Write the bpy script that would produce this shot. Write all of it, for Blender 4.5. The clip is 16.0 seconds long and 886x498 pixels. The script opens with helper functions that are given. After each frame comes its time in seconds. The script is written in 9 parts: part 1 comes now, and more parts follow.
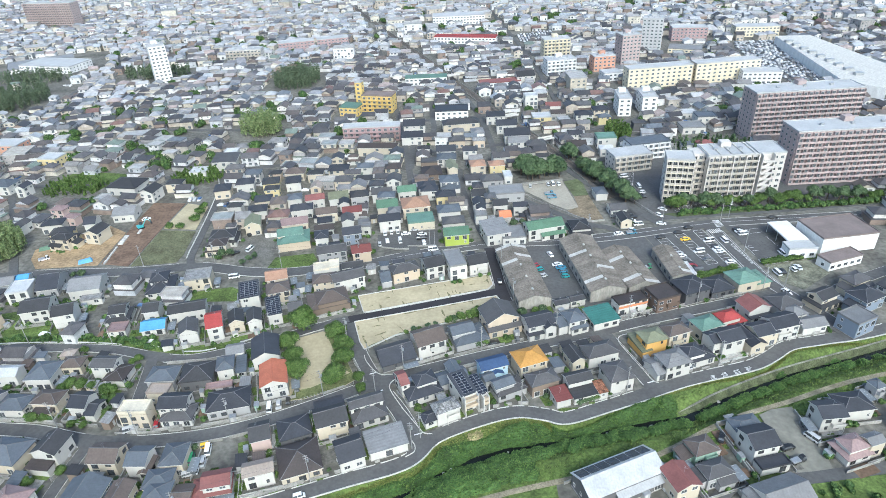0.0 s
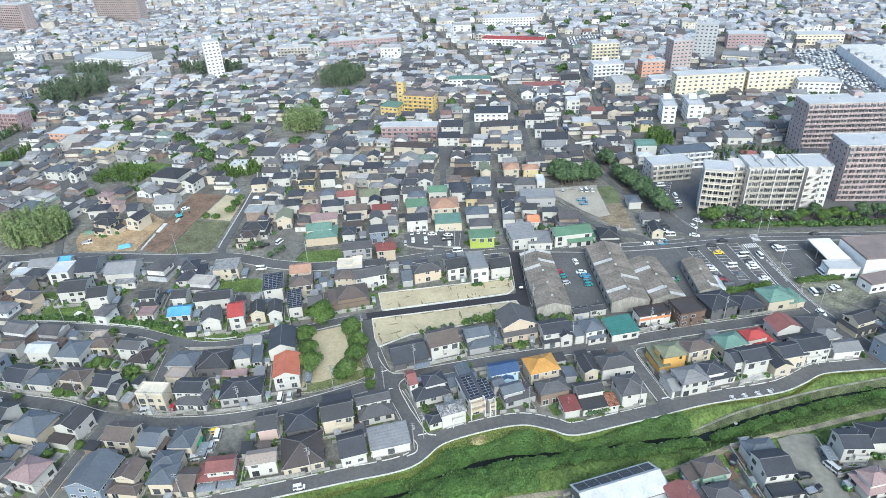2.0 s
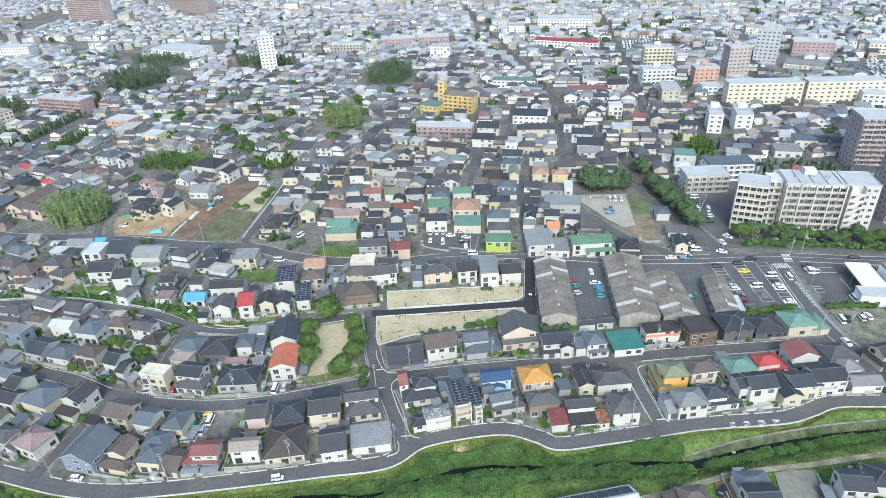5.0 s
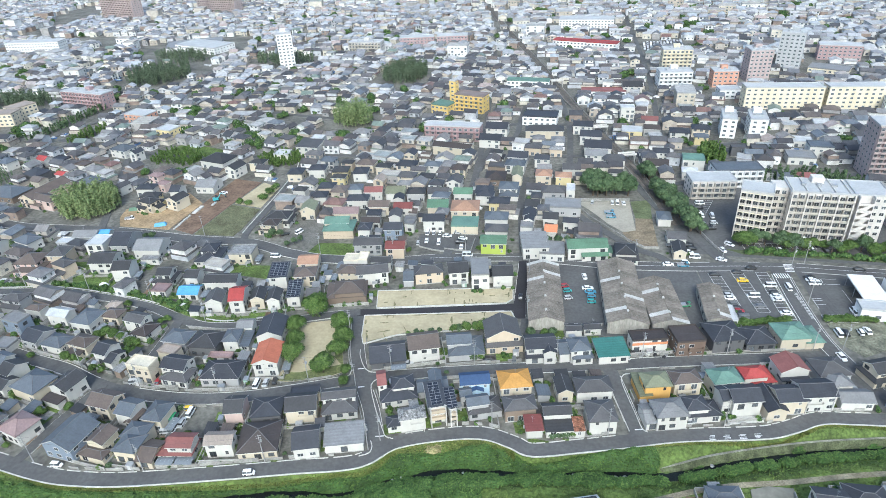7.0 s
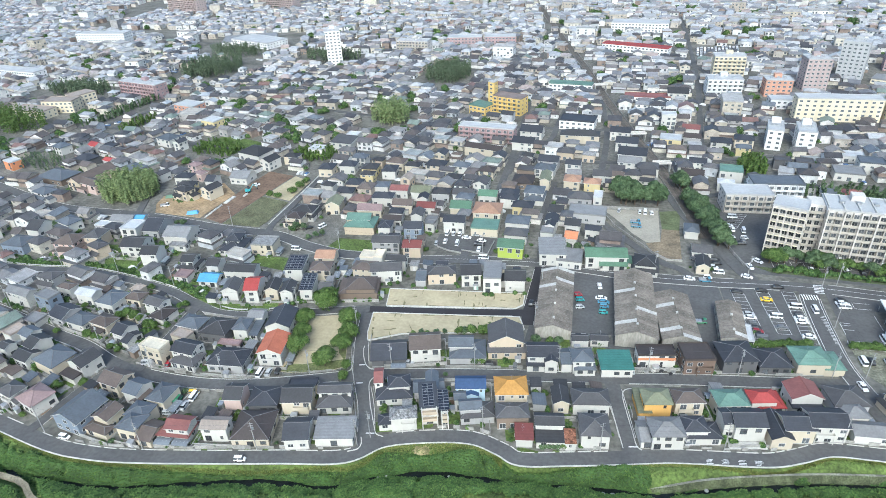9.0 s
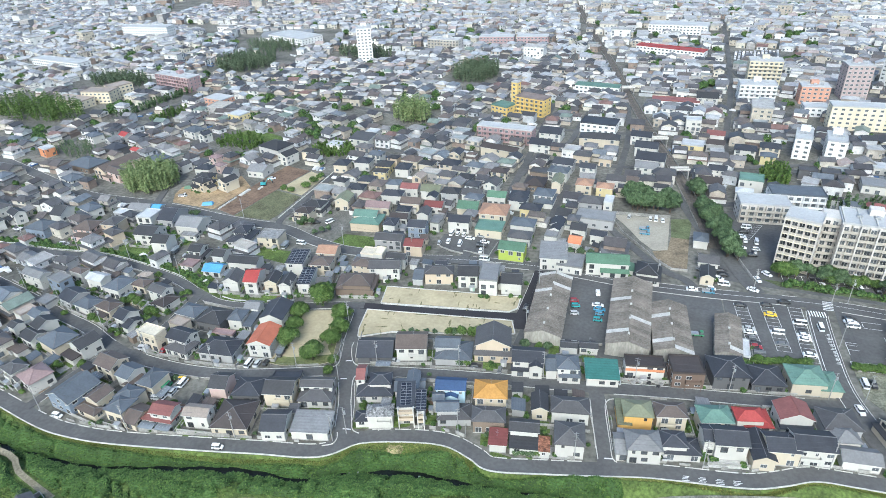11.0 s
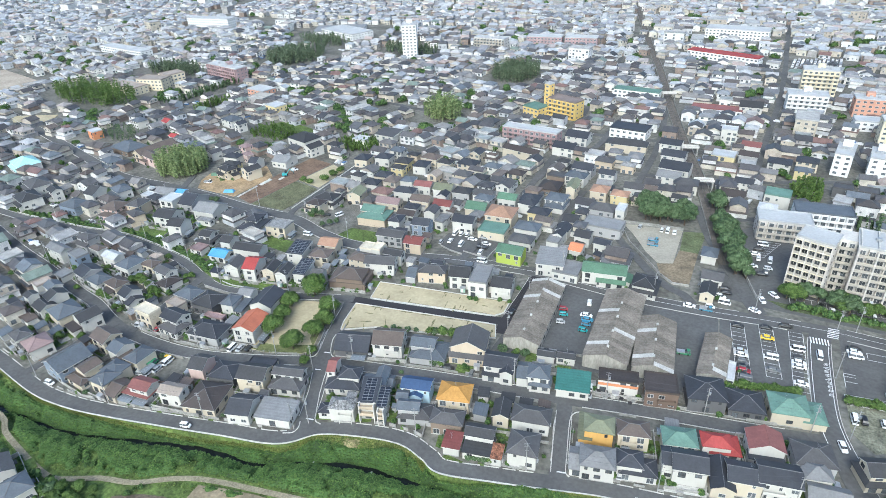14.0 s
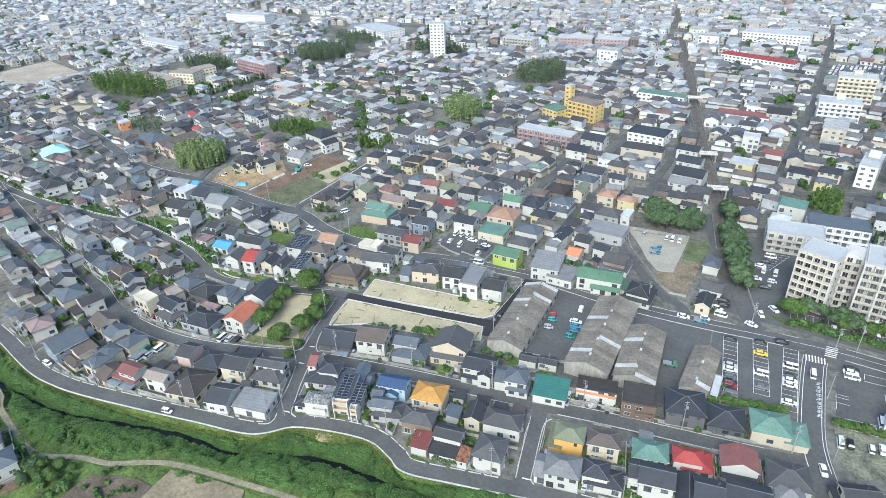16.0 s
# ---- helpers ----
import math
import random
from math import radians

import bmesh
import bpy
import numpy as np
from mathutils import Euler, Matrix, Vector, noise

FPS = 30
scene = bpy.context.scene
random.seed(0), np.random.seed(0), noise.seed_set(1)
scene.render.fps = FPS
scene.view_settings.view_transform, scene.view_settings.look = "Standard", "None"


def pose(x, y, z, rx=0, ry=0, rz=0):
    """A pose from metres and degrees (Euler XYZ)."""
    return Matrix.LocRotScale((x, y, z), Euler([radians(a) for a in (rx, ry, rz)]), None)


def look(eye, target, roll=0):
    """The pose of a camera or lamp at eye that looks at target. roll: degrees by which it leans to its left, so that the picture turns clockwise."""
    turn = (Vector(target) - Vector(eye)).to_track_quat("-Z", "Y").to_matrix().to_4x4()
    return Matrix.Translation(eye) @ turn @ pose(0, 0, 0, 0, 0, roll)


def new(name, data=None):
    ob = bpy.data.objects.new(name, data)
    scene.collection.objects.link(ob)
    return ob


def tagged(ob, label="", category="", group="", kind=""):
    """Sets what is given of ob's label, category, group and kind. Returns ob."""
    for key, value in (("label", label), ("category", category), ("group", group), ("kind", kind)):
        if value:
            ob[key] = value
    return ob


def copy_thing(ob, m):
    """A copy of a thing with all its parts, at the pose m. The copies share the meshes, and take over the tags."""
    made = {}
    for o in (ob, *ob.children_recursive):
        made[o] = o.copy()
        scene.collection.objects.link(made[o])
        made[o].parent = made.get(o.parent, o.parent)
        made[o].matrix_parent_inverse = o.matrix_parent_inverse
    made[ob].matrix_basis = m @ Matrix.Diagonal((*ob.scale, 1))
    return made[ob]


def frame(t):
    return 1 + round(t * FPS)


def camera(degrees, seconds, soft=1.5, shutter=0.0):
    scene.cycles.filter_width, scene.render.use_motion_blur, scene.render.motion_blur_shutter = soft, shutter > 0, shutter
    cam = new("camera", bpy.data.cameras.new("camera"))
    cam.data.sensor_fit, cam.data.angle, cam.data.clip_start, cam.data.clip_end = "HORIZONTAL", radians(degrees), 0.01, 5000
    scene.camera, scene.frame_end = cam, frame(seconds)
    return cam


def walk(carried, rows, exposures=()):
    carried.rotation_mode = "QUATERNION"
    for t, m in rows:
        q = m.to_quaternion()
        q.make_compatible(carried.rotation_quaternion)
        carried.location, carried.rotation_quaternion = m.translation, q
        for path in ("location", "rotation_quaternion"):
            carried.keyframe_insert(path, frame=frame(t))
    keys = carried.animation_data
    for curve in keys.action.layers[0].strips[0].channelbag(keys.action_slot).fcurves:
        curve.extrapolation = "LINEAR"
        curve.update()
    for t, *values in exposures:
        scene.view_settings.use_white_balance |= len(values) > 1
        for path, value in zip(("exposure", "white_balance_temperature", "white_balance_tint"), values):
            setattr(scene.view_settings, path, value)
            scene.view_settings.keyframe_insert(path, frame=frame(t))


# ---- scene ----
cam = camera(71.2, 16.0, 0.6)
METRES, EYE, TILT, LEAN, TURN = 125.0, 144.6, -30.82, 2.52, 0.0
ROWS = [
    (0.0, 0.0, 0.0, 0.0, 0.0, 0.0, -0.0),
    (0.5, 0.0195, 0.0012, 0.0004, 1.32, 0.01, -0.79),
    (1.0, 0.0416, 0.0027, 0.0013, 2.56, 0.03, -1.53),
    (1.5, 0.0642, 0.0044, 0.002, 3.56, 0.01, -2.14),
    (2.0, 0.0873, 0.0066, 0.004, 4.5, -0.03, -2.7),
    (2.5, 0.1119, 0.0097, 0.0063, 5.53, -0.1, -3.29),
    (3.0, 0.1354, 0.0133, 0.0092, 6.6, -0.17, -3.94),
    (3.5, 0.1602, 0.0178, 0.0123, 7.75, -0.28, -4.63),
    (4.0, 0.1859, 0.0234, 0.0162, 8.82, -0.39, -5.25),
    (6.5, 0.3263, 0.059, 0.0391, 11.43, -0.75, -6.71),
    (7.0, 0.3536, 0.0663, 0.044, 12.53, -0.91, -7.35),
    (7.5, 0.3827, 0.0746, 0.0492, 13.92, -1.09, -8.14),
    (8.0, 0.4115, 0.0834, 0.0551, 15.24, -1.31, -8.94),
    (8.5, 0.4418, 0.0931, 0.0613, 16.55, -1.52, -9.68),
    (9.0, 0.4726, 0.1033, 0.0682, 17.47, -1.7, -10.22),
    (11.5, 0.6332, 0.1667, 0.109, 22.36, -2.85, -12.86),
    (12.0, 0.6661, 0.181, 0.1183, 23.29, -3.1, -13.38),
    (12.5, 0.6979, 0.1953, 0.1275, 24.19, -3.35, -13.85),
    (13.0, 0.7298, 0.2103, 0.1373, 25.24, -3.65, -14.38),
    (13.5, 0.7621, 0.2266, 0.1476, 26.37, -3.96, -14.95),
    (14.0, 0.7935, 0.2429, 0.1581, 27.35, -4.23, -15.43),
    (14.5, 0.8247, 0.2596, 0.1694, 28.24, -4.5, -15.86),
    (15.0, 0.8552, 0.2767, 0.1806, 29.26, -4.81, -16.33),
    (15.5, 0.8855, 0.2942, 0.192, 30.31, -5.14, -16.82),
    (16.0, 0.9154, 0.3124, 0.2036, 31.29, -5.46, -17.26),
]
walk(cam, [(t, pose(0, 0, EYE, TILT, LEAN, TURN) @ pose(METRES * x, METRES * y, METRES * z, 90 + pitch, roll, yaw)) for t, x, y, z, yaw, pitch, roll in ROWS],
     [(0.0, 0.84, 5640, 0), (16.0, 0.84, 5640, 0)])

# ---- light: a bright overcast sky, the sun only a soft glow behind it ----
SUN_UP, SUN_WAY = 42.0, 165.0
world = bpy.data.worlds.new("world")
scene.world = world
world.use_nodes = True
sky = world.node_tree.nodes.new("ShaderNodeTexSky")
sky.sky_type = "NISHITA"
sky.sun_disc = False
sky.sun_elevation, sky.sun_rotation = radians(SUN_UP), radians(SUN_WAY)
sky.air_density, sky.dust_density, sky.ozone_density = 1.0, 4.0, 1.0
back = world.node_tree.nodes["Background"]
world.node_tree.links.new(sky.outputs[0], back.inputs[0])
back.inputs[1].default_value = 0.15
sun = new("sun", bpy.data.lights.new("sun", "SUN"))
sun.data.energy, sun.data.angle, sun.data.color = 1.1, radians(20), (1.0, 0.96, 0.9)
sun.matrix_world = look((300 * math.sin(radians(SUN_WAY)), 300 * math.cos(radians(SUN_WAY)), 300 * math.tan(radians(SUN_UP))), (0, 0, 0))


# ---- materials ----
def mat(name, base, rough=0.8, var=0.25, scale=0.35, fine=3.0, bump=0.0, metal=0.0, rand=0.0, streak=1.0, spec=0.4, island=False, course=0.0):
    """A worn surface: two scales of noise on the base colour, fine relief, and a shift of its own for each object."""
    m = bpy.data.materials.new(name)
    m.use_nodes = True
    n, l = m.node_tree.nodes, m.node_tree.links
    b = n["Principled BSDF"]
    b.inputs["Roughness"].default_value, b.inputs["Metallic"].default_value = rough, metal
    b.inputs["Specular IOR Level"].default_value = spec
    g = n.new("ShaderNodeNewGeometry")
    mp = n.new("ShaderNodeMapping")
    mp.inputs["Scale"].default_value = (1, 1, streak)
    l.new(g.outputs["Position"], mp.inputs["Vector"])
    value = None
    for s, amount in ((scale, var), (fine, var * 0.9)):
        t = n.new("ShaderNodeTexNoise")
        t.inputs["Scale"].default_value, t.inputs["Detail"].default_value = s, 4
        l.new(mp.outputs[0], t.inputs["Vector"])
        r = n.new("ShaderNodeMapRange")
        r.inputs["From Min"].default_value, r.inputs["From Max"].default_value = 0.3, 0.7
        r.inputs["To Min"].default_value, r.inputs["To Max"].default_value = 1 - amount, 1 + amount
        l.new(t.outputs["Fac"], r.inputs["Value"])
        if value is None:
            value = r.outputs[0]
        else:
            x = n.new("ShaderNodeMath")
            x.operation = "MULTIPLY"
            l.new(value, x.inputs[0]), l.new(r.outputs[0], x.inputs[1])
            value = x.outputs[0]
        last = t
    if rand:
        r = n.new("ShaderNodeMapRange")
        r.inputs["To Min"].default_value, r.inputs["To Max"].default_value = 1 - rand, 1 + rand
        if island:
            l.new(g.outputs["Random Per Island"], r.inputs["Value"])
        else:
            o = n.new("ShaderNodeObjectInfo")
            l.new(o.outputs["Random"], r.inputs["Value"])
        x = n.new("ShaderNodeMath")
        x.operation = "MULTIPLY"
        l.new(value, x.inputs[0]), l.new(r.outputs[0], x.inputs[1])
        value = x.outputs[0]
    if course:
        # tile courses: lines of equal height down the slope
        z = n.new("ShaderNodeSeparateXYZ")
        l.new(g.outputs["Position"], z.inputs[0])
        w = n.new("ShaderNodeMath")
        w.operation = "PINGPONG"
        w.inputs[1].default_value = course
        l.new(z.outputs["Z"], w.inputs[0])
        r = n.new("ShaderNodeMapRange")
        r.inputs["From Max"].default_value = course
        r.inputs["To Min"].default_value, r.inputs["To Max"].default_value = 0.91, 1.06
        l.new(w.outputs[0], r.inputs["Value"])
        x = n.new("ShaderNodeMath")
        x.operation = "MULTIPLY"
        l.new(value, x.inputs[0]), l.new(r.outputs[0], x.inputs[1])
        value = x.outputs[0]
    c = n.new("ShaderNodeVectorMath")
    c.operation = "SCALE"
    c.inputs[0].default_value = base
    l.new(value, c.inputs["Scale"])
    l.new(c.outputs[0], b.inputs["Base Color"])
    if bump:
        u = n.new("ShaderNodeBump")
        u.inputs["Strength"].default_value, u.inputs["Distance"].default_value = bump, 0.05
        l.new(last.outputs["Fac"], u.inputs["Height"])
        l.new(u.outputs[0], b.inputs["Normal"])
    return m


def palette(name, stops, rough, scale=0.3, spec=0.4, var=0.2):
    """A surface whose pieces take their colours from a list, island by island."""
    m = mat(name, (1, 1, 1), rough, var, scale, spec=spec)
    n, l = m.node_tree.nodes, m.node_tree.links
    b = n["Principled BSDF"]
    shade = b.inputs["Base Color"].links[0].from_node
    g = n.new("ShaderNodeNewGeometry")
    r = n.new("ShaderNodeValToRGB")
    r.color_ramp.interpolation = "CONSTANT"
    while len(r.color_ramp.elements) < len(stops):
        r.color_ramp.elements.new(0.5)
    for i, c in enumerate(stops):
        r.color_ramp.elements[i].position = i / len(stops)
        r.color_ramp.elements[i].color = (*c, 1)
    l.new(g.outputs["Random Per Island"], r.inputs[0])
    l.new(r.outputs[0], shade.inputs[0])
    return m


ROOFS = {
    "d": ("dark grey tiled", (0.047, 0.047, 0.05)), "g": ("grey tiled", (0.084, 0.082, 0.085)),
    "l": ("light grey", (0.205, 0.206, 0.21)), "bg": ("blue-grey", (0.1, 0.114, 0.134)), "n": ("slate-dark", (0.044, 0.047, 0.057)),
    "b": ("brown", (0.11, 0.088, 0.077)), "db": ("dark brown", (0.06, 0.05, 0.047)), "r": ("dull red", (0.215, 0.09, 0.082)),
    "red": ("bright red", (0.34, 0.06, 0.055)), "o": ("orange-brick", (0.36, 0.12, 0.07)), "y": ("orange-yellow", (0.5, 0.27, 0.07)),
    "t": ("teal green", (0.05, 0.15, 0.13)), "tg": ("faded green", (0.13, 0.22, 0.18)), "gr": ("grass-green", (0.1, 0.18, 0.12)),
    "ol": ("olive", (0.17, 0.18, 0.12)), "blue": ("dark blue", (0.04, 0.075, 0.16)), "sky": ("light blue", (0.12, 0.34, 0.6)),
    "pk": ("pinkish-brown", (0.25, 0.18, 0.175)), "tan": ("tan", (0.33, 0.28, 0.24)), "pe": ("peach tiled", (0.36, 0.22, 0.15)),
    "w": ("white", (0.45, 0.46, 0.47)), "cr": ("cream", (0.55, 0.5, 0.4)), "x": ("weathered pale grey", (0.235, 0.235, 0.235)),
    "dr": ("dark red", (0.15, 0.05, 0.045)), "ru": ("rusty", (0.22, 0.1, 0.06)), "aq": ("pale aqua", (0.4, 0.68, 0.68)), "or": ("vivid orange", (0.52, 0.2, 0.1)), "fl": ("flaking pale grey", (0.2, 0.2, 0.2)),
}
WALLS = {
    "w": ("white", (0.53, 0.52, 0.485)), "c": ("cream", (0.52, 0.465, 0.365)), "b": ("brown", (0.21, 0.165, 0.13)), "g": ("grey", (0.36, 0.36, 0.36)),
    "k": ("dark grey", (0.12, 0.12, 0.125)), "y": ("ochre yellow", (0.62, 0.38, 0.12)), "lime": ("lime green", (0.38, 0.46, 0.09)),
    "t": ("pale green", (0.3, 0.42, 0.35)), "br": ("brown brick", (0.155, 0.112, 0.088)), "bg": ("blue-grey", (0.2, 0.24, 0.3)),
    "pk": ("pale pink", (0.53, 0.41, 0.37)), "be": ("beige", (0.5, 0.42, 0.32)), "or": ("orange", (0.56, 0.24, 0.12)), "lb": ("pale blue", (0.45, 0.6, 0.7)),
    "ye": ("pale yellow", (0.56, 0.48, 0.27)),
}
ROOF_MAT = {k: mat("roof_" + v[0].replace(" ", "_"), v[1], 0.6, 0.12, 0.3, 1.7, 0.25, rand=0.14, spec=0.4, course=0.055) for k, v in ROOFS.items()}
ROOF_MAT["x"] = mat("roof_weathered", ROOFS["x"][1], 0.7, 0.32, 0.7, 3.0, 0.3)
ROOF_MAT["fl"] = mat("roof_flaking", ROOFS["fl"][1], 0.75, 0.62, 1.3, 3.2, 0.3)
ROOF_MAT["ru"] = mat("roof_rust", ROOFS["ru"][1], 0.8, 0.6, 0.9, 3.0, 0.3)
WALL_MAT = {k: mat("wall_" + v[0].replace(" ", "_"), v[1], 0.85, 0.035, 0.5, 1.6, rand=0.07, streak=0.3) for k, v in WALLS.items()}
EAVE_BOARD = mat("eave_board", (0.6, 0.59, 0.56), 0.7, 0.1)
RIDGE = mat("ridge_tile", (0.15, 0.15, 0.158), 0.65, 0.2)
CONCRETE = mat("concrete", (0.34, 0.335, 0.32), 0.9, 0.25, 0.5, 3, 0.3, rand=0.1)
PALE_CONCRETE = mat("pale_concrete", (0.52, 0.51, 0.48), 0.9, 0.18, 0.6, 3)
BLOCK_WALL = mat("block_wall", (0.3, 0.295, 0.275), 0.9, 0.25, 0.4, 2, rand=0.2)
ASPHALT = mat("asphalt", (0.104, 0.103, 0.102), 0.85, 0.17, 0.09, 0.8, 0.2)
NEW_ASPHALT = mat("new_asphalt", (0.036, 0.034, 0.038), 0.85, 0.12, 0.15, 1.5, 0.2)
PAINT = mat("road_paint", (0.74, 0.74, 0.73), 0.7, 0.2, 0.8, 5)
GLASS = mat("window_glass", (0.085, 0.094, 0.104), 0.08, 0.3, 0.8, 2, spec=0.6, rand=0.5)
# far panes: a paler copy of GLASS, its base lifted to stand for haze
HAZED_GLASS = mat("hazed_window_glass", (0.13, 0.145, 0.16), 0.12, 0.35, 0.8, 2, spec=0.7)
FRAME_W = mat("window_frame_pale", (0.55, 0.55, 0.54), 0.5, 0.1)
FRAME_D = mat("window_frame_dark", (0.06, 0.055, 0.05), 0.5, 0.1)
METAL = mat("galvanised_metal", (0.45, 0.46, 0.47), 0.45, 0.15, metal=0.6)
DARK_METAL = mat("dark_metal", (0.06, 0.06, 0.065), 0.5, 0.15, metal=0.4)
SOLAR = mat("solar_cells", (0.03, 0.035, 0.05), 0.25, 0.2, spec=0.5)
PANEL_FRAME = mat("panel_frame", (0.24, 0.245, 0.25), 0.5, 0.1, spec=0.5)
TYRE = mat("tyre", (0.02, 0.02, 0.02), 0.9, 0.1)
DOOR = mat("door_wood", (0.14, 0.08, 0.05), 0.6, 0.25)
SAND = mat("sandy_soil", (0.42, 0.365, 0.24), 0.95, 0.12, 0.12, 0.8, 0.3)
SOIL = mat("brown_soil", (0.17, 0.115, 0.08), 0.95, 0.3, 0.12, 0.8, 0.4)
TAN_SOIL = mat("tan_soil", (0.33, 0.24, 0.14), 0.95, 0.3, 0.12, 0.8, 0.4)
GRAVEL_DARK = mat("packed_grey_ground", (0.15, 0.145, 0.13), 0.95, 0.3, 0.15, 1.2, 0.3)
WATER = mat("stream_water", (0.015, 0.018, 0.017), 0.2, 0.3, 0.4, 2, 0.3, spec=0.25)
BARK = mat("bark", (0.1, 0.075, 0.055), 0.9, 0.3, 2, 8, 0.5)
BAMBOO = mat("bamboo_culm", (0.32, 0.33, 0.2), 0.6, 0.3)


def leaf_mat(name, a, b):
    m = palette(name, [a, tuple((p + q) / 2 for p, q in zip(a, b)), b, tuple(p * 0.75 for p in a)], 0.6, 0.25, 0.25)
    return m


LEAF = leaf_mat("tree_leaves", (0.066, 0.118, 0.028), (0.12, 0.175, 0.047))
LEAF_DARK = leaf_mat("dark_leaves", (0.068, 0.112, 0.052), (0.112, 0.16, 0.078))
LEAF_BAMBOO = leaf_mat("bamboo_leaves", (0.15, 0.21, 0.085), (0.24, 0.29, 0.13))
# leaves of the distant woods, lightened and greyed to paint in the haze
LEAF_HAZED = leaf_mat("hazed_leaves", (0.082, 0.118, 0.068), (0.122, 0.155, 0.095))
WEED = leaf_mat("bank_weeds", (0.06, 0.115, 0.027), (0.118, 0.178, 0.045))
GRASS = mat("grass", (0.094, 0.135, 0.035), 0.9, 0.45, 0.15, 1.2, 0.4)
GREENERY = leaf_mat("garden_leaves", (0.05, 0.1, 0.032), (0.115, 0.18, 0.05))


# ---- mesh helpers ----
class Shape:
    """Gathers vertices and faces of one mesh."""

    def __init__(self):
        self.v, self.f, self.m = [], [], []

    def face(self, pts, m=0):
        i = len(self.v)
        self.v += [tuple(p) for p in pts]
        self.f.append(tuple(range(i, i + len(pts))))
        self.m.append(m)

    def box(self, x0, x1, y0, y1, z0, z1, m=0, top=None):
        """A box; top=(dx, dy) draws the upper face in by so much on each side."""
        dx, dy = top or (0, 0)
        i = len(self.v)
        self.v += [(x0, y0, z0), (x1, y0, z0), (x1, y1, z0), (x0, y1, z0),
                   (x0 + dx, y0 + dy, z1), (x1 - dx, y0 + dy, z1), (x1 - dx, y1 - dy, z1), (x0 + dx, y1 - dy, z1)]
        for q in ((3, 2, 1, 0), (4, 5, 6, 7), (0, 1, 5, 4), (1, 2, 6, 5), (2, 3, 7, 6), (3, 0, 4, 7)):
            self.f.append(tuple(i + k for k in q))
            self.m.append(m)

    def solid(self, pts, faces, m=0):
        i = len(self.v)
        self.v += [tuple(p) for p in pts]
        for q in faces:
            self.f.append(tuple(i + k for k in q))
            self.m.append(m)

    def bar(self, a, b, r, m=0, sides=4, r2=None):
        """A rod from a to b."""
        a, b = Vector(a), Vector(b)
        q = (b - a).to_track_quat("Z", "Y")
        i = len(self.v)
        for p, rr in ((a, r), (b, r if r2 is None else r2)):
            for k in range(sides):
                t = 2 * math.pi * (k + 0.5) / sides
                self.v.append(tuple(p + q @ Vector((rr * math.cos(t), rr * math.sin(t), 0))))
        for k in range(sides):
            self.f.append((i + k, i + (k + 1) % sides, i + sides + (k + 1) % sides, i + sides + k))
            self.m.append(m)
        self.f.append(tuple(i + k for k in reversed(range(sides))))
        self.f.append(tuple(i + sides + k for k in range(sides)))
        self.m += [m, m]

    def mesh(self, name, *mats):
        me = bpy.data.meshes.new(name)
        me.from_pydata(self.v, [], self.f)
        for m in mats:
            me.materials.append(m)
        if len(mats) > 1:
            me.polygons.foreach_set("material_index", self.m)
        me.update()
        return me


def part(name, shape, material, parent, label=""):
    """One mesh object under a thing or a part."""
    data = shape.mesh(name, material) if isinstance(shape, Shape) else shape
    ob = new(name, data)
    ob.parent = parent
    return tagged(ob, label) if label else ob


def thing(name, m, label, category, group=""):
    ob = new(name)
    ob.matrix_basis = m
    return tagged(ob, label, category, group)


def setting(name, shape, material, label, category="ground", kind="structure"):
    ob = new(name, shape.mesh(name, material) if isinstance(shape, Shape) else shape)
    return tagged(ob, label, category, kind=kind)


def smooth(points, n=4):
    """Points along a smooth line through the given ones."""
    p = [Vector((x, y)) for x, y in points]
    p = [2 * p[0] - p[1], *p, 2 * p[-1] - p[-2]]
    out = []
    for i in range(1, len(p) - 2):
        for k in range(n):
            t = k / n
            a, b, c, d = p[i - 1:i + 3]
            out.append(0.5 * (2 * b + (c - a) * t + (2 * a - 5 * b + 4 * c - d) * t * t + (3 * b - a - 3 * c + d) * t ** 3))
    return out + [p[-2]]


def offset(line, s):
    out = []
    for i, q in enumerate(line):
        t = (line[min(i + 1, len(line) - 1)] - line[max(i - 1, 0)]).normalized()
        out.append(q + s * Vector((-t.y, t.x)))
    return out


def ribbon(shape, line, s0, s1, z0, z1, lo=None):
    """A strip along a line between two offsets; z1 is its top, z0 the foot of its sides."""
    a, b = offset(line, s0), offset(line, s1)
    for i in range(len(line) - 1):
        shape.face([(*a[i + 1], z1), (*a[i], z1), (*b[i], z1), (*b[i + 1], z1)] if s1 > s0 else [(*a[i], z1), (*a[i + 1], z1), (*b[i + 1], z1), (*b[i], z1)])
        if z0 < z1:
            shape.face([(*a[i], z0), (*a[i + 1], z0), (*a[i + 1], z1), (*a[i], z1)])
            shape.face([(*b[i + 1], z0), (*b[i], z0), (*b[i], z1), (*b[i + 1], z1)])


def sheet(shape, points, z, m=0):
    shape.face([(x, y, z) for x, y in points], m)

# ---- ground, river, roads ----
STREAM = smooth([(-520, 190), (-330, 128), (-230, 104), (-170, 94), (-116, 88.5), (-104, 89.4), (-81, 93), (-56, 102.5), (-37, 109.5), (-19, 113.5), (-8, 120.5), (7, 127), (24, 130.6), (38, 133.6),
                 (60, 138), (71, 139.8), (89, 148), (111, 156.5), (133, 163), (149, 167.8), (200, 184), (330, 232), (520, 300)], 5)
SX, SY = np.array([p.x for p in STREAM]), np.array([p.y for p in STREAM])


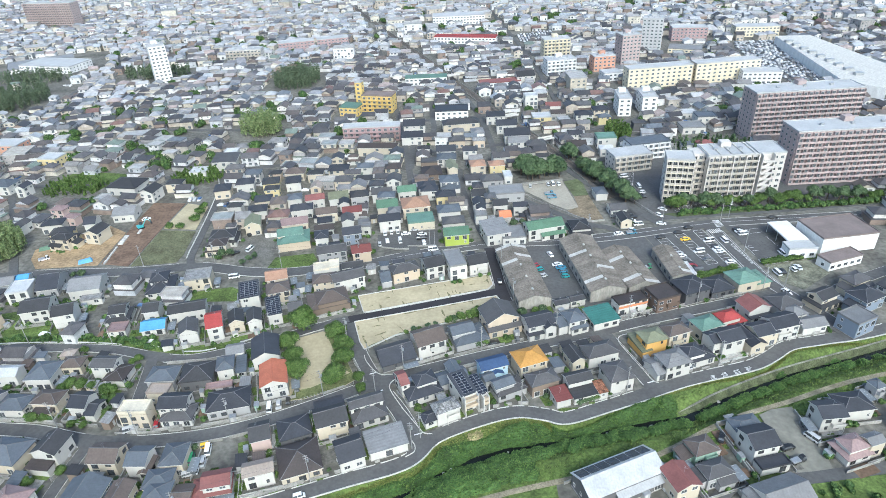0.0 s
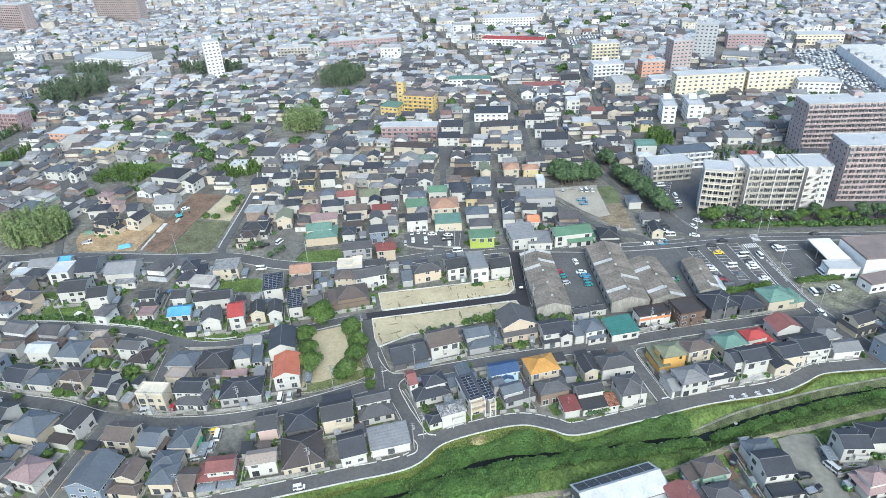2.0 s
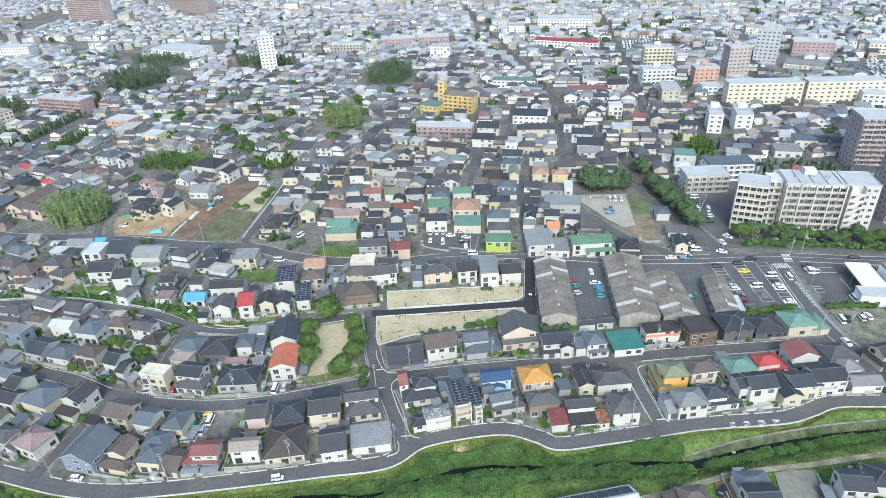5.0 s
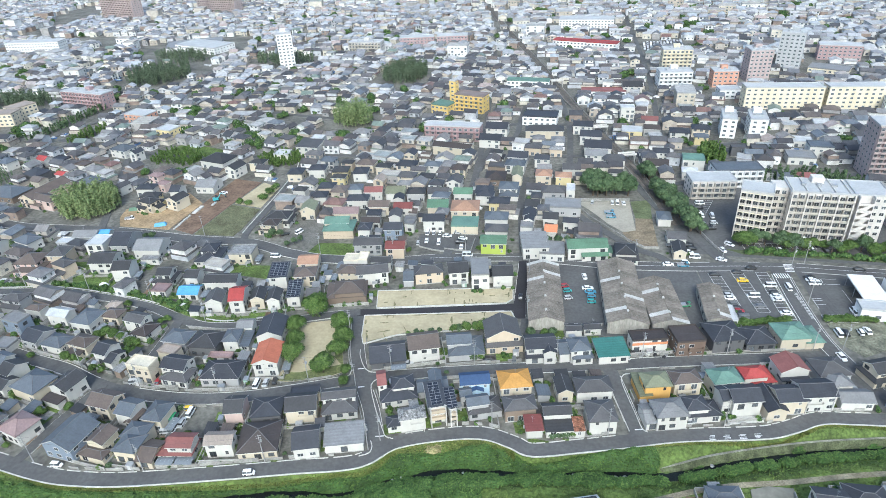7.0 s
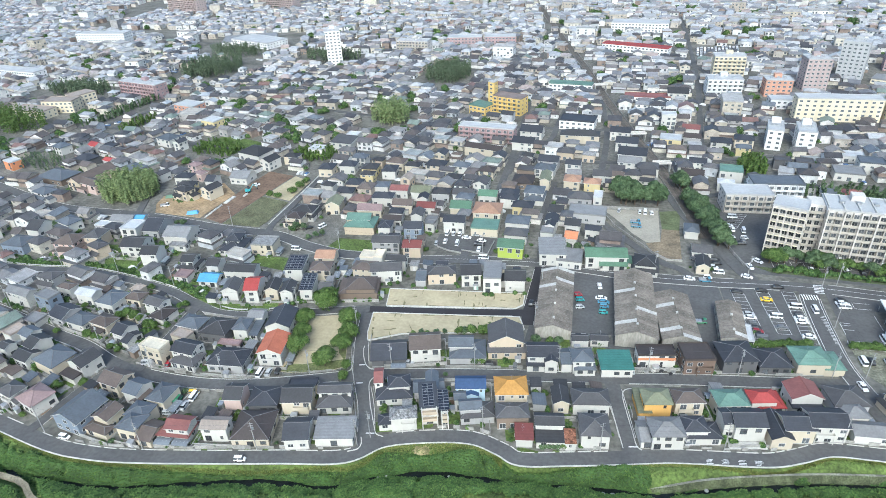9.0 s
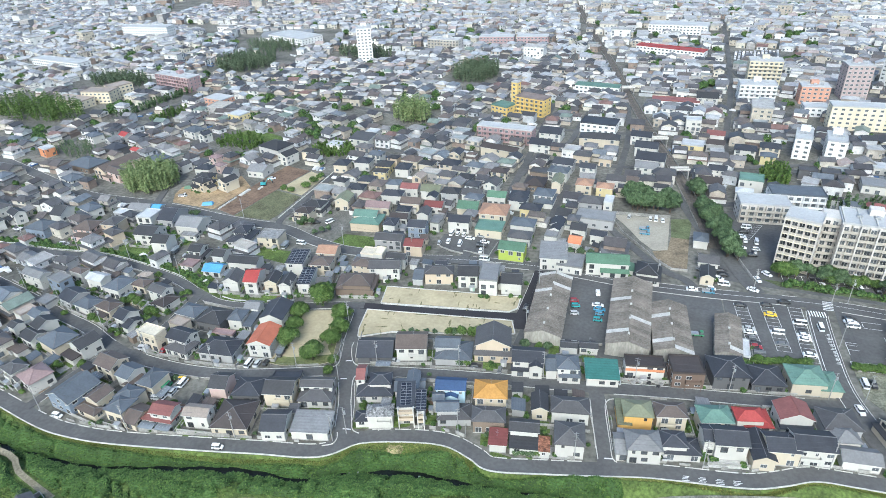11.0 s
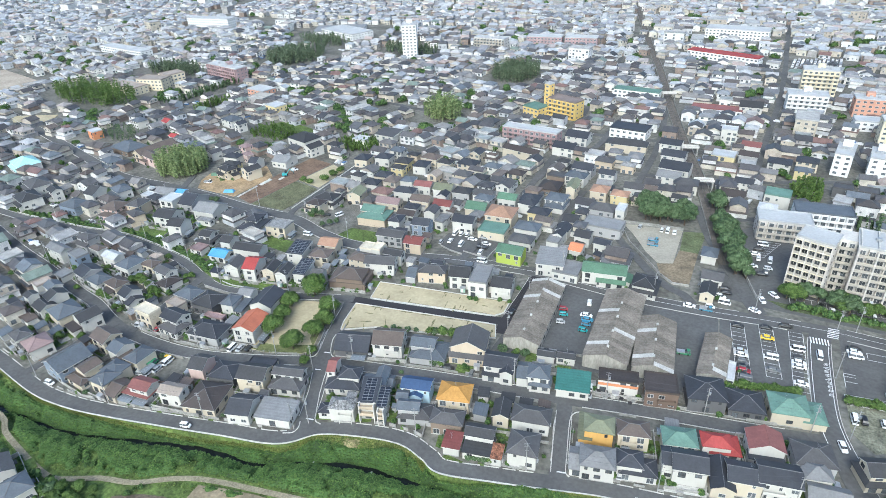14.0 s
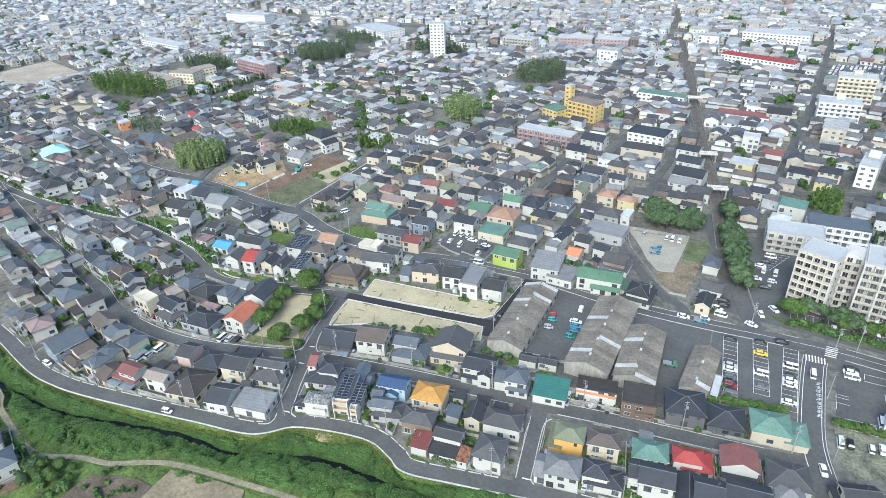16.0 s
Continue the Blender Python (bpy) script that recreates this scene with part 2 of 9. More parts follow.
def stream_gap(x, y):
    """Distance from the stream's middle, and whether the place lies north of it."""
    d = np.full(x.shape, 1e9)
    side = np.zeros(x.shape)
    for i in range(len(SX) - 1):
        ax, ay, bx, by = SX[i], SY[i], SX[i + 1], SY[i + 1]
        vx, vy = bx - ax, by - ay
        t = np.clip(((x - ax) * vx + (y - ay) * vy) / (vx * vx + vy * vy), 0, 1)
        e = np.hypot(x - ax - t * vx, y - ay - t * vy)
        s = vx * (y - ay) - vy * (x - ax)
        side = np.where(e < d, s, side)
        d = np.minimum(d, e)
    return d, side > 0


def ground_height(x, y):
    x, y = np.asarray(x, float), np.asarray(y, float)
    d, north = stream_gap(x, y)
    a, b = np.where(north, 0.8, 0.9), np.where(north, 6.2, 9.0)
    t = np.clip((d - a) / (b - a), 0, 1)
    t = t * t * (3 - 2 * t)
    return -4.3 * (1 - t) + np.where(north, 0, -0.3 * np.clip((d - 6) / 6, 0, 1))


def build_ground():
    xs = np.concatenate([[-4800, -2500, -1200, -700, -450], np.arange(-330, 331, 2.5), [450, 700, 1200, 2500, 4800]])
    ys = np.concatenate([[-4800, -2500, -1000, -400, -100, 0, 40], np.arange(60, 250, 2.0), [300, 500, 1000, 2500, 4800]])
    gx, gy = np.meshgrid(xs, ys)
    gz = ground_height(gx, gy)
    nx = len(xs)
    v = np.stack([gx.ravel(), gy.ravel(), gz.ravel()], 1)
    i, j = np.meshgrid(np.arange(nx - 1), np.arange(len(ys) - 1))
    a = (j * nx + i).ravel()
    f = np.stack([a, a + 1, a + nx + 1, a + nx], 1)
    me = bpy.data.meshes.new("ground")
    me.from_pydata(v.tolist(), [], f.tolist())
    me.materials.append(mat("town_ground", (0.145, 0.14, 0.122), 0.95, 0.4, 0.06, 0.5, 0.3))
    me.materials.append(GRASS)
    cx, cy = v[f].mean(1)[:, 0], v[f].mean(1)[:, 1]
    d, north = stream_gap(cx, cy)
    me.polygons.foreach_set("material_index", ((d < np.where(north, 9, np.where(cx < 25, 60, 17))) & (np.abs(cx) < 520)).astype(int))
    me.update()
    setting("ground", me, None, "grey-brown town ground with a grassy river channel")


build_ground()
water = Shape()
ribbon(water, STREAM, -1.5, 1.5, -3.98, -3.98)
setting("water", water, WATER, "narrow dark stream between weedy banks", "water")

RIVER_ROAD = smooth([(-520, 203), (-330, 140), (-230, 114), (-175, 102), (-136, 100.3), (-107, 98.3), (-92, 99.5), (-78.3, 102.6), (-55.2, 109.8), (-34.7, 116.6), (-17.2, 122.6), (-8.6, 131.6), (5.4, 138),
                     (16.8, 140.8), (26, 139.2), (32, 137.6), (45, 141.9), (56, 145.8), (70, 151.1), (80, 154), (97.5, 158.6), (105.8, 162.8), (114.4, 168), (127, 170.4), (150, 174.8), (200, 191), (300, 226)], 4)
MID_ROAD = smooth([(-520, 215), (-330, 172), (-230, 152), (-191, 146.5), (-171, 143.7), (-153, 141), (-136, 139), (-119.5, 134.8), (-106, 133.2), (-85, 134.5), (-67, 138.7), (-49, 146.2), (-28.5, 156), (-6.4, 163.6),
                   (19.4, 171.2), (37.6, 175.8), (55.5, 180.8), (73, 185.9), (107, 194.8), (124, 199.5)], 3)
LANE_A = smooth([(-13.2, 128.5), (-20.3, 142.8), (-28.4, 155.7), (-36, 171), (-41.6, 186.6), (-44, 192)], 4)
LANE_B = smooth([(62, 148.6), (57.6, 162.8), (53.8, 174.6), (51.6, 180)], 3)
LOT_ROAD = smooth([(-44, 191.5), (-21.8, 197), (-0.4, 202.7), (17.6, 207.6)], 3)
LOT_LANE = smooth([(19, 200), (17.6, 207.4), (16.8, 217.2), (15.8, 229.7), (15, 238.7), (14, 246)], 3)
UPPER_ROAD = smooth([(-520, 180), (-330, 168), (-260, 168), (-225, 172.7), (-206, 175.2), (-181, 180.6), (-158, 181), (-131, 178.9), (-112, 173.8), (-97, 172), (-75, 178.7), (-54.5, 187.7), (-43, 192.2)], 4)
MAIN_ROAD = smooth([(-560, 290), (-330, 244), (-283, 234.5), (-254, 229.5), (-234, 229.8), (-205, 233), (-179, 233.8), (-150, 233), (-120, 235), (-108, 233.5), (-95, 229.8), (-78, 227.6), (-64, 228.6), (-48.7, 230.1), (-37, 233), (-27, 236.4), (-18, 238.8), (-8, 241), (14.8, 245.2), (32, 245.6), (55, 246), (81.6, 249.6), (103, 253.8), (123.4, 257), (146, 258), (240, 262), (420, 272)], 4)
SHOP_ROAD = smooth([(119.5, 256), (119.2, 247), (121.5, 225), (124.5, 207), (131, 190), (138, 174)], 4)
FLAT_ROAD = smooth([(99, 256), (93.3, 266.4), (85, 284.4), (78.8, 296), (72, 309), (60, 340)], 3)
WEST_LANE = smooth([(-106, 133.5), (-108, 150), (-112, 173.8)], 3)
EAST_LANE = smooth([(131, 190), (160, 206), (200, 222), (300, 262)], 3)
CROSS_LANE = smooth([(-118, 100.5), (-117.7, 105), (-117.6, 112), (-117.3, 119), (-116.6, 126), (-115.6, 135)], 3)
FIELD_LANE = smooth([(-119.5, 236), (-122.8, 243), (-125, 264.4), (-128.5, 297), (-133, 324), (-142, 345)], 3)
NORTH_STREETS = [smooth(p, 3) for p in ([(76, 251.5), (71.5, 256.5), (63.5, 260), (55.9, 266.7), (47.7, 275.4), (37, 287), (30.5, 298), (27, 318)], [(14, 246), (9, 275), (4, 305), (3, 332)], [(27, 318), (25, 360), (20, 420), (5, 500)], [(-20, 239), (-21, 280), (-24, 315), (-32, 384), (-40, 440), (-58, 560), (-80, 700)],
                                        [(-330, 345), (-220, 330), (-142, 343), (-80, 352), (0, 362), (50, 372)], [(-200, 233), (-238, 296), (-300, 390), (-380, 500)],
                                        [(-420, 470), (-250, 430), (-100, 412), (30, 425)], [(75, 330), (120, 352), (250, 372), (420, 390)], [(60, 372), (160, 420), (300, 470)],
                                        [(0, 530), (150, 560), (420, 600)], [(-600, 640), (-300, 590), (0, 535)], [(130, 430), (90, 560), (40, 700), (-20, 900)], [(79, 400), (77.5, 430), (76.7, 475), (74.7, 548), (68.6, 645), (61.4, 733), (50, 860)], [(-25, 335), (-25, 372), (-13, 394), (-14, 429), (-15, 461)], [(-338, 262), (-341, 315), (-339, 355), (-327, 401), (-320, 466), (-330, 560)])]
ROADS = [(RIVER_ROAD, 5.0, ASPHALT), (MID_ROAD, 5.2, ASPHALT), (LANE_A, 5.2, ASPHALT), (LANE_B, 4.8, ASPHALT), (LOT_ROAD, 4.4, NEW_ASPHALT), (LOT_LANE, 4.6, NEW_ASPHALT), (UPPER_ROAD, 4.4, ASPHALT),
         (MAIN_ROAD, 6.5, ASPHALT), (SHOP_ROAD, 7.2, ASPHALT), (FLAT_ROAD, 6.0, ASPHALT), (WEST_LANE, 4.0, ASPHALT), (EAST_LANE, 5.0, ASPHALT), (CROSS_LANE, 3.6, ASPHALT), (FIELD_LANE, 3.4, ASPHALT)]
ROADS += [(p, 3.8, ASPHALT) for p in NORTH_STREETS]
for k, (line, wide, m) in enumerate(ROADS):
    s = Shape()
    z = 0.10 + 0.012 * k
    ribbon(s, line, -wide / 2, wide / 2, -0.4, z)
    setting("road_%d" % (k + 1), s, m, "grey asphalt town road" if m is ASPHALT else "fresh dark asphalt side road", "road")


def kerb(line, off, skip=(), wide=0.19, z=0.22, m=PALE_CONCRETE, name="kerb"):
    """A pale kerb along a road, left open inside the circles of skip."""
    s = Shape()
    run = []
    for p in [*offset(line, off), None]:
        if p is not None and not any((p - Vector(c)).length < r for *c, r in skip):
            run.append(p)
        else:
            if len(run) > 1:
                ribbon(s, run, -wide / 2, wide / 2, 0, z)
            run = []
    setting(name, s, m, "pale concrete kerb along the road edge", "kerb")


J = [(-12, 130, 6), (62, 149, 6), (-28.5, 156, 6), (52, 180, 5.5), (-43.5, 192, 6), (-107, 133.5, 5), (-112, 173, 5), (122, 199, 7), (17.6, 207, 5), (-118, 100, 4), (-115.6, 135, 4), (14.5, 245, 6), (131, 190, 6), (137, 174, 7), (119.5, 256, 7), (99, 256, 6), (-120, 236, 5), (-20, 238.5, 5), (-200, 239, 6)]
RIVER_FINE, MID_FINE = smooth([tuple(p) for p in RIVER_ROAD], 3), smooth([tuple(p) for p in MID_ROAD], 3)
kerb(RIVER_FINE, -2.55, (), 0.3, 0.34)
for k in range(0, len(RIVER_FINE) - 5, 5):
    kerb(RIVER_FINE[k:k + 5], 2.55, J, 0.26, 0.26)
kerb(MID_FINE, 2.6, J), kerb(MID_FINE, -2.6, J)
for line, wide in ((LANE_A, 5.2), (LANE_B, 4.8), (LOT_ROAD, 4.4), (LOT_LANE, 4.6), (UPPER_ROAD, 4.4), (SHOP_ROAD, 7.2), (EAST_LANE, 5), (WEST_LANE, 4.0), (CROSS_LANE, 3.6)):
    for side in (-1, 1):
        kerb(smooth([tuple(p) for p in line], 3), side * wide / 2, J)
kerb(FIELD_LANE, 1.8, J, 0.5, 0.5), kerb(MAIN_ROAD, -3.4, J), kerb(MAIN_ROAD, 3.4, J)


for pts in ([(-39.2, 171.3), (-37.3, 165.8), (-34.2, 160.6), (-33.4, 157.6), (-34.2, 155.9), (-36.5, 154.7)], [(-34.5, 170.4), (-33.5, 167.3), (-30.2, 162.2), (-27.4, 160), (-23.5, 160)], [(-22, 158), (-24, 155.6), (-23.8, 152.2), (-19.2, 143.7)],
            [(-16, 130.7), (-14.8, 128.6), (-14.9, 126.2), (-17.4, 124.4)], [(-19.2, 143.7), (-14.2, 136.1), (-12.2, 133.4), (-9.6, 132.9)], [(61.2, 157.7), (58.9, 164.7), (56.8, 171.7), (56.7, 174.6), (57.9, 176.3), (60.6, 177.3)],
            [(59.2, 150.6), (55.6, 161.1), (53.6, 166.3), (52.5, 170.7)], [(61.2, 157.7), (62.8, 152.8), (64.4, 151.6)]):
    s = Shape()
    ribbon(s, smooth(pts, 4), -0.13, 0.13, 0, 0.27)
    setting("kerb", s, PALE_CONCRETE, "pale concrete kerb round a street corner", "kerb")


def patch(name, points, material, label, z=0.05, edge=0.0):
    s = Shape()
    sheet(s, points, z)
    n = len(points)
    for i in range(n):
        (ax, ay), (bx, by) = points[i], points[(i + 1) % n]
        s.face([(ax, ay, -0.3), (bx, by, -0.3), (bx, by, z), (ax, ay, z)])
    return setting(name, s, material, label)


LOT_NORTH = [(-41, 207.3), (-17, 212.9), (13.2, 219.9), (14.4, 212), (12, 208.7), (-37.5, 195.8)]
LOT_SOUTH = [(-40.4, 190), (-38, 190.6), (15, 203.8), (18.6, 196.8), (10, 192.5), (-24, 181), (-34.8, 173.5), (-37, 178)]
patch("ground_lot_north", LOT_NORTH, SAND, "bare sandy building plot", 0.3)
patch("ground_lot_south", LOT_SOUTH, SAND, "bare sandy building plot", 0.26)
def weed_spots(lot, n, seed):
    """Ragged dull spots of low weeds and damp sand near the edges of a plot."""
    r = random.Random(seed)
    mx, my = sum(p[0] for p in lot) / len(lot), sum(p[1] for p in lot) / len(lot)
    sides = list(zip(lot, lot[1:] + lot[:1]))
    s = Shape()
    for k in range(n):
        (ax, ay), (bx, by) = r.choices(sides, [math.dist(*q) for q in sides])[0]
        t, inner = r.uniform(0.04, 0.96), r.choice((0.05, 0.07, 0.1, 0.16, 0.5))
        x, y = ax + (bx - ax) * t, ay + (by - ay) * t
        x, y = x + (mx - x) * inner * 0.7, y + (my - y) * inner
        turn = math.atan2(by - ay, bx - ax) + (math.pi / 2 if inner > 0.12 else 0)
        long, wide = r.uniform(0.8, 3.4), r.uniform(0.15, 0.5)
        ring = [(long * math.cos(a) * r.uniform(0.5, 1.1), wide * math.sin(a) * r.uniform(0.5, 1.2)) for a in np.arange(0, 6.2, 0.45)]
        s.face([(x + u * math.cos(turn) - v * math.sin(turn), y + u * math.sin(turn) + v * math.cos(turn), 0.31 + 0.0006 * k) for u, v in ring])
    setting("plot_weeds", s, PLOT_WEED, "thin dull green weeds on a sandy plot", "weeds", "stuff")


PLOT_WEED = mat("plot_weeds", (0.19, 0.175, 0.095), 0.95, 0.4, 0.6, 3, 0.4)
weed_spots(LOT_NORTH, 46, 3)
weed_spots(LOT_SOUTH, 40, 4)
for lot in (LOT_NORTH, LOT_SOUTH):
    edging = Shape()
    for (ax, ay), (bx, by) in zip(lot, lot[1:] + lot[:1]):
        ribbon(edging, [Vector((ax, ay)), Vector((bx, by))], -0.16, 0.16, -0.2, 0.52)
    setting("lot_edging", edging, PALE_CONCRETE, "pale concrete edging round a building plot", "kerb")
patch("ground_park", [(-64, 180), (-52, 185), (-47, 184), (-40.5, 168), (-36, 158), (-39.5, 155), (-52, 149.5), (-57, 149), (-61, 160)], SAND, "sandy playground of a small park", 0.12)
PARK_GRASS = mat("park_grass", (0.135, 0.15, 0.062), 0.95, 0.4, 0.25, 1.5, 0.4)
patch("lawn_11", [(-57, 149.2), (-52, 149.7), (-39.6, 155.2), (-36.2, 158.2), (-38.2, 161.5), (-41.5, 159.6), (-46.5, 157.2), (-51, 154.6), (-56.4, 153.4)], PARK_GRASS, "thin grass along the edge of the playground", 0.145)
patch("lawn_12", [(-36.4, 158.6), (-40.6, 168), (-47, 183.8), (-50.5, 184), (-46.8, 175.5), (-44.4, 169.4), (-41.6, 164), (-38.6, 161.6)], PARK_GRASS, "thin grass along the edge of the playground", 0.15)
patch("ground_field_soil", [(-163.6, 240.6), (-149.7, 237.6), (-148.2, 272.6), (-146.1, 300.8), (-164.1, 303), (-164.6, 282)], SOIL, "ploughed dark brown building ground", 0.22)
patch("ground_field_grass", [(-148.6, 237.6), (-128.2, 239.6), (-127.4, 246), (-129.4, 268.5), (-147.6, 271)], mat("rough_grass", (0.125, 0.128, 0.07), 0.95, 0.35, 0.15, 1.2, 0.4), "rough overgrown plot", 0.2)
patch("ground_field_sand", [(-147, 273), (-130, 270.5), (-132, 296), (-144.7, 300.8)], SAND, "sandy plot with clipped bushes", 0.2)
patch("ground_yard_tan", [(-200, 247), (-193, 238.4), (-164.8, 239.6), (-165, 270), (-181, 281), (-188, 268), (-197, 262), (-203, 256)], TAN_SOIL, "tan trampled builder's yard", 0.2)
patch("ground_gravel_lot", [(32.6, 305), (59.1, 310), (62, 278.9), (58.9, 277.2), (55.9, 276.6), (49, 283.7), (43.6, 291.6), (39.2, 297.4)], mat("tan_gravel", (0.34, 0.315, 0.26), 0.95, 0.15, 0.1, 1.2, 0.2), "pale tan gravel parking lot", 0.12)
patch("ground_gravel_verge", [(55.9, 275.6), (62, 278.7), (61.9, 291.2), (69.7, 291.8), (71.7, 264.3), (65.2, 263.4), (59.8, 267.4)], mat("dry_verge", (0.21, 0.17, 0.115), 0.95, 0.35, 0.2, 1.2, 0.4), "dry brown strip beside the lot", 0.1)
patch("lawn_7", [(59.6, 309.4), (69.2, 313), (69.7, 292), (62, 291.4)], mat("weedy_ground", (0.12, 0.14, 0.07), 0.95, 0.35, 0.2, 1.2, 0.4), "weedy strip beside the lot", 0.14)
patch("parking_lot_town", [(-104, 241.5), (-106.5, 261), (-95.7, 262.4), (-87.6, 260), (-84.6, 249), (-84.2, 241), (-92, 238.6)], GRAVEL_DARK, "packed grey parking ground between houses", 0.05)
patch("parking_lot_north", [(-37, 247), (-37.6, 258), (-24, 260.5), (-9, 261), (-8.6, 245.8), (-21, 243.6), (-31, 243.4)], ASPHALT, "asphalt car park between town houses", 0.05)
patch("parking_lot_west", [(86, 250.5), (113.5, 253), (117, 218), (98, 211.5), (92, 214)], ASPHALT, "asphalt car park with painted bays", 0.09)
patch("parking_lot_east", [(125, 254), (141, 255), (155, 256), (157, 250), (140, 246), (143, 224), (128.5, 221)], ASPHALT, "asphalt car park of a shop", 0.09)
patch("parking_lot_gravel", [(128.5, 219), (147, 223), (152, 212), (136, 201), (130, 207)], mat("weedy_gravel", (0.17, 0.17, 0.125), 0.95, 0.45, 0.25, 1.4, 0.4), "gravel car park beside a hedge", 0.09)
patch("shed_yard", [(17.5, 243), (86, 247), (92, 214), (86, 201), (20, 191)], ASPHALT, "asphalt yard between the old sheds", 0.07)
patch("flat_yard", [(80, 262), (99, 262), (170, 266), (230, 272), (230, 330), (100, 345), (78, 318)], ASPHALT, "asphalt grounds of the apartment blocks", 0.06)
for name, pts in (("lawn_1", [(-119.5, 207), (-118.3, 213), (-109.7, 215), (-96, 217.5), (-90.5, 214), (-91.5, 207), (-103.9, 207.5)]), ("lawn_2", [(-84.5, 231.6), (-82.8, 240.6), (-65.8, 243), (-63, 236.8), (-65.5, 232.6), (-76, 231.4)]), ("lawn_3", [(-175, 186), (-155, 189), (-170, 208), (-190, 203)]),
                  ("lawn_5", [(148, 222), (166, 228), (164, 236), (148, 230)]),
                                    ("lawn_9", [(-240, 330), (-205, 322), (-196, 345), (-232, 352)])):
    patch(name, pts, GRASS, "patch of green grass", 0.14)
patch("lawn_6", [(107, 264.6), (225, 271.6), (225, 276), (100, 268)], mat("shady_verge", (0.085, 0.105, 0.05), 0.95, 0.4, 0.2, 1.2, 0.5), "dull green planted verge before the flats", 0.14)
patch("lawn_4", [(-189, 377), (-188, 387), (-160, 386), (-157, 375), (-173, 373)], mat("young_crop", (0.12, 0.21, 0.045), 0.9, 0.2, 0.15, 1.2, 0.4), "bright green crop field", 0.14)
south_path = Shape()
SOUTH_PATH = smooth([(-200, 78), (-130, 83), (-104.6, 85.2), (-95.4, 82), (-83, 80.2), (-69, 78.9), (-62, 80), (-52, 86), (-42, 89.8), (-34, 95.8), (-26.8, 99.9), (-18, 103), (-4.9, 106.7), (12.1, 111.5), (32.8, 116.1), (54.4, 122.1), (74.8, 132.3), (86.5, 137.1), (101.5, 141.6), (124.9, 149.6), (160, 158), (240, 182)], 3)
ribbon(south_path, SOUTH_PATH, -0.85, 0.85, -0.8, -0.14)
setting("south_path", south_path, mat("dusty_gravel", (0.24, 0.212, 0.148), 0.95, 0.35, 0.2, 2, 0.3), "dusty gravel path along the south bank", "path")
patch("ground_south_lot", [(90.5, 136.5), (95, 138.6), (101.5, 139.4), (102.6, 134), (101.4, 129), (102.3, 122), (101.8, 116), (96, 113.6), (89.6, 113.4), (89, 121), (90.6, 129)], mat("packed_gravel", (0.2, 0.195, 0.165), 0.95, 0.16, 0.1, 0.6, 0.15), "packed gravel parking ground between houses", 0.06)
south_lane = Shape()
ribbon(south_lane, smooth([(56, 90), (62, 101), (67.3, 107.5), (73.5, 112.3), (79, 113.6), (92, 113), (104, 114.3), (117, 116), (150, 121), (240, 140)], 3), -1.9, 1.9, -0.3, 0.1)
setting("south_lane", south_lane, ASPHALT, "narrow asphalt lane between the southern houses", "road")
patch("lawn_10", [(84, 111), (120, 114), (160, 118), (160, 96), (96, 96), (93, 104), (85, 106)], GRASS, "rough grass beside the lane", 0.04)
patch("paving_drive", [(86.9, 165.6), (97.4, 169.4), (98.2, 163), (88, 159.8)], PALE_CONCRETE, "pale concrete driveway", 0.2)
verge = Shape()
ribbon(verge, UPPER_ROAD[6:40], 2.7, 7.0, -0.2, 0.12)
setting("lawn_8", verge, GRASS, "green verge above the road")
patch("ground_south_field", [(-24.6, 98.4), (-17.4, 101.2), (-8.2, 104), (-1, 105.7), (1, 103), (4, 92), (2, 70), (-16, 70), (-22, 84), (-23.8, 92)], mat("dry_field", (0.235, 0.195, 0.13), 0.95, 0.3, 0.1, 0.9, 0.3), "bare brown field south of the stream", 0.1)

patch("ground_garden_plot", [(-42.8, 84), (-36, 88.5), (-30, 91), (-24, 92), (-22, 84), (-25, 74), (-42, 74)], mat("garden_soil", (0.12, 0.095, 0.07), 0.95, 0.35, 0.2, 1.2, 0.4), "dark dug garden plot south of the stream", 0.09)

# ---- painted road marks ----
marks = Shape()


def bar_mark(x, y, rot, length, wide, shape=marks, z=0.36):
    c, s = math.cos(radians(rot)), math.sin(radians(rot))
    q = [(-length / 2, -wide / 2), (length / 2, -wide / 2), (length / 2, wide / 2), (-length / 2, wide / 2)]
    shape.face([(x + a * c - b * s, y + a * s + b * c, z) for a, b in q])


bar_mark(-13.9, 132.8, 17, 2.6, 0.45), bar_mark(61.9, 151.9, 17, 2.6, 0.45), bar_mark(-30.5, 160.5, 20, 2.2, 0.45), bar_mark(-27.2, 151.9, 20, 2.2, 0.45)
for k in range(7):
    bar_mark(116.4 + 0.9 * k, 248.6 + 0.15 * k, 100, 3.6, 0.45)
for k in range(6):
    bar_mark(123, 253.3 + 1.1 * k, 8, 3.6, 0.5)
for k in range(4):
    for j in range(4):
        bar_mark(82.5 + 4.3 * k + random.uniform(-0.3, 0.3), 152.4 + 1.15 * k + 0.5 * j, 15, random.uniform(1.2, 2.2), 0.2)
for k in range(9):
    for j in range(3):
        bar_mark(121.8 + 0.28 * k + random.uniform(-0.3, 0.3), 236 - 1.9 * k + 0.5 * j, 8, random.uniform(0.8, 1.5), 0.22)
for s in (-1.6, 1.6):
    ribbon(marks, offset(SHOP_ROAD[4:-6], s * 1.7), -0.09, 0.09, 0.36, 0.36)
ribbon(marks, MAIN_ROAD[60:], -0.08, 0.08, 0.36, 0.36)


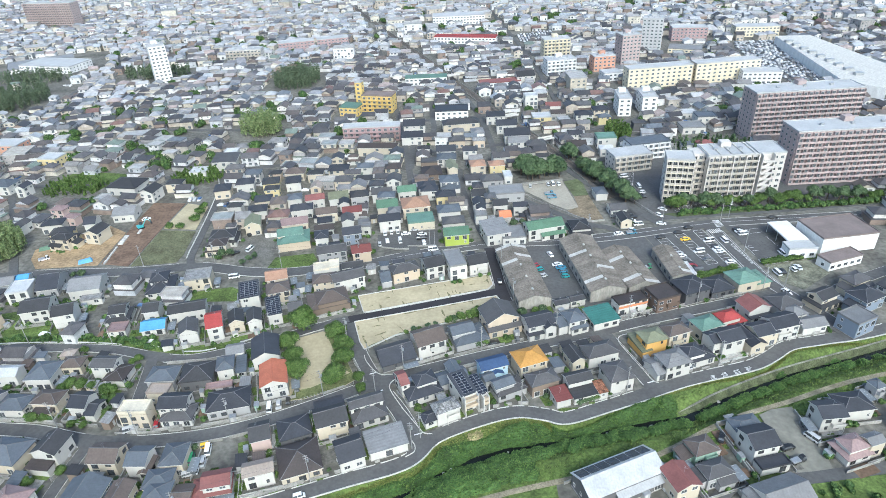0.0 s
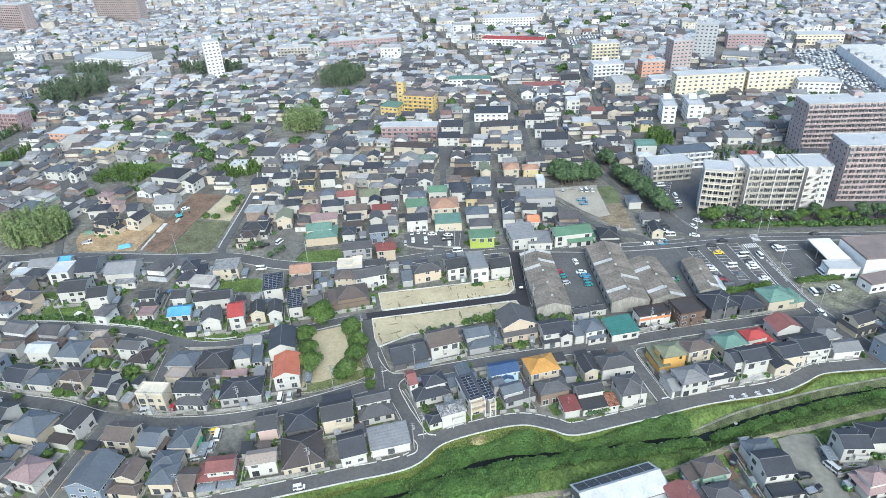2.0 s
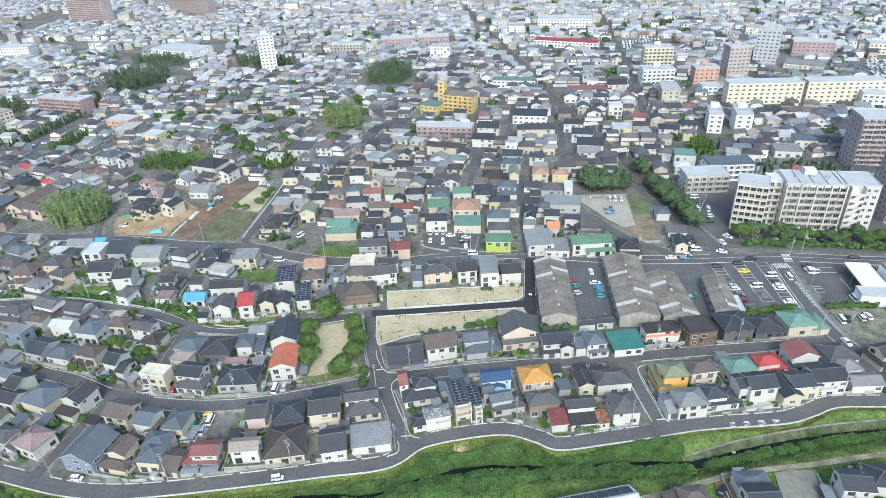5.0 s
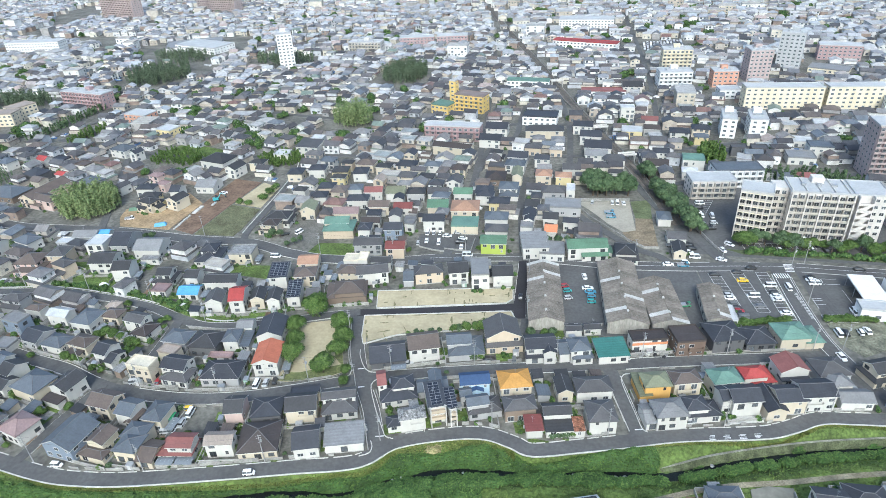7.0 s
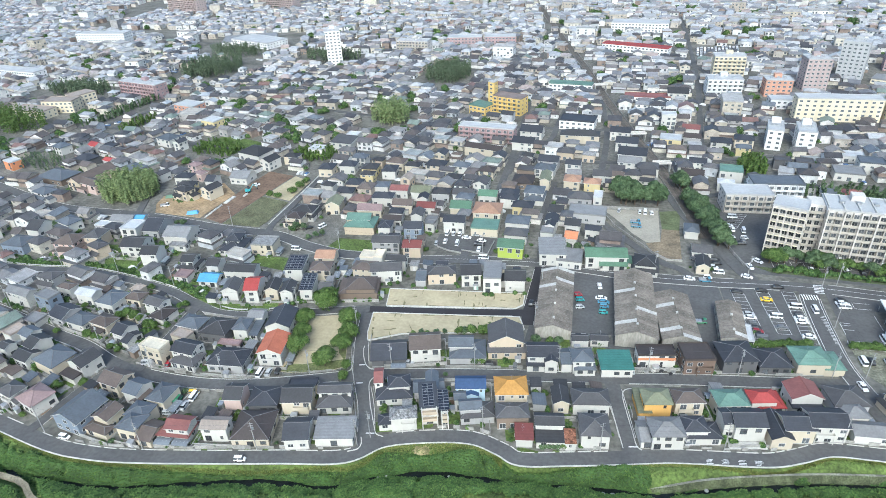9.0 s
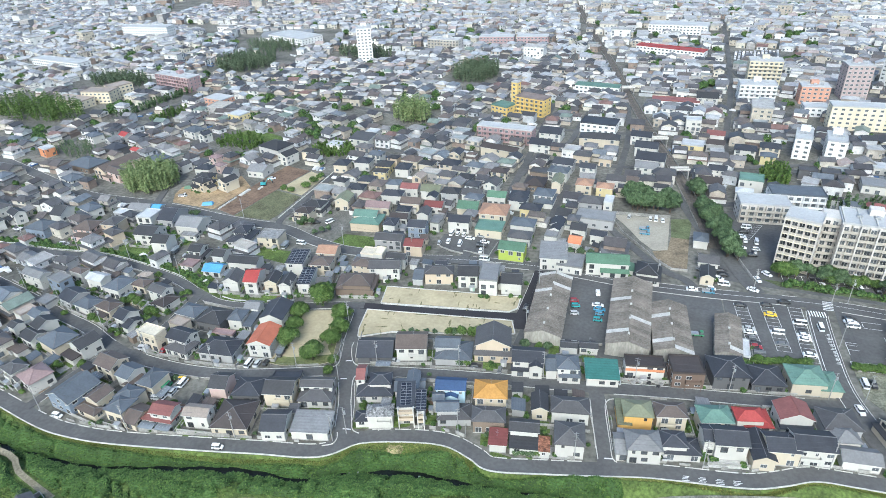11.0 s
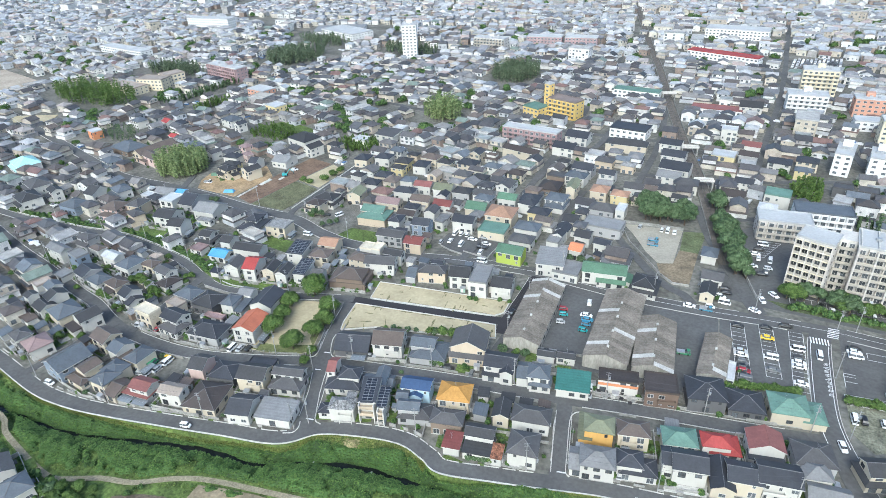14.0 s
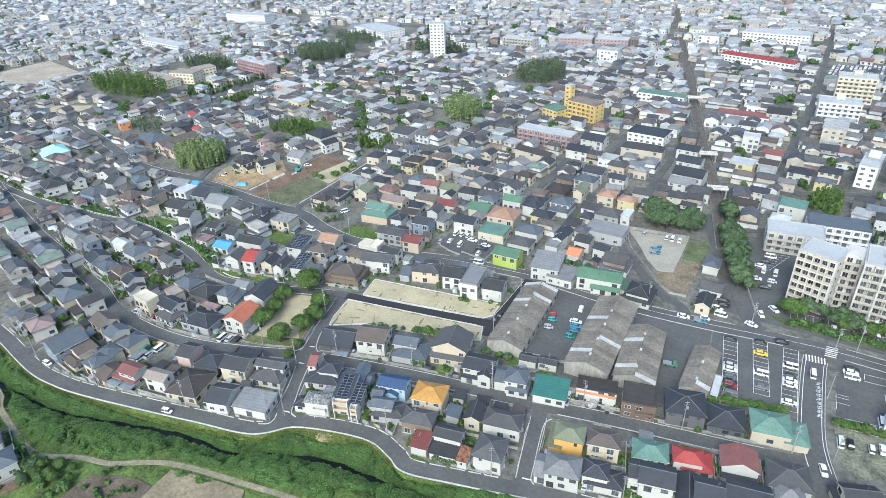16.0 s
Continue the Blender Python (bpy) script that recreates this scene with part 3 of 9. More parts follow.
def bays(x0, y0, x1, y1, n, deep, rot):
    """A row of painted parking bays from one end to the other."""
    c, s = math.cos(radians(rot)), math.sin(radians(rot))
    for k in range(n + 1):
        t = k / n
        x, y = x0 + (x1 - x0) * t, y0 + (y1 - y0) * t
        bar_mark(x + deep / 2 * c, y + deep / 2 * s, rot, deep, 0.14)
    a = math.degrees(math.atan2(y1 - y0, x1 - x0))
    for u in (0, deep):
        bar_mark((x0 + x1) / 2 + u * c, (y0 + y1) / 2 + u * s, a, math.hypot(x1 - x0, y1 - y0), 0.14)


bays(90.4, 245.6, 97.6, 214.5, 13, 4.6, 9), bays(99.4, 249.2, 105.6, 221, 12, 4.6, 9), bays(109.2, 250, 113.9, 218.1, 13, 4.6, 9)
bays(128.4, 223.6, 139, 226, 5, 4.6, -80), bays(108, 269, 150, 277, 17, 4.8, 100), bays(90, 300, 95, 316, 7, 4.8, 10)
bays(127.6, 223.6, 138.3, 225.2, 5, 4.2, -80)
for x, y, rot, long in ((128.6, 234.6, 8, 3.4), (128.8, 233.2, 8, 3.4), (129.2, 230.6, 8, 3.6), (127.4, 230.8, 98, 7), (136.3, 249.8, 8, 6), (136.5, 246, 8, 6), (133.4, 248, 98, 3), (140, 238, 98, 9)):
    bar_mark(x, y, rot, long, 0.16)
setting("road_marks", marks, PAINT, "white painted road and parking marks", "road marking")

# ---- houses ----
WINDOWS = {}


def window_mesh(wide, high, dark):
    """A sliding window, its frame, middle rail and sill, and its glass."""
    key = (wide, high, dark)
    if key not in WINDOWS:
        f, g = Shape(), Shape()
        t = 0.09
        f.box(-wide / 2 - t, wide / 2 + t, -0.09, 0.05, -t - 0.05, 0)
        f.box(-wide / 2 - t, wide / 2 + t, -0.07, 0.05, high, high + t)
        f.box(-wide / 2 - t, -wide / 2, -0.07, 0.05, 0, high)
        f.box(wide / 2, wide / 2 + t, -0.07, 0.05, 0, high)
        f.box(-0.035, 0.035, -0.06, 0.05, 0, high)
        g.box(-wide / 2, wide / 2, -0.03, 0.04, 0, high)
        WINDOWS[key] = (f.mesh("window", FRAME_D if dark else FRAME_W), g.mesh("pane", GLASS))
    return WINDOWS[key]


def whole_window(wide, high, dark):
    """The same window as one mesh, for houses farther off."""
    key = (wide, high, dark, 1)
    if key not in WINDOWS:
        s = Shape()
        s.box(-wide / 2 - 0.09, wide / 2 + 0.09, -0.05, 0.05, -0.12, high + 0.09)
        s.box(-wide / 2, -0.04, -0.07, -0.04, 0, high, 1)
        s.box(0.04, wide / 2, -0.07, -0.04, 0, high, 1)
        WINDOWS[key] = s.mesh("window", FRAME_D if dark else FRAME_W, GLASS)
    return WINDOWS[key]


def put_window(parent, x, y, z, rot, wide, high, dark, pane=True):
    f, g = window_mesh(wide, high, dark) if pane else (whole_window(wide, high, dark), None)
    w = part("window", f, None, parent)
    w.matrix_basis = pose(x, y, z, 0, 0, rot)
    if pane:
        part("pane", g, None, w)
    return w


def roof_shape(w, d, h, style, pitch, thick=0.2):
    """Roof over an eave rectangle w by d at height h, and its ridge lines."""
    s, x, y = Shape(), w / 2, d / 2
    lines = []
    low = [(-x, -y, h - thick), (x, -y, h - thick), (x, y, h - thick), (-x, y, h - thick)]
    eave = [(-x, -y, h), (x, -y, h), (x, y, h), (-x, y, h)]
    rim = [(0, 1, 5, 4), (1, 2, 6, 5), (2, 3, 7, 6), (3, 0, 4, 7)]
    if style == "H":
        if w >= d:
            r, top = x - y, h + pitch * y
            a, b = (-r, 0, top), (r, 0, top)
            s.solid(low + eave + [a, b], [(3, 2, 1, 0), *rim, (4, 5, 9, 8), (5, 6, 9), (6, 7, 8, 9), (7, 4, 8)] if r > 0.05 else [(3, 2, 1, 0), *rim, (4, 5, 9), (5, 6, 9), (6, 7, 9), (7, 4, 9)])
            lines = [(a, b), (eave[0], a), (eave[3], a), (eave[1], b), (eave[2], b)]
        else:
            r, top = y - x, h + pitch * x
            a, b = (0, -r, top), (0, r, top)
            s.solid(low + eave + [a, b], [(3, 2, 1, 0), *rim, (4, 5, 8), (5, 6, 9, 8), (6, 7, 9), (7, 4, 8, 9)])
            lines = [(a, b), (eave[0], a), (eave[1], a), (eave[2], b), (eave[3], b)]
    elif style in "GV":
        if style == "G":
            top = h + pitch * y
            lo, hi = [(-x, 0, top - thick), (x, 0, top - thick)], [(-x, 0, top), (x, 0, top)]
            s.solid(low + eave + lo + hi, [(0, 1, 5, 4), (2, 3, 7, 6), (4, 5, 11, 10), (6, 7, 10, 11), (1, 0, 8, 9), (3, 2, 9, 8), (1, 9, 11, 5), (9, 2, 6, 11), (0, 4, 10, 8), (8, 10, 7, 3)])
        else:
            top = h + pitch * x
            lo, hi = [(0, -y, top - thick), (0, y, top - thick)], [(0, -y, top), (0, y, top)]
            s.solid(low + eave + lo + hi, [(1, 2, 6, 5), (3, 0, 4, 7), (5, 6, 11, 10), (7, 4, 10, 11), (2, 1, 8, 9), (0, 3, 9, 8), (0, 8, 10, 4), (8, 1, 5, 10), (2, 9, 11, 6), (9, 3, 7, 11)])
        lines = [tuple(hi)]
    elif style == "S":
        rise = pitch * d * 0.5
        s.solid(low + [(-x, -y, h), (x, -y, h), (x, y, h + rise), (-x, y, h + rise)], [(3, 2, 1, 0), *rim, (4, 5, 6, 7)])
    else:
        t = 0.25
        s.box(-x + t, x - t, -y + t, y - t, h - 0.3, h)
        for a, b, c, e in ((-x, x, -y, -y + t), (-x, x, y - t, y), (-x, -x + t, -y + t, y - t), (x - t, x, -y + t, y - t)):
            s.box(a, b, c, e, h - 0.35, h + 0.4)
    # the upright edges take the eave boards' paint
    for k in {"H": (1, 2, 3, 4), "S": (1, 2, 3, 4), "G": (0, 1, 6, 7, 8, 9), "V": (0, 1, 6, 7, 8, 9)}.get(style, ()):
        s.m[k] = 1
    return s, lines


def skirt_shape(x, y, z, out, rise):
    """A low tiled roof running round the ground floor of a house."""
    s = Shape()
    o = [(-x - out, -y - out), (x + out, -y - out), (x + out, y + out), (-x - out, y + out)]
    i = [(-x, -y), (x, -y), (x, y), (-x, y)]
    v = [(*p, z - 0.15) for p in o] + [(*p, z) for p in o] + [(*p, z + rise) for p in i] + [(*p, z - 0.15) for p in i]
    f = []
    for k in range(4):
        j = (k + 1) % 4
        f += [(k, j, 4 + j, 4 + k), (4 + k, 4 + j, 8 + j, 8 + k), (j, k, 12 + k, 12 + j), (12 + k, 8 + k, 8 + j, 12 + j)]
    s.solid(v, f)
    return s


STYLE = {"H": "hipped", "G": "gabled", "V": "gabled", "S": "single-pitch", "F": "flat"}
TAKEN = []
HOUSES = []


def wall_shape(bx, by, d, h, style, pitch, foot):
    """The walls under a roof, with their gables."""
    walls = Shape()
    top = h - 0.18
    walls.box(-bx, bx, -by, by, foot, top)
    if style == "G":
        k = top + pitch * by - 0.02
        walls.solid([(-bx, -by, top), (-bx, by, top), (-bx, 0, k), (bx, -by, top), (bx, by, top), (bx, 0, k)], [(0, 2, 1), (3, 4, 5), (0, 3, 5, 2), (1, 2, 5, 4)])
    elif style == "V":
        k = top + pitch * bx - 0.02
        walls.solid([(-bx, -by, top), (bx, -by, top), (0, -by, k), (-bx, by, top), (bx, by, top), (0, by, k)], [(0, 1, 2), (3, 5, 4), (0, 2, 5, 3), (1, 4, 5, 2)])
    elif style == "S":
        k = top + pitch * d * 0.5 - 0.25
        walls.solid([(-bx, -by, top), (bx, -by, top), (bx, by, top), (-bx, by, top), (bx, by, k), (-bx, by, k)], [(0, 5, 3), (1, 2, 4), (2, 3, 5, 4), (0, 1, 4, 5)])
    return walls


GREY_ROOFS = ("d", "g", "n", "bg", "l", "db", "b", "x")


def add_wing(me, rng, at, w, d, h, style, roof, wall, dark, close, far):
    """A lower side or front wing of a house, with its own roof, ridge and windows."""
    over = 0.1 if style == "F" else 0.35
    bx, by = w / 2 - over, d / 2 - over
    pitch = {"H": 0.36, "G": 0.4, "V": 0.46, "S": 0.2, "F": 0}[style]
    q = part("wing_wall", wall_shape(bx, by, d, h, style, pitch, -0.2), WALL_MAT[wall], me)
    q.matrix_basis = at
    s, lines = roof_shape(w, d, h, style, pitch)
    q = part("wing_roof", s, ROOF_MAT[roof], me)
    q.matrix_basis = at
    if lines:
        c = Shape()
        for a, b in lines:
            c.bar(Vector(a) + Vector((0, 0, 0.03)), Vector(b) + Vector((0, 0, 0.03)), 0.1)
        q = part("ridge_cap", c, RIDGE if roof in GREY_ROOFS else ROOF_MAT[roof], me)
        q.matrix_basis = at
    for z in (0.35, 3.1)[:0 if far else 1 if h < 4.6 else 2]:
        for side, run, out in ((0, bx, by), (90, by, bx)):
            n = max(1, min(3, int(2 * run / 3.2)))
            for k in range(n):
                if rng.random() < 0.35:
                    continue
                u = (k + 0.5) / n * 2 * run - run
                wide, high, sill = (1.8, 1.9, 0.1) if side == 0 and rng.random() < 0.5 else (1.6, 1.15, 0.95)
                if z + sill + high > h - 0.25:
                    continue
                cs, sn = math.cos(radians(side)), math.sin(radians(side))
                f, g = window_mesh(wide, high, dark) if close else (whole_window(wide, high, dark), None)
                q = part("window", f, None, me)
                q.matrix_basis = at @ pose(u * cs + out * sn, u * sn - out * cs, z + sill, 0, 0, side)
                if g:
                    part("pane", g, None, q)


def house(x, y, rot, w, d, h, style, roof, wall, opts="", wings=()):
    """A town house: eave rectangle w by d at height h; wings are lower volumes, x, y, w, d, h, style, roof."""
    exact = "e" in opts
    opts = opts.replace("e", "")
    rng = random.Random(int(x * 31 + y * 57))
    near = y < 262
    close = y < 166
    storeys = 1 if h < 4.2 else (2 if h < 8.5 else int(h / 2.9))
    label = "%s %s house with %s %s roof" % ({1: "single-storey", 2: "two-storey"}.get(storeys, "tall"), WALLS[wall][0], ROOFS[roof][0], STYLE[style])
    label += {"P": ", solar panels", "b": " and balcony", "s": " over skirt roof"}.get(opts[:1], "")
    me = thing("house", pose(x, y, 0, 0, 0, rot), label, "house", "town houses")
    skirt = "s" in opts and storeys == 2
    if near and not exact:
        w, d = w * 1.04, d * 1.04
    if skirt:
        w, d = max(w - 1.5, 4.8), max(d - 1.5, 4.4)
    lean = near and not exact and storeys == 2 and not skirt and style in "HGV" and "b" not in opts and "n" not in opts and d > 6.6 and w > 6 and rng.random() < 0.7
    if lean:
        d -= 0.9
        me.matrix_basis = me.matrix_basis @ pose(0, 0.45, 0)
    over = 0.1 if style == "F" else (0.45 if min(w, d) > 5 else 0.25)
    bx, by = w / 2 - over, d / 2 - over
    pitch = {"H": 0.46, "G": 0.48, "V": 0.5, "S": 0.22, "F": 0}[style] * rng.uniform(0.85, 1.12)
    walls = wall_shape(bx, by, d, h, style, pitch, 0.35)
    if skirt:
        e = 0.9
        walls.box(-bx - e, bx + e, -by - e, by + e, 0.35, 2.75)
    part("wall", walls, WALL_MAT[wall], me)
    base = Shape()
    e = 0.93 if skirt else 0.03
    base.box(-bx - e, bx + e, -by - e, by + e, -0.2, 0.35)
    part("foundation", base, CONCRETE, me)
    s, lines = roof_shape(w, d, h, style, pitch)
    boards = wall not in ("k", "br", "b") and (style in "GVS" or int(abs(7 * x + 13 * y)) % 5 < 2)
    part("roof", s.mesh("roof", ROOF_MAT[roof], EAVE_BOARD if boards else ROOF_MAT[roof]), None, me)
    if lines and near:
        c = Shape()
        for a, b in lines:
            c.bar(Vector(a) + Vector((0, 0, 0.03)), Vector(b) + Vector((0, 0, 0.03)), 0.11)
        part("ridge_cap", c, RIDGE if roof in GREY_ROOFS else ROOF_MAT[roof], me)
    if skirt:
        part("skirt_roof", skirt_shape(bx, by, 2.85, 1.45, 0.75), ROOF_MAT[roof], me)
    if style == "F" and "O" in opts:
        c = Shape()
        c.box(-bx - 0.06, bx + 0.06, -by - 0.08, -by + 0.01, 3.3, 4.3)
        part("fascia_band", c, WALL_MAT["or"], me, "bright orange fascia band")
    la, lb = 9, 9
    if lean:
        la, lb = rng.choice(((-bx, bx), (-bx, bx * 0.3), (-bx * 0.3, bx)))
        s = Shape()
        s.box(la, lb, -by - 1.6, -by, 0.3, 2.8)
        part("porch_room", s, WALL_MAT[wall], me)
        s = Shape()
        y0, y1 = -by - 2.1, -by
        s.solid([(la - 0.4, y0, 2.72), (lb + 0.4, y0, 2.72), (lb + 0.4, y1, 3.6), (la - 0.4, y1, 3.6), (la - 0.4, y0, 2.9), (lb + 0.4, y0, 2.9), (lb + 0.4, y1, 3.78), (la - 0.4, y1, 3.78)],
                [(3, 2, 1, 0), (4, 5, 6, 7), (0, 1, 5, 4), (1, 2, 6, 5), (2, 3, 7, 6), (3, 0, 4, 7)])
        part("lower_roof", s, ROOF_MAT[roof], me)
        base = Shape()
        base.box(la - 0.03, lb + 0.03, -by - 1.63, -by - 0.04, -0.2, 0.3)
        part("plinth", base, CONCRETE, me)
    if "M" in opts:
        for u in (-bx, bx - 0.3):
            s = Shape()
            s.box(u, u + 0.3, -by - 1.9, -by, -0.2, h + 0.1)
            part("fin_wall", s, WALL_MAT[wall], me)
        for z in (2.9, h - 1.5):
            s = Shape()
            s.box(-bx + 0.3, bx - 0.3, -by - 1.8, -by - 0.01, z, z + 0.2)
            s.box(-bx + 0.3, bx - 0.3, -by - 1.8, -by - 1.68, z + 0.2, z + 1.1)
            part("balcony", s, WALL_MAT["be"], me, "beige balcony parapet")
    dark = rng.random() < 0.45
    base_at = me.matrix_basis.inverted()
    covers = []
    for wx, wy, ww, wd, wh, ws, wr in wings:
        at = base_at @ pose(wx, wy, 0, 0, 0, rot)
        add_wing(me, rng, at, ww, wd, wh, ws, wr, wall, dark, close, y > 300)
        covers.append((at.translation.x, at.translation.y, ww / 2 + 0.3, wd / 2 + 0.3, wh))
        TAKEN.append((wx, wy, max(ww, wd) * 0.45))
        HOUSES.append((wx, wy, rot, ww, wd))
    rows = Shape()
    for f in range(storeys):
        z = 0.35 + 2.75 * f
        e = 0.9 if skirt and f == 0 else 0
        for side, run, out in ((0, bx + e, by + e), (90, by + e, bx + e), (180, bx + e, by + e), (270, by + e, bx + e)):
            if not near and (side == 180 or (side == 90 and x > 90) or (side == 270 and x < 40)):
                continue
            if side == 180 and rng.random() < 0.88:
                continue
            n = max(1, min(4 if near else 3, int(2 * run / 2.9)))
            for k in range(n):
                if rng.random() < (0.25 if side == 0 else 0.45):
                    continue
                u = (k + 0.5) / n * 2 * run - run + rng.uniform(-0.2, 0.2)
                big = side == 0 and rng.random() < 0.35
                wide, high, sill = ((1.8, 1.9, 0.15) if big else ((1.6, 1.15, 0.95) if rng.random() < 0.7 else (0.7, 1.0, 1.1)))
                if z + sill + high > h - 0.3:
                    continue
                c, q = math.cos(radians(side)), math.sin(radians(side))
                go = out + (1.6 if side == 0 and f == 0 and la < u < lb else 0)
                gx, gy = u * c + go * q, u * q - go * c
                if any(abs(gx - a) < p and abs(gy - b) < r and z + sill < t for a, b, p, r, t in covers):
                    continue
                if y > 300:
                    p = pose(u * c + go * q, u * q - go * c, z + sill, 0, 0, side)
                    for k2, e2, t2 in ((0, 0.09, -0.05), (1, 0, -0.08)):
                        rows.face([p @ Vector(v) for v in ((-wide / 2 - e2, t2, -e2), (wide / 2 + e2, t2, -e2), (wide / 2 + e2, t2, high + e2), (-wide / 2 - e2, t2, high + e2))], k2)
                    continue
                put_window(me, u * c + go * q, u * q - go * c, z + sill, side, wide, high, dark, close)
    if rows.f:
        tagged(part("glazing", rows.mesh("glazing", FRAME_D if dark else FRAME_W, HAZED_GLASS), None, me), kind="stuff")
    if near:
        e = 0.9 if skirt else 0
        s = Shape()
        u = rng.uniform(-0.6, 0.6) * bx
        s.box(u - 0.5, u + 0.5, by + e, by + e + 0.07, 0.36, 2.45)
        part("door", s, DOOR, me)
        s = Shape()
        s.box(u - 1.0, u + 1.0, by + e + 0.02, by + e + 1.1, 2.6, 2.75)
        part("porch_roof", s, ROOF_MAT[roof], me)
    if "b" in opts or (near and not exact and storeys == 2 and not skirt and style in "HG" and not lean and rng.random() < 0.6):
        s = Shape()
        a, b = (-bx * 0.8, bx * 0.25) if rng.random() < 0.5 else (-bx * 0.2, bx * 0.85)
        s.box(a, b, -by - 1.1, -by, 2.75, 2.95)
        s.box(a, b, -by - 1.1, -by - 1.0, 2.95, 3.95)
        s.box(a, a + 0.1, -by - 1.0, -by, 2.95, 3.95)
        s.box(b - 0.1, b, -by - 1.0, -by, 2.95, 3.95)
        part("balcony", s, WALL_MAT[wall], me)
        if near:
            for p in (a + 0.08, b - 0.08):
                s = Shape()
                s.box(p - 0.07, p + 0.07, -by - 1.05, -by - 0.91, -0.1, 2.75)
                part("balcony_post", s, WALL_MAT[wall], me)
    if near and not exact and not skirt and style in "HGV" and w * d > 48 and "n" not in opts and rng.random() < 0.7:
        side = rng.choice((-1, 1))
        ww, dd = rng.uniform(2.2, 3.2), d * rng.uniform(0.5, 0.75)
        s = Shape()
        x0, y0 = side * bx, rng.choice((-by, by - dd))
        s.box(min(x0, x0 + side * ww), max(x0, x0 + side * ww), y0, y0 + dd, -0.2, 2.9)
        annex = part("annex", s, WALL_MAT[wall], me)
        s = Shape()
        a, b = x0, x0 + side * (ww + 0.4)
        s.solid([(a, y0 - 0.35, 3.7), (b, y0 - 0.35, 2.8), (b, y0 + dd + 0.35, 2.8), (a, y0 + dd + 0.35, 3.7), (a, y0 - 0.35, 3.85), (b, y0 - 0.35, 2.95), (b, y0 + dd + 0.35, 2.95), (a, y0 + dd + 0.35, 3.85)],
                [(0, 3, 2, 1), (4, 5, 6, 7), (0, 1, 5, 4), (1, 2, 6, 5), (2, 3, 7, 6), (3, 0, 4, 7)])
        part("annex_roof", s, ROOF_MAT[roof], me)
    if "R" in opts:
        k = pitch * d / 2
        y0, y1 = d / 2 - 0.6, 1.0
        z0, z1 = h + k - pitch * y0 + 0.06, h + k - pitch * y1 + 0.06
        for i in range(7):
            s = Shape()
            x0, x1 = -w / 2 + 0.6 + (w - 1.2) * i / 7, -w / 2 + 0.5 + (w - 1.2) * (i + 1) / 7
            s.solid([(x0, y0, z0), (x1, y0, z0), (x1, y1, z1), (x0, y1, z1)], [(0, 1, 2, 3)])
            part("roof_panel", s, SOLAR, me, "dark panel along the far slope")
    if "P" in opts:
        nx, ny = max(2, int((w - 0.8) / 1.7)), max(2, int((d - 0.8) / 1.15))
        slope = pitch if style == "S" else -pitch
        cell = Shape()
        cell.box(-0.82, 0.82, -0.54, 0.54, 0, 0.04, 1)
        cell.box(-0.76, 0.76, -0.48, 0.48, 0.04, 0.05)
        cell = cell.mesh("solar_panel", SOLAR, PANEL_FRAME)
        for i in range(nx):
            for j in range(ny):
                px, py = (i + 0.5 - nx / 2) * 1.68, (j + 0.5 - ny / 2) * 1.12
                if style == "S":
                    pz, tilt = h + pitch * 0.5 * (py + d / 2) + 0.08, math.degrees(math.atan(pitch * 0.5))
                elif style == "F":
                    pz, tilt = h + 0.15, 0
                else:
                    if abs(py) < 0.6:
                        continue
                    pz, tilt = h + pitch * (d / 2 - abs(py)) + 0.1, math.degrees(math.atan(pitch)) * (1 if py < 0 else -1)
                p = part("solar_panel", cell, None, me)
                p.matrix_basis = pose(px, py, pz, tilt)
    if near and rng.random() < 0.3 and style != "F":
        s = Shape()
        ax, z = rng.uniform(-0.3, 0.3) * bx, h + pitch * min(bx, by) * 0.8
        s.bar((ax, 0, z - 0.5), (ax, 0, z + 2.2), 0.02)
        for k in range(4):
            s.bar((ax - 0.5 + 0.06 * k, -0.6 + 0.4 * k, z + 2.1), (ax + 0.5 - 0.06 * k, -0.6 + 0.4 * k, z + 2.1), 0.012)
        s.bar((ax, -0.7, z + 2.1), (ax, 0.7, z + 2.1), 0.012)
        part("antenna", s, METAL, me)
    if close:
        for k in (0,):
            s = Shape()
            u = rng.uniform(-0.8, 0.8) * by
            o = bx + (0.95 if skirt else 0.05)
            t = rng.choice((-1, 1))
            s.box(min(t * o, t * (o + 0.35)), max(t * o, t * (o + 0.35)), u - 0.42, u + 0.42, 0.05, 0.75)
            part("outdoor_unit", s, FRAME_W, me, "pale air conditioner unit")
    TAKEN.append((x, y, max(w, d) * 0.47 + (0.8 if skirt else 0.2)))
    HOUSES.append((x, y, rot, w + (1.8 if skirt else 0), d + (1.8 if skirt else 0)))
    return me


house(-156.8, 217.7, 10, 13.0, 12.6, 5, "G", "l", "w", "e", ((-151.7, 209.5, 8.4, 3.6, 3, "F", "x"),))
house(-110.5, 247.3, 6, 9.4, 8.0, 5.5, "H", "db", "c", "e", ((-112.1, 246.9, 8.7, 8.1, 3, "H", "db"),))
house(-192.6, 264.7, 9, 10.7, 8.0, 5.5, "H", "d", "ye", "e", ((-190.1, 262.2, 11.5, 7.6, 3, "H", "d"),))
house(-203.1, 275.5, 9, 10.7, 8.0, 5, "H", "n", "w", "e")
house(-183.5, 275.6, 8, 6.1, 9.3, 5, "G", "n", "w", "e")
house(-171.3, 287.2, 5, 11.5, 12.2, 4, "G", "l", "w", "e")
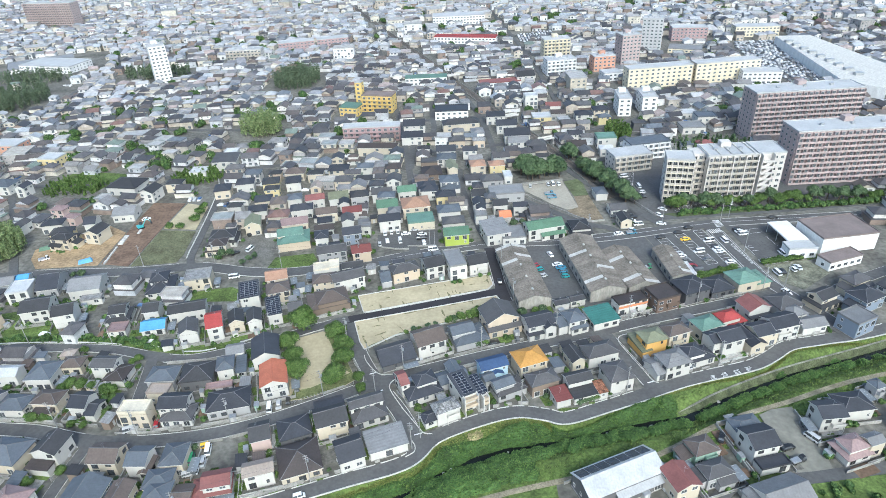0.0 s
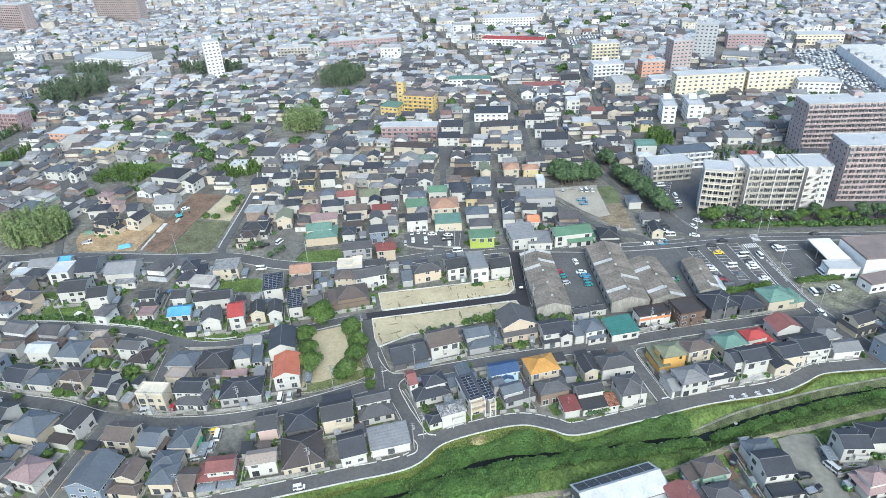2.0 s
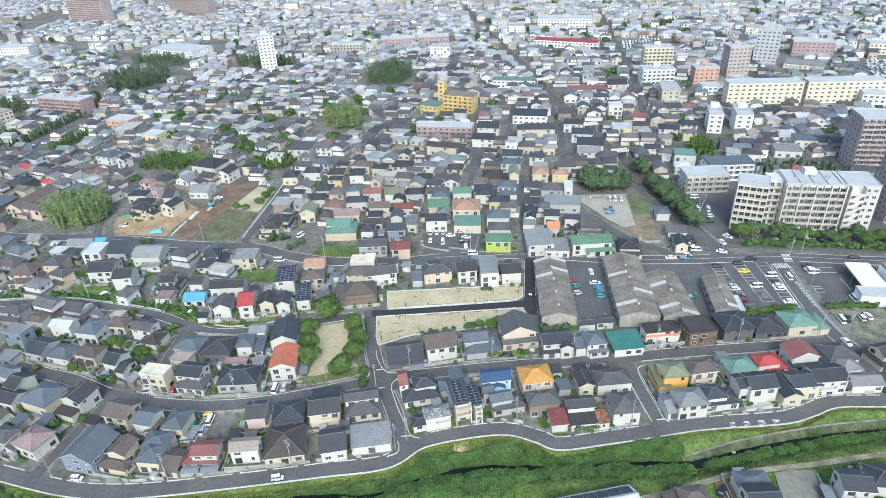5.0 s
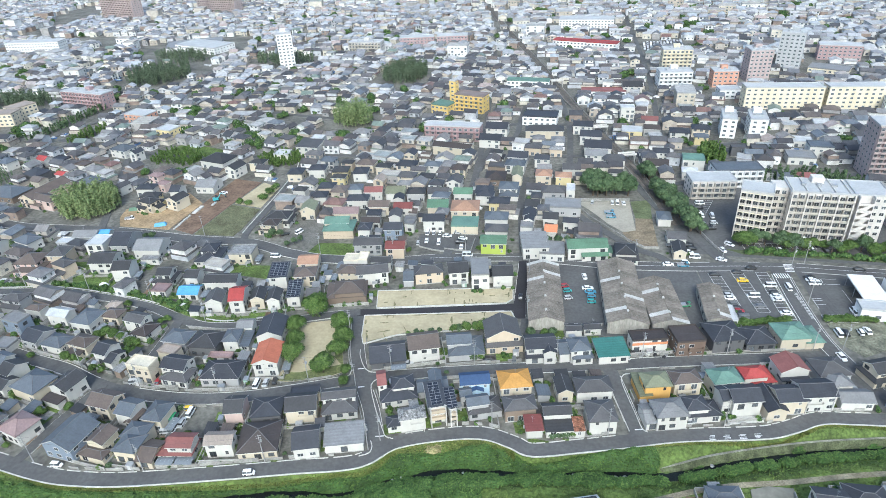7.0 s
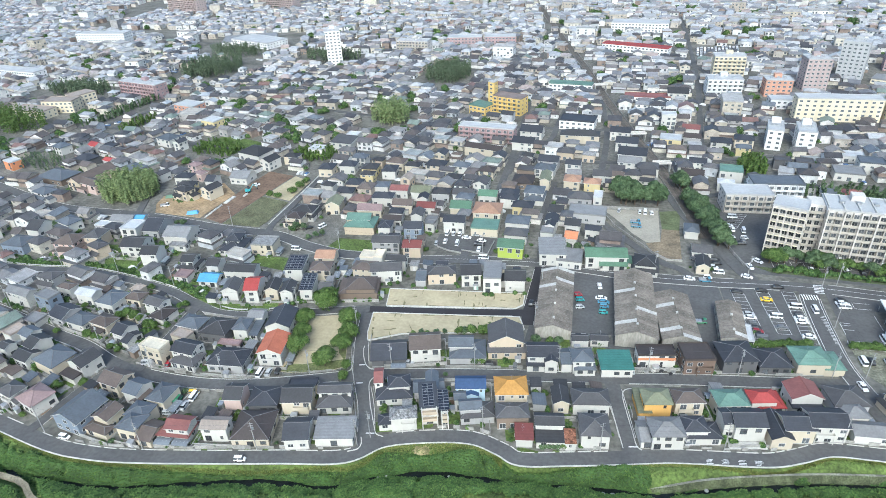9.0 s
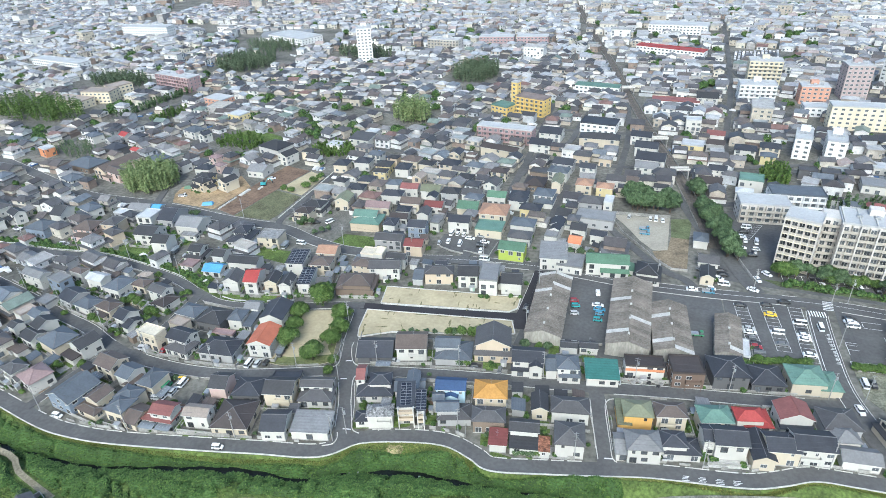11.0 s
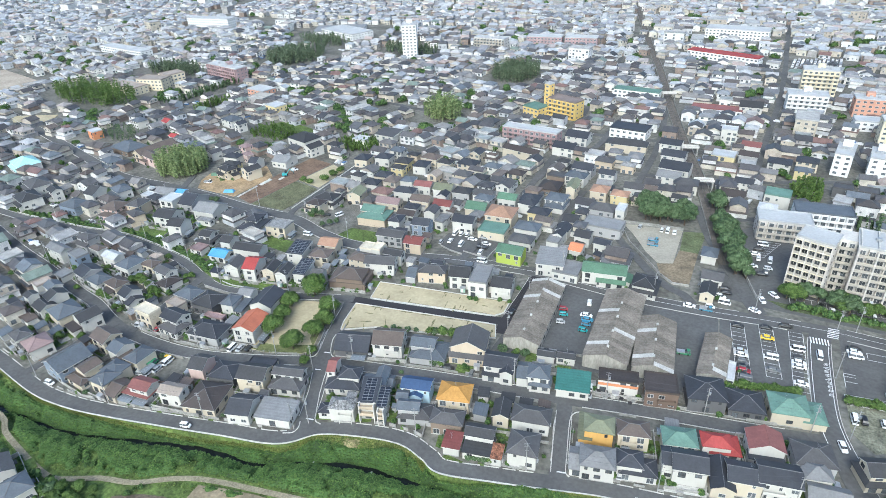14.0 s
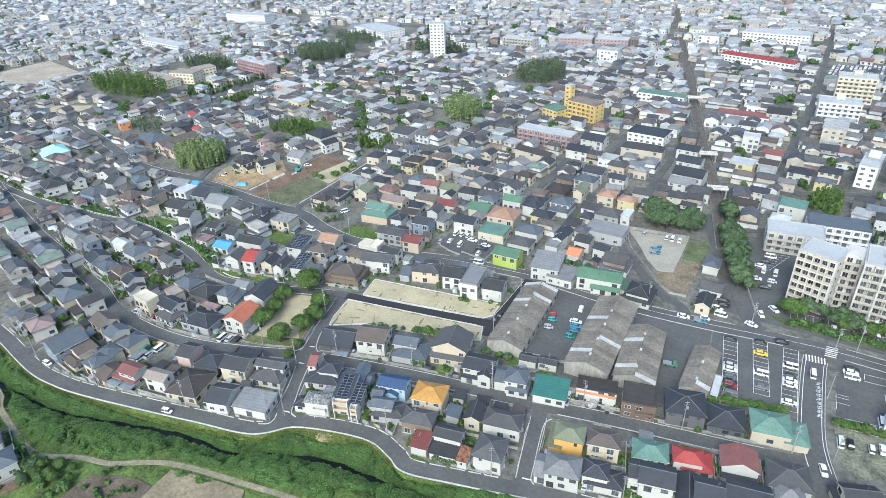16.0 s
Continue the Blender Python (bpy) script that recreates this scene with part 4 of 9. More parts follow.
house(-77.9, 254.0, 12, 12.2, 8.2, 6, "G", "tg", "be", "e", ((-76.2, 251.8, 15.2, 11.9, 4.4, "H", "tg"),))
house(-99.2, 266.7, 13, 8.1, 10.4, 5.5, "V", "ol", "c", "e")
house(-100.8, 281.9, 11, 9.8, 8.0, 5, "H", "n", "w", "e")
house(-100.6, 292.9, 10, 9.4, 8.6, 5.3, "H", "n", "c", "e")
house(-101.9, 315.2, 10, 9.6, 9.3, 5.3, "H", "d", "ye", "e")
house(-116.4, 315.5, 9, 10.2, 9.1, 5.3, "H", "n", "w", "e")
house(-127.0, 308.7, 10, 9.2, 9.7, 5.3, "H", "n", "c", "e")
house(-89.5, 315.4, 10, 8.7, 9.9, 5.3, "H", "n", "w", "e")
house(-84.5, 294.0, 10, 8.2, 8.0, 5, "H", "bg", "w", "e")
house(-78.1, 281.3, 10, 11.6, 8.0, 5, "H", "n", "w", "e")
house(-73.3, 292.5, 11, 10.1, 8.0, 5, "G", "r", "w", "e")
house(-61.1, 293.4, 10, 10.7, 9.1, 5, "G", "ol", "w", "e")
house(-50.2, 294.4, 9, 10.0, 8.7, 5, "H", "d", "g", "e")
house(-64.4, 276.2, 10, 10.9, 8.0, 5, "G", "b", "c", "e")
house(-51.9, 277.4, 10, 9.9, 8.0, 4.6, "G", "dr", "w", "e")
house(-57.0, 285.7, 10, 5.6, 6.8, 5, "V", "n", "w", "e")
house(-78.9, 267.5, 11, 13.3, 8.0, 4.4, "G", "pk", "c", "e")
house(-63.9, 266.7, 10, 7.4, 6.7, 5, "H", "n", "w", "e")
house(-63.5, 261.3, 10, 9.6, 6.8, 3.6, "G", "db", "w", "e")
house(-53.0, 267.8, 10, 6.5, 8.5, 4.6, "V", "g", "w", "e")
house(-44.9, 266.0, 10, 5.6, 6.6, 3.4, "F", "l", "w", "e")
house(-48.9, 252.7, 12, 9.1, 8.2, 6, "G", "n", "bg", "e")
house(-62.9, 251.4, 10, 6.7, 8.2, 5.4, "H", "n", "w", "e")
house(-55.9, 237.5, 12, 13.4, 8.0, 5.5, "G", "g", "g", "e")
house(-42.7, 236.8, 12, 8.9, 8.3, 5.5, "G", "dr", "be", "e")
house(-32.2, 264.4, 10, 10.8, 8.5, 6, "G", "n", "w", "e")
house(-34.6, 281.4, 9, 11.0, 9.5, 5, "G", "gr", "c", "e")
house(-38.5, 296.5, 8, 11.3, 8.4, 5, "G", "g", "w", "e")
house(-20.1, 279.4, 9, 14.2, 12.8, 6.2, "H", "pe", "c", "e")
house(-17.2, 265.6, 8, 12.9, 9.9, 4.6, "F", "tg", "c", "e")
house(-25.5, 298.2, 8, 10.2, 8.3, 5, "G", "gr", "w", "e")
house(-14.9, 302.2, 6, 9.8, 9.5, 5, "H", "n", "w", "e")
house(-3.0, 307.9, 4, 10.4, 10.2, 5.5, "H", "bg", "w", "e", ((-2.3, 306.5, 10.5, 13.4, 3, "H", "bg"),))
house(-1.5, 327.6, 4, 5.9, 10.2, 5.5, "V", "ol", "c", "e")
house(-12.7, 323.1, 6, 11.7, 12.8, 4, "H", "db", "b", "e")
house(13.4, 326.0, 4, 9.2, 9.5, 6, "H", "pe", "c", "e")
house(24.2, 325.2, 4, 9.1, 8.0, 6, "H", "pe", "ye", "e")
house(20.3, 310.4, 5, 12.8, 9.4, 4, "H", "g", "g", "e")
house(29.1, 312.0, 4, 4.5, 8.4, 5, "F", "w", "w", "e")
house(26.7, 292.6, 3, 17.9, 10.8, 5, "F", "l", "g", "e")
house(12.0, 290.0, 4, 7.6, 9.2, 5, "G", "d", "c", "e")
house(11.9, 279.3, 3, 6.5, 7.9, 5, "V", "n", "w", "e")
house(22.2, 277.8, 4, 7.7, 8.0, 5, "G", "d", "w", "e")
house(-4.9, 290.6, 5, 10.8, 8.1, 5, "H", "n", "ye", "e")
house(-3.4, 273.6, 6, 11.7, 8.9, 5, "H", "bg", "w", "e")
house(-1.2, 262.0, 6, 11.1, 8.0, 4.6, "H", "g", "w", "e")
house(-0.2, 248.7, 7, 11.9, 8.6, 5.8, "G", "gr", "lime", "e")
house(12.2, 267.3, 4, 5.8, 6.3, 5, "F", "l", "w", "e")
house(23.7, 265.2, 3, 6.0, 8.0, 5, "G", "or", "w", "e")
house(-259.1, 260.9, -4, 10.5, 26.8, 5.6, "V", "b", "be", "e")
house(-283.3, 258.2, -3, 21.4, 15, 4, "H", "bg", "b", "e")
house(-274.1, 239.3, 3, 12.8, 8.4, 5, "H", "l", "w", "e")
house(-203.6, 195.0, 11, 11.6, 10.8, 5.6, "H", "b", "pk", "e", ((-201.9, 192.2, 13.0, 9.8, 3, "H", "b"),))
house(-194.6, 202.6, 11, 8.7, 10.0, 6, "H", "g", "be", "e")
house(-183.8, 215.1, 10, 8.8, 9.6, 6, "F", "w", "w", "e")
house(-189.8, 225.7, 11, 6.3, 5.5, 4, "G", "sky", "w", "e")
house(-197.5, 222.5, 11, 12.3, 8.2, 4, "G", "l", "g", "e")
house(-203.8, 215.8, 7, 8.6, 5.4, 3.4, "F", "w", "g", "e")
house(-174.8, 221.6, 11, 9.3, 14.9, 4, "G", "n", "g", "e")
house(-233.5, 203.6, 5, 8.3, 12.1, 4.4, "G", "d", "w", "e")
house(-228.0, 187.3, 6, 13.0, 10.5, 5, "H", "bg", "bg", "e")
house(-262.5, 216.7, 6, 6.0, 7.4, 5, "H", "b", "w", "e")
house(-254.9, 206.4, 7, 5.7, 8.2, 5, "H", "d", "w", "e")
house(22.9, 160.4, 19, 10.6, 8.8, 5.8, "H", "y", "c", "eb")
house(25.9, 150.7, 19, 10.3, 6.6, 5.2, "H", "g", "b", "e")
house(-124.6, 110.0, -11, 9.6, 8.6, 4.8, "H", "pk", "w", "e")
house(-104.4, 109.6, -3, 11.5, 12.2, 5.5, "V", "bg", "bg", "e")
house(-94.6, 111.2, -2, 6.6, 7.1, 5.2, "V", "b", "c", "e", ((-94.4, 106.9, 9.4, 4.4, 2.9, "H", "b"),))
house(-84.2, 110.7, 4, 7.7, 7.7, 5, "H", "bg", "c", "e", ((-85.5, 115.4, 8.0, 6.8, 5, "H", "bg"), (-77.6, 110.8, 5.7, 8.6, 2.9, "G", "b")))
house(-68.8, 114.4, 11, 8.1, 6.2, 5.5, "G", "r", "w", "e", ((-70.3, 113.9, 11.0, 6.9, 3, "H", "r"),))
house(-58.1, 117.6, 15, 8.8, 5.6, 5.5, "G", "tan", "w", "e")
house(-47.8, 122.3, 19, 12.2, 12.5, 3.6, "H", "db", "c", "e")
house(-33.5, 124.4, 21, 8.1, 9.5, 4.4, "G", "n", "w", "e")
house(-23.2, 128.6, 19, 12.1, 8.6, 3.6, "S", "l", "w", "e")
house(-40.8, 136.8, 19, 10.1, 8.9, 5.5, "G", "d", "c", "eb", ((-42.0, 142.0, 9.4, 3.5, 5.6, "F", "n"),))
house(-30.6, 142.6, 20, 11.1, 5.1, 5.5, "G", "g", "w", "e", ((-29.6, 140.3, 11.5, 7.9, 3.1, "H", "g"),))
house(-51.5, 133.7, 19, 10.0, 8.9, 4, "H", "n", "k", "e")
house(-61.3, 131.6, 16, 6.4, 8.2, 5, "G", "d", "pk", "e")
house(-84.3, 123.9, 3, 7.3, 8.7, 5, "H", "bg", "c", "e")
house(-94.2, 123.3, -2, 6.6, 7.7, 5.2, "G", "bg", "w", "e", ((-91.9, 121.9, 3.6, 6.7, 3, "V", "b"),))
house(-104.4, 124.5, -3, 9.2, 8.0, 5.5, "G", "b", "c", "e")
house(-123.2, 128.8, -8, 8.4, 8.6, 5.5, "V", "d", "w", "e", ((-124.4, 123.0, 7.6, 3.6, 3, "S", "db"),))
house(-136.0, 127.3, -9, 11.8, 10.1, 4.6, "H", "bg", "c", "e")
house(-164.5, 134.2, -7, 5.5, 6.6, 5, "F", "tan", "w", "e")
house(-157.3, 134.9, -8, 6.6, 6.1, 5, "G", "bg", "w", "e")
house(-149.2, 131.3, -9, 6.4, 8.2, 5, "G", "d", "w", "e")
house(-158.6, 126.3, -5, 4.8, 4.8, 5, "G", "d", "w", "e")
house(-147.5, 125.3, -6, 8.2, 7.0, 4, "G", "d", "w", "e")
house(-184.9, 153.9, -2, 12.9, 6.1, 6, "G", "l", "w", "e")
house(-171.0, 154.8, -6, 9.1, 5.8, 6.5, "F", "l", "bg", "e")
house(-156.9, 150.0, -7, 9.0, 9.4, 4, "G", "n", "g", "e")
house(-146.8, 148.6, -3, 10.0, 7.5, 3.8, "H", "bg", "w", "e")
house(-135.8, 149.7, -5, 9.6, 7.0, 4.6, "H", "b", "c", "e", ((-135.9, 146.6, 6.7, 5.3, 2.8, "S", "db"),))
house(-123.4, 147.4, -6, 6.4, 7.9, 5, "G", "n", "w", "e", ((-119.2, 145.9, 3.9, 7.5, 3, "G", "n"),))
house(-170.6, 163.8, -2, 8.0, 4.9, 5, "H", "b", "w", "e")
house(-157.7, 162.8, 1, 9.4, 6.2, 5, "G", "w", "w", "e")
house(-144.6, 162.5, 0, 9.6, 10.0, 5, "H", "bg", "w", "e")
house(-137.3, 167.7, 2, 8.1, 6.3, 4, "H", "b", "c", "e")
house(-123.9, 165.3, -4, 9.0, 6.6, 5.5, "G", "g", "w", "e", ((-118.9, 162.4, 7.7, 8.6, 3, "H", "db"),))
house(-102.8, 141.2, 0, 9.2, 5.4, 7.4, "F", "cr", "c", "e")
house(-99.8, 151.5, -3, 7.2, 4.6, 5, "F", "tan", "c", "e")
house(-92.0, 145.2, 1, 9.6, 7.6, 5.5, "G", "n", "w", "e", ((-90.3, 142.6, 10.5, 7.7, 3, "H", "g"),))
house(-101.5, 159.3, 1, 10.2, 8.0, 4.5, "H", "bg", "g", "e")
house(-89.6, 159.6, 7, 11.1, 10.3, 4.8, "H", "d", "k", "e")
house(-81.4, 163.3, 13, 6.2, 7.7, 5, "H", "bg", "w", "e", ((-76.5, 164.5, 3.7, 8.6, 3, "S", "bg"),))
house(-80.0, 170.7, 13, 6.4, 6.1, 5, "G", "l", "w", "e")
house(-75.5, 146.9, 12, 13.9, 9.9, 3.8, "H", "n", "g", "e")
house(-81.2, 154.5, 10, 8.7, 2.8, 3, "F", "pk", "g", "e")
house(-62.8, 155.9, 15, 9.2, 12.0, 5.8, "V", "o", "w", "e", ((-69.4, 171.1, 9.8, 12.3, 5, "V", "n"),))
house(-19.6, 152.2, 23, 3.2, 7.6, 5.5, "G", "r", "w", "e")
house(-12.3, 152.1, 23, 7.5, 6.3, 5.3, "H", "n", "w", "e", ((-13.1, 149.7, 12.1, 7.9, 3, "H", "n"),))
house(-2.2, 155.7, 22, 4.4, 9.0, 5, "V", "bg", "g", "e", ((-3.3, 155.3, 10.3, 6.3, 3, "G", "bg"),))
house(0.1, 146.6, 25, 5.8, 10.7, 7.2, "S", "n", "w", "ePM")
house(5.0, 147.0, 24, 2.6, 9.0, 6.2, "S", "n", "w", "ePM")
house(-5.3, 139.4, 24, 8.5, 5.6, 5.4, "H", "fl", "w", "eb", ((-7.4, 138.7, 11.7, 4.7, 3, "H", "n"),))
house(10.3, 157.9, 18, 10.0, 6.3, 5.8, "G", "blue", "lb", "e", ((11.4, 155.2, 4.8, 3.1, 4, "V", "blue"),))
house(13.0, 149.1, 23, 7.3, 5.1, 5.2, "G", "bg", "g", "e", ((8.6, 152.0, 4.1, 4.1, 5, "G", "bg"), (14.9, 149.7, 10.9, 7.0, 3, "H", "g")))
house(31.1, 144.8, 16, 5.6, 6.4, 3.4, "S", "dr", "w", "e")
house(28.6, 181.0, 16, 10.9, 8.4, 5.6, "G", "n", "w", "e", ((31.9, 179.1, 4.8, 6.5, 5.2, "V", "n"), (27.4, 176.5, 6.5, 3.0, 2.9, "S", "n")))
house(41.8, 182.2, 18, 7.5, 7.6, 5.6, "H", "bg", "w", "e", ((42.9, 181.0, 7.4, 6.4, 3, "H", "bg"), (36.4, 181.8, 4.1, 8.3, 4, "G", "bg")))
house(52.6, 184.9, 17, 11.0, 9.6, 3.6, "S", "t", "w", "e")
house(77.7, 194.3, 18, 10.0, 9.1, 6.5, "F", "db", "br", "eb")
house(90.0, 199.4, 19, 11.8, 11.0, 5.6, "H", "n", "k", "e")
house(101.3, 201.9, 16, 10.9, 10.1, 3.6, "H", "n", "k", "e")
house(112.7, 205.0, 16, 11.1, 9.8, 5, "H", "tg", "c", "e", ((119.3, 206.8, 6.9, 9.7, 3, "H", "tg"),))
house(38.4, 162.0, 18, 5.5, 7.8, 4.6, "V", "d", "c", "e")
house(47.4, 163.9, 16, 11.8, 7.3, 5, "H", "g", "w", "e")
house(37.3, 150.2, 16, 8.9, 5.4, 5.4, "G", "d", "w", "e", ((38.4, 147.1, 9.0, 7.0, 3, "S", "d"),))
house(44.2, 147.5, 15, 3.4, 5.5, 3, "S", "ru", "w", "e")
house(50.3, 152.0, 15, 8.9, 9.2, 5.6, "H", "g", "w", "e")
house(66.5, 169.0, 17, 8.9, 7.2, 6, "H", "ol", "y", "e", ((62.6, 168.8, 4.3, 10.1, 3, "S", "ol"),))
house(75.5, 172.1, 19, 9.4, 6.6, 6, "H", "b", "c", "eb")
house(87.6, 175.6, 20, 9.8, 7.5, 5.6, "H", "tg", "c", "e")
house(96.7, 179.7, 19, 8.3, 5.9, 5.2, "H", "red", "w", "e", ((98.8, 181.3, 8.7, 8.0, 3, "H", "red"),))
house(108.6, 185.8, 17, 9.8, 8, 5.4, "V", "r", "w", "e", ((109.6, 182.4, 9.4, 3.4, 3, "S", "n"),))
house(120.5, 187.6, 17, 10.8, 9.3, 5, "H", "g", "g", "e")
house(121.7, 182.0, 18, 7.4, 6.6, 4.6, "H", "l", "w", "e")
house(125.1, 176.5, 11, 10.3, 6.6, 3.4, "G", "l", "w", "e")
house(70.0, 157.3, 18, 9.9, 8.0, 5.8, "H", "l", "w", "e", ((64.5, 156.5, 4.4, 8.4, 3, "G", "l"),))
house(77.6, 161.7, 18, 7.5, 6.6, 5, "H", "n", "w", "e", ((80.0, 161.9, 10.5, 6.7, 3, "H", "n"),))
house(92.0, 167.7, 17, 9.5, 8.0, 6.2, "G", "n", "w", "e", ((86.7, 166.9, 4.1, 6.8, 6, "G", "n"),))
house(105.3, 171.2, 16, 9.2, 7.9, 5.6, "G", "n", "c", "e", ((100.1, 169.2, 6.5, 11.2, 4.2, "V", "n"),))
house(113.1, 174.5, 15, 10.9, 8.4, 6.2, "G", "n", "w", "eb")
house(-23.0, 167.7, 21, 12.8, 11.3, 3.2, "G", "n", "k", "e")
house(-11.5, 173.2, 22, 11.2, 10.0, 5.8, "G", "b", "w", "eb")
house(0.5, 177.3, 18, 9.0, 6.7, 5.4, "G", "bg", "g", "e", ((3.0, 176.9, 13.0, 10.4, 3, "H", "bg"),))
house(14.5, 185.2, 18, 12.7, 10.9, 6, "V", "g", "be", "e", ((15.8, 181.7, 13.6, 6.4, 3.2, "G", "g"),))
house(-22.5, 219.7, 21, 12.4, 7.2, 5.5, "H", "g", "be", "e")
house(-10.6, 222.7, 19, 8.7, 9.6, 6, "G", "d", "w", "e")
house(-45.9, 215.3, 21, 13.6, 8.2, 5.6, "G", "g", "w", "e")
house(-73.3, 208.0, 16, 9.6, 8.3, 5.5, "H", "b", "c", "e")
house(-84.4, 205.9, 16, 8.2, 11.0, 6, "S", "n", "w", "eP")
house(-72.1, 195.1, 18, 5.9, 11.4, 5.2, "S", "n", "w", "eP")
house(-92.3, 186.3, 18, 6.3, 10.9, 6.5, "G", "red", "w", "e")
house(-101.8, 184.1, 18, 7.3, 8.8, 5, "V", "g", "w", "e")
house(-85.3, 189.4, 18, 6.1, 8.4, 5, "V", "d", "c", "e")
house(-78.4, 190.0, 16, 5.8, 8.5, 5, "V", "d", "w", "e")
house(-63.8, 195.2, 19, 5.7, 6.6, 5, "G", "g", "w", "e")
house(-50.7, 201.3, 18, 12.2, 9.9, 5.2, "H", "b", "b", "e", ((-52.2, 202.2, 16.3, 12.0, 3.1, "H", "b"),))
house(-106.8, 197.5, 13, 14.5, 7.8, 5, "G", "d", "w", "e")
house(-110.2, 220.1, 11, 10.8, 8.7, 5.6, "F", "x", "c", "e")
house(-126.5, 219.6, 12, 7.5, 8.5, 5.5, "H", "n", "w", "e", ((-125.5, 217.5, 11.7, 13.6, 3, "H", "n"),))
house(-117.3, 189.4, 11, 9.2, 7.7, 3, "G", "sky", "w", "e")
house(-133.9, 197.1, 11, 6.7, 7.5, 5.5, "G", "d", "w", "e", ((-134.2, 196.6, 9.7, 9.7, 3, "H", "d"),))
house(-121.1, 198.2, 9, 6.4, 7.6, 5, "G", "d", "w", "e")
house(-131.0, 188.6, 6, 6.8, 5.7, 3, "F", "pk", "w", "e")
house(-168.7, 201.5, 12, 11.4, 11.1, 6, "G", "d", "w", "e")
house(-155.5, 197.3, 15, 8.4, 9.3, 6, "G", "d", "w", "e")
house(64.9, 192.2, 17, 12.5, 5.6, 5.5, "F", "db", "w", "eO")
house(39.2, 194.6, 15, 6.0, 4.0, 3, "G", "d", "w", "")
house(45.6, 196.8, 15, 6.3, 4.0, 3, "G", "d", "w", "")
house(-184.6, 167.3, 1, 9.3, 7.5, 5.6, "H", "g", "g", "")
house(-142.4, 173.8, 1, 5.1, 4.1, 3.2, "H", "tan", "c", "")
house(-166.8, 144.2, 1, 7.1, 5.7, 3, "F", "l", "w", "")
house(-134.8, 109.6, -8, 7.6, 6.1, 5, "H", "g", "w", "")
house(-76.1, 217.5, 14, 9.2, 8.6, 5.6, "G", "pe", "c", "e")
house(-56.0, 223.2, 9, 10.8, 6.0, 5.5, "F", "cr", "w", "e", ((-52.4, 222.4, 4.4, 6.2, 7.0, "F", "cr"),))
house(-55.3, 213.8, 9, 10.1, 7.6, 5.5, "H", "b", "c", "e")
house(-44.7, 223.4, 9, 9.2, 5.6, 5.5, "G", "d", "w", "e")
house(-30.5, 217.2, 14, 4.6, 9.4, 3, "G", "bg", "g", "e")
house(-25.7, 229.0, 14, 5.4, 4.0, 3, "G", "n", "w", "e")
house(-1.2, 222.8, 14, 7.1, 13.0, 7.5, "F", "l", "w", "")
house(7.9, 224.3, 14, 8.4, 8.9, 5.5, "G", "d", "w", "b")
house(40.5, 251.7, 14, 17.2, 9.7, 6, "G", "gr", "w", "")
house(17.9, 250.3, 14, 11.5, 12.8, 6, "S", "l", "w", "")
house(25.9, 249.2, 5, 10.4, 10.8, 4, "F", "l", "w", "")
house(74.6, 288.8, 4, 6.7, 9, 4, "H", "bg", "w", "e")
house(57.0, 252.2, 5, 10.3, 11.4, 5, "H", "d", "w", "s")
house(79.6, 259.0, 4, 5.9, 9, 4, "V", "d", "c", "e")
house(79.1, 271.2, 4, 8.6, 8, 3.4, "G", "g", "w", "e")
house(-157.0, 318.5, 0, 9.6, 7.7, 5.5, "H", "d", "c", "")
house(-149.2, 335.7, 0, 9.9, 7.9, 5, "F", "w", "w", "")
house(-137.2, 349.1, 0, 15.3, 12.3, 6, "S", "g", "w", "")
house(-138.7, 364.9, 0, 8.4, 6.7, 5, "F", "w", "w", "")
house(-115.2, 328.1, 0, 9.6, 7.7, 5.5, "H", "bg", "w", "")
house(-102.1, 326.3, 0, 7.6, 6.1, 5.5, "H", "d", "be", "")
house(-90.8, 328.2, 0, 11.4, 9.1, 5, "H", "b", "c", "")
house(-78.4, 324.2, 0, 9.4, 7.5, 5.5, "H", "d", "c", "")
house(-66.0, 329.2, 0, 11.9, 9.5, 5.5, "H", "n", "c", "")
house(-61.0, 313.4, 0, 10.4, 8.3, 5.5, "H", "g", "c", "")
house(-74.7, 305.6, 0, 6.5, 7.8, 5.5, "V", "tan", "be", "")
house(-113.8, 286.8, 0, 7.9, 6.3, 5, "H", "d", "w", "")
house(-109.5, 264.9, 0, 6.1, 4.9, 5, "H", "g", "w", "s")
house(-43.0, 259.8, 0, 4.5, 4.0, 5, "F", "l", "w", "")
house(-35.6, 291.1, 0, 9.3, 7.5, 5.5, "H", "bg", "g", "")
house(-13.3, 296.1, 0, 9.3, 7.4, 5.5, "H", "n", "w", "")
house(-0.3, 322.2, 0, 5.6, 6.7, 6, "V", "ol", "c", "")
house(-17.8, 353.5, 0, 9.3, 7.5, 6, "H", "d", "w", "s")
house(-14.2, 336.5, 0, 9.8, 7.8, 5, "F", "g", "b", "")
house(-4.4, 351.4, 0, 12.0, 9.6, 5.5, "G", "n", "g", "")
house(-4.1, 339.2, 0, 11.6, 9.3, 5.5, "H", "bg", "w", "")
house(10.0, 349.3, 0, 9.1, 7.3, 5.5, "G", "n", "w", "")
house(2.4, 367.9, 0, 10.7, 8.6, 5.2, "H", "g", "be", "")
house(16.2, 366.6, 0, 8.0, 6.4, 5, "H", "x", "be", "")
house(12.6, 272.6, 0, 4.9, 5.9, 5.5, "V", "n", "w", "")
house(32.1, 274.7, 0, 7.6, 6.1, 5, "G", "n", "w", "")
house(-34.8, 327.8, 0, 9.5, 7.6, 5.5, "H", "db", "c", "")
house(-33.0, 310.8, 0, 8.3, 9.9, 5.5, "V", "g", "w", "")
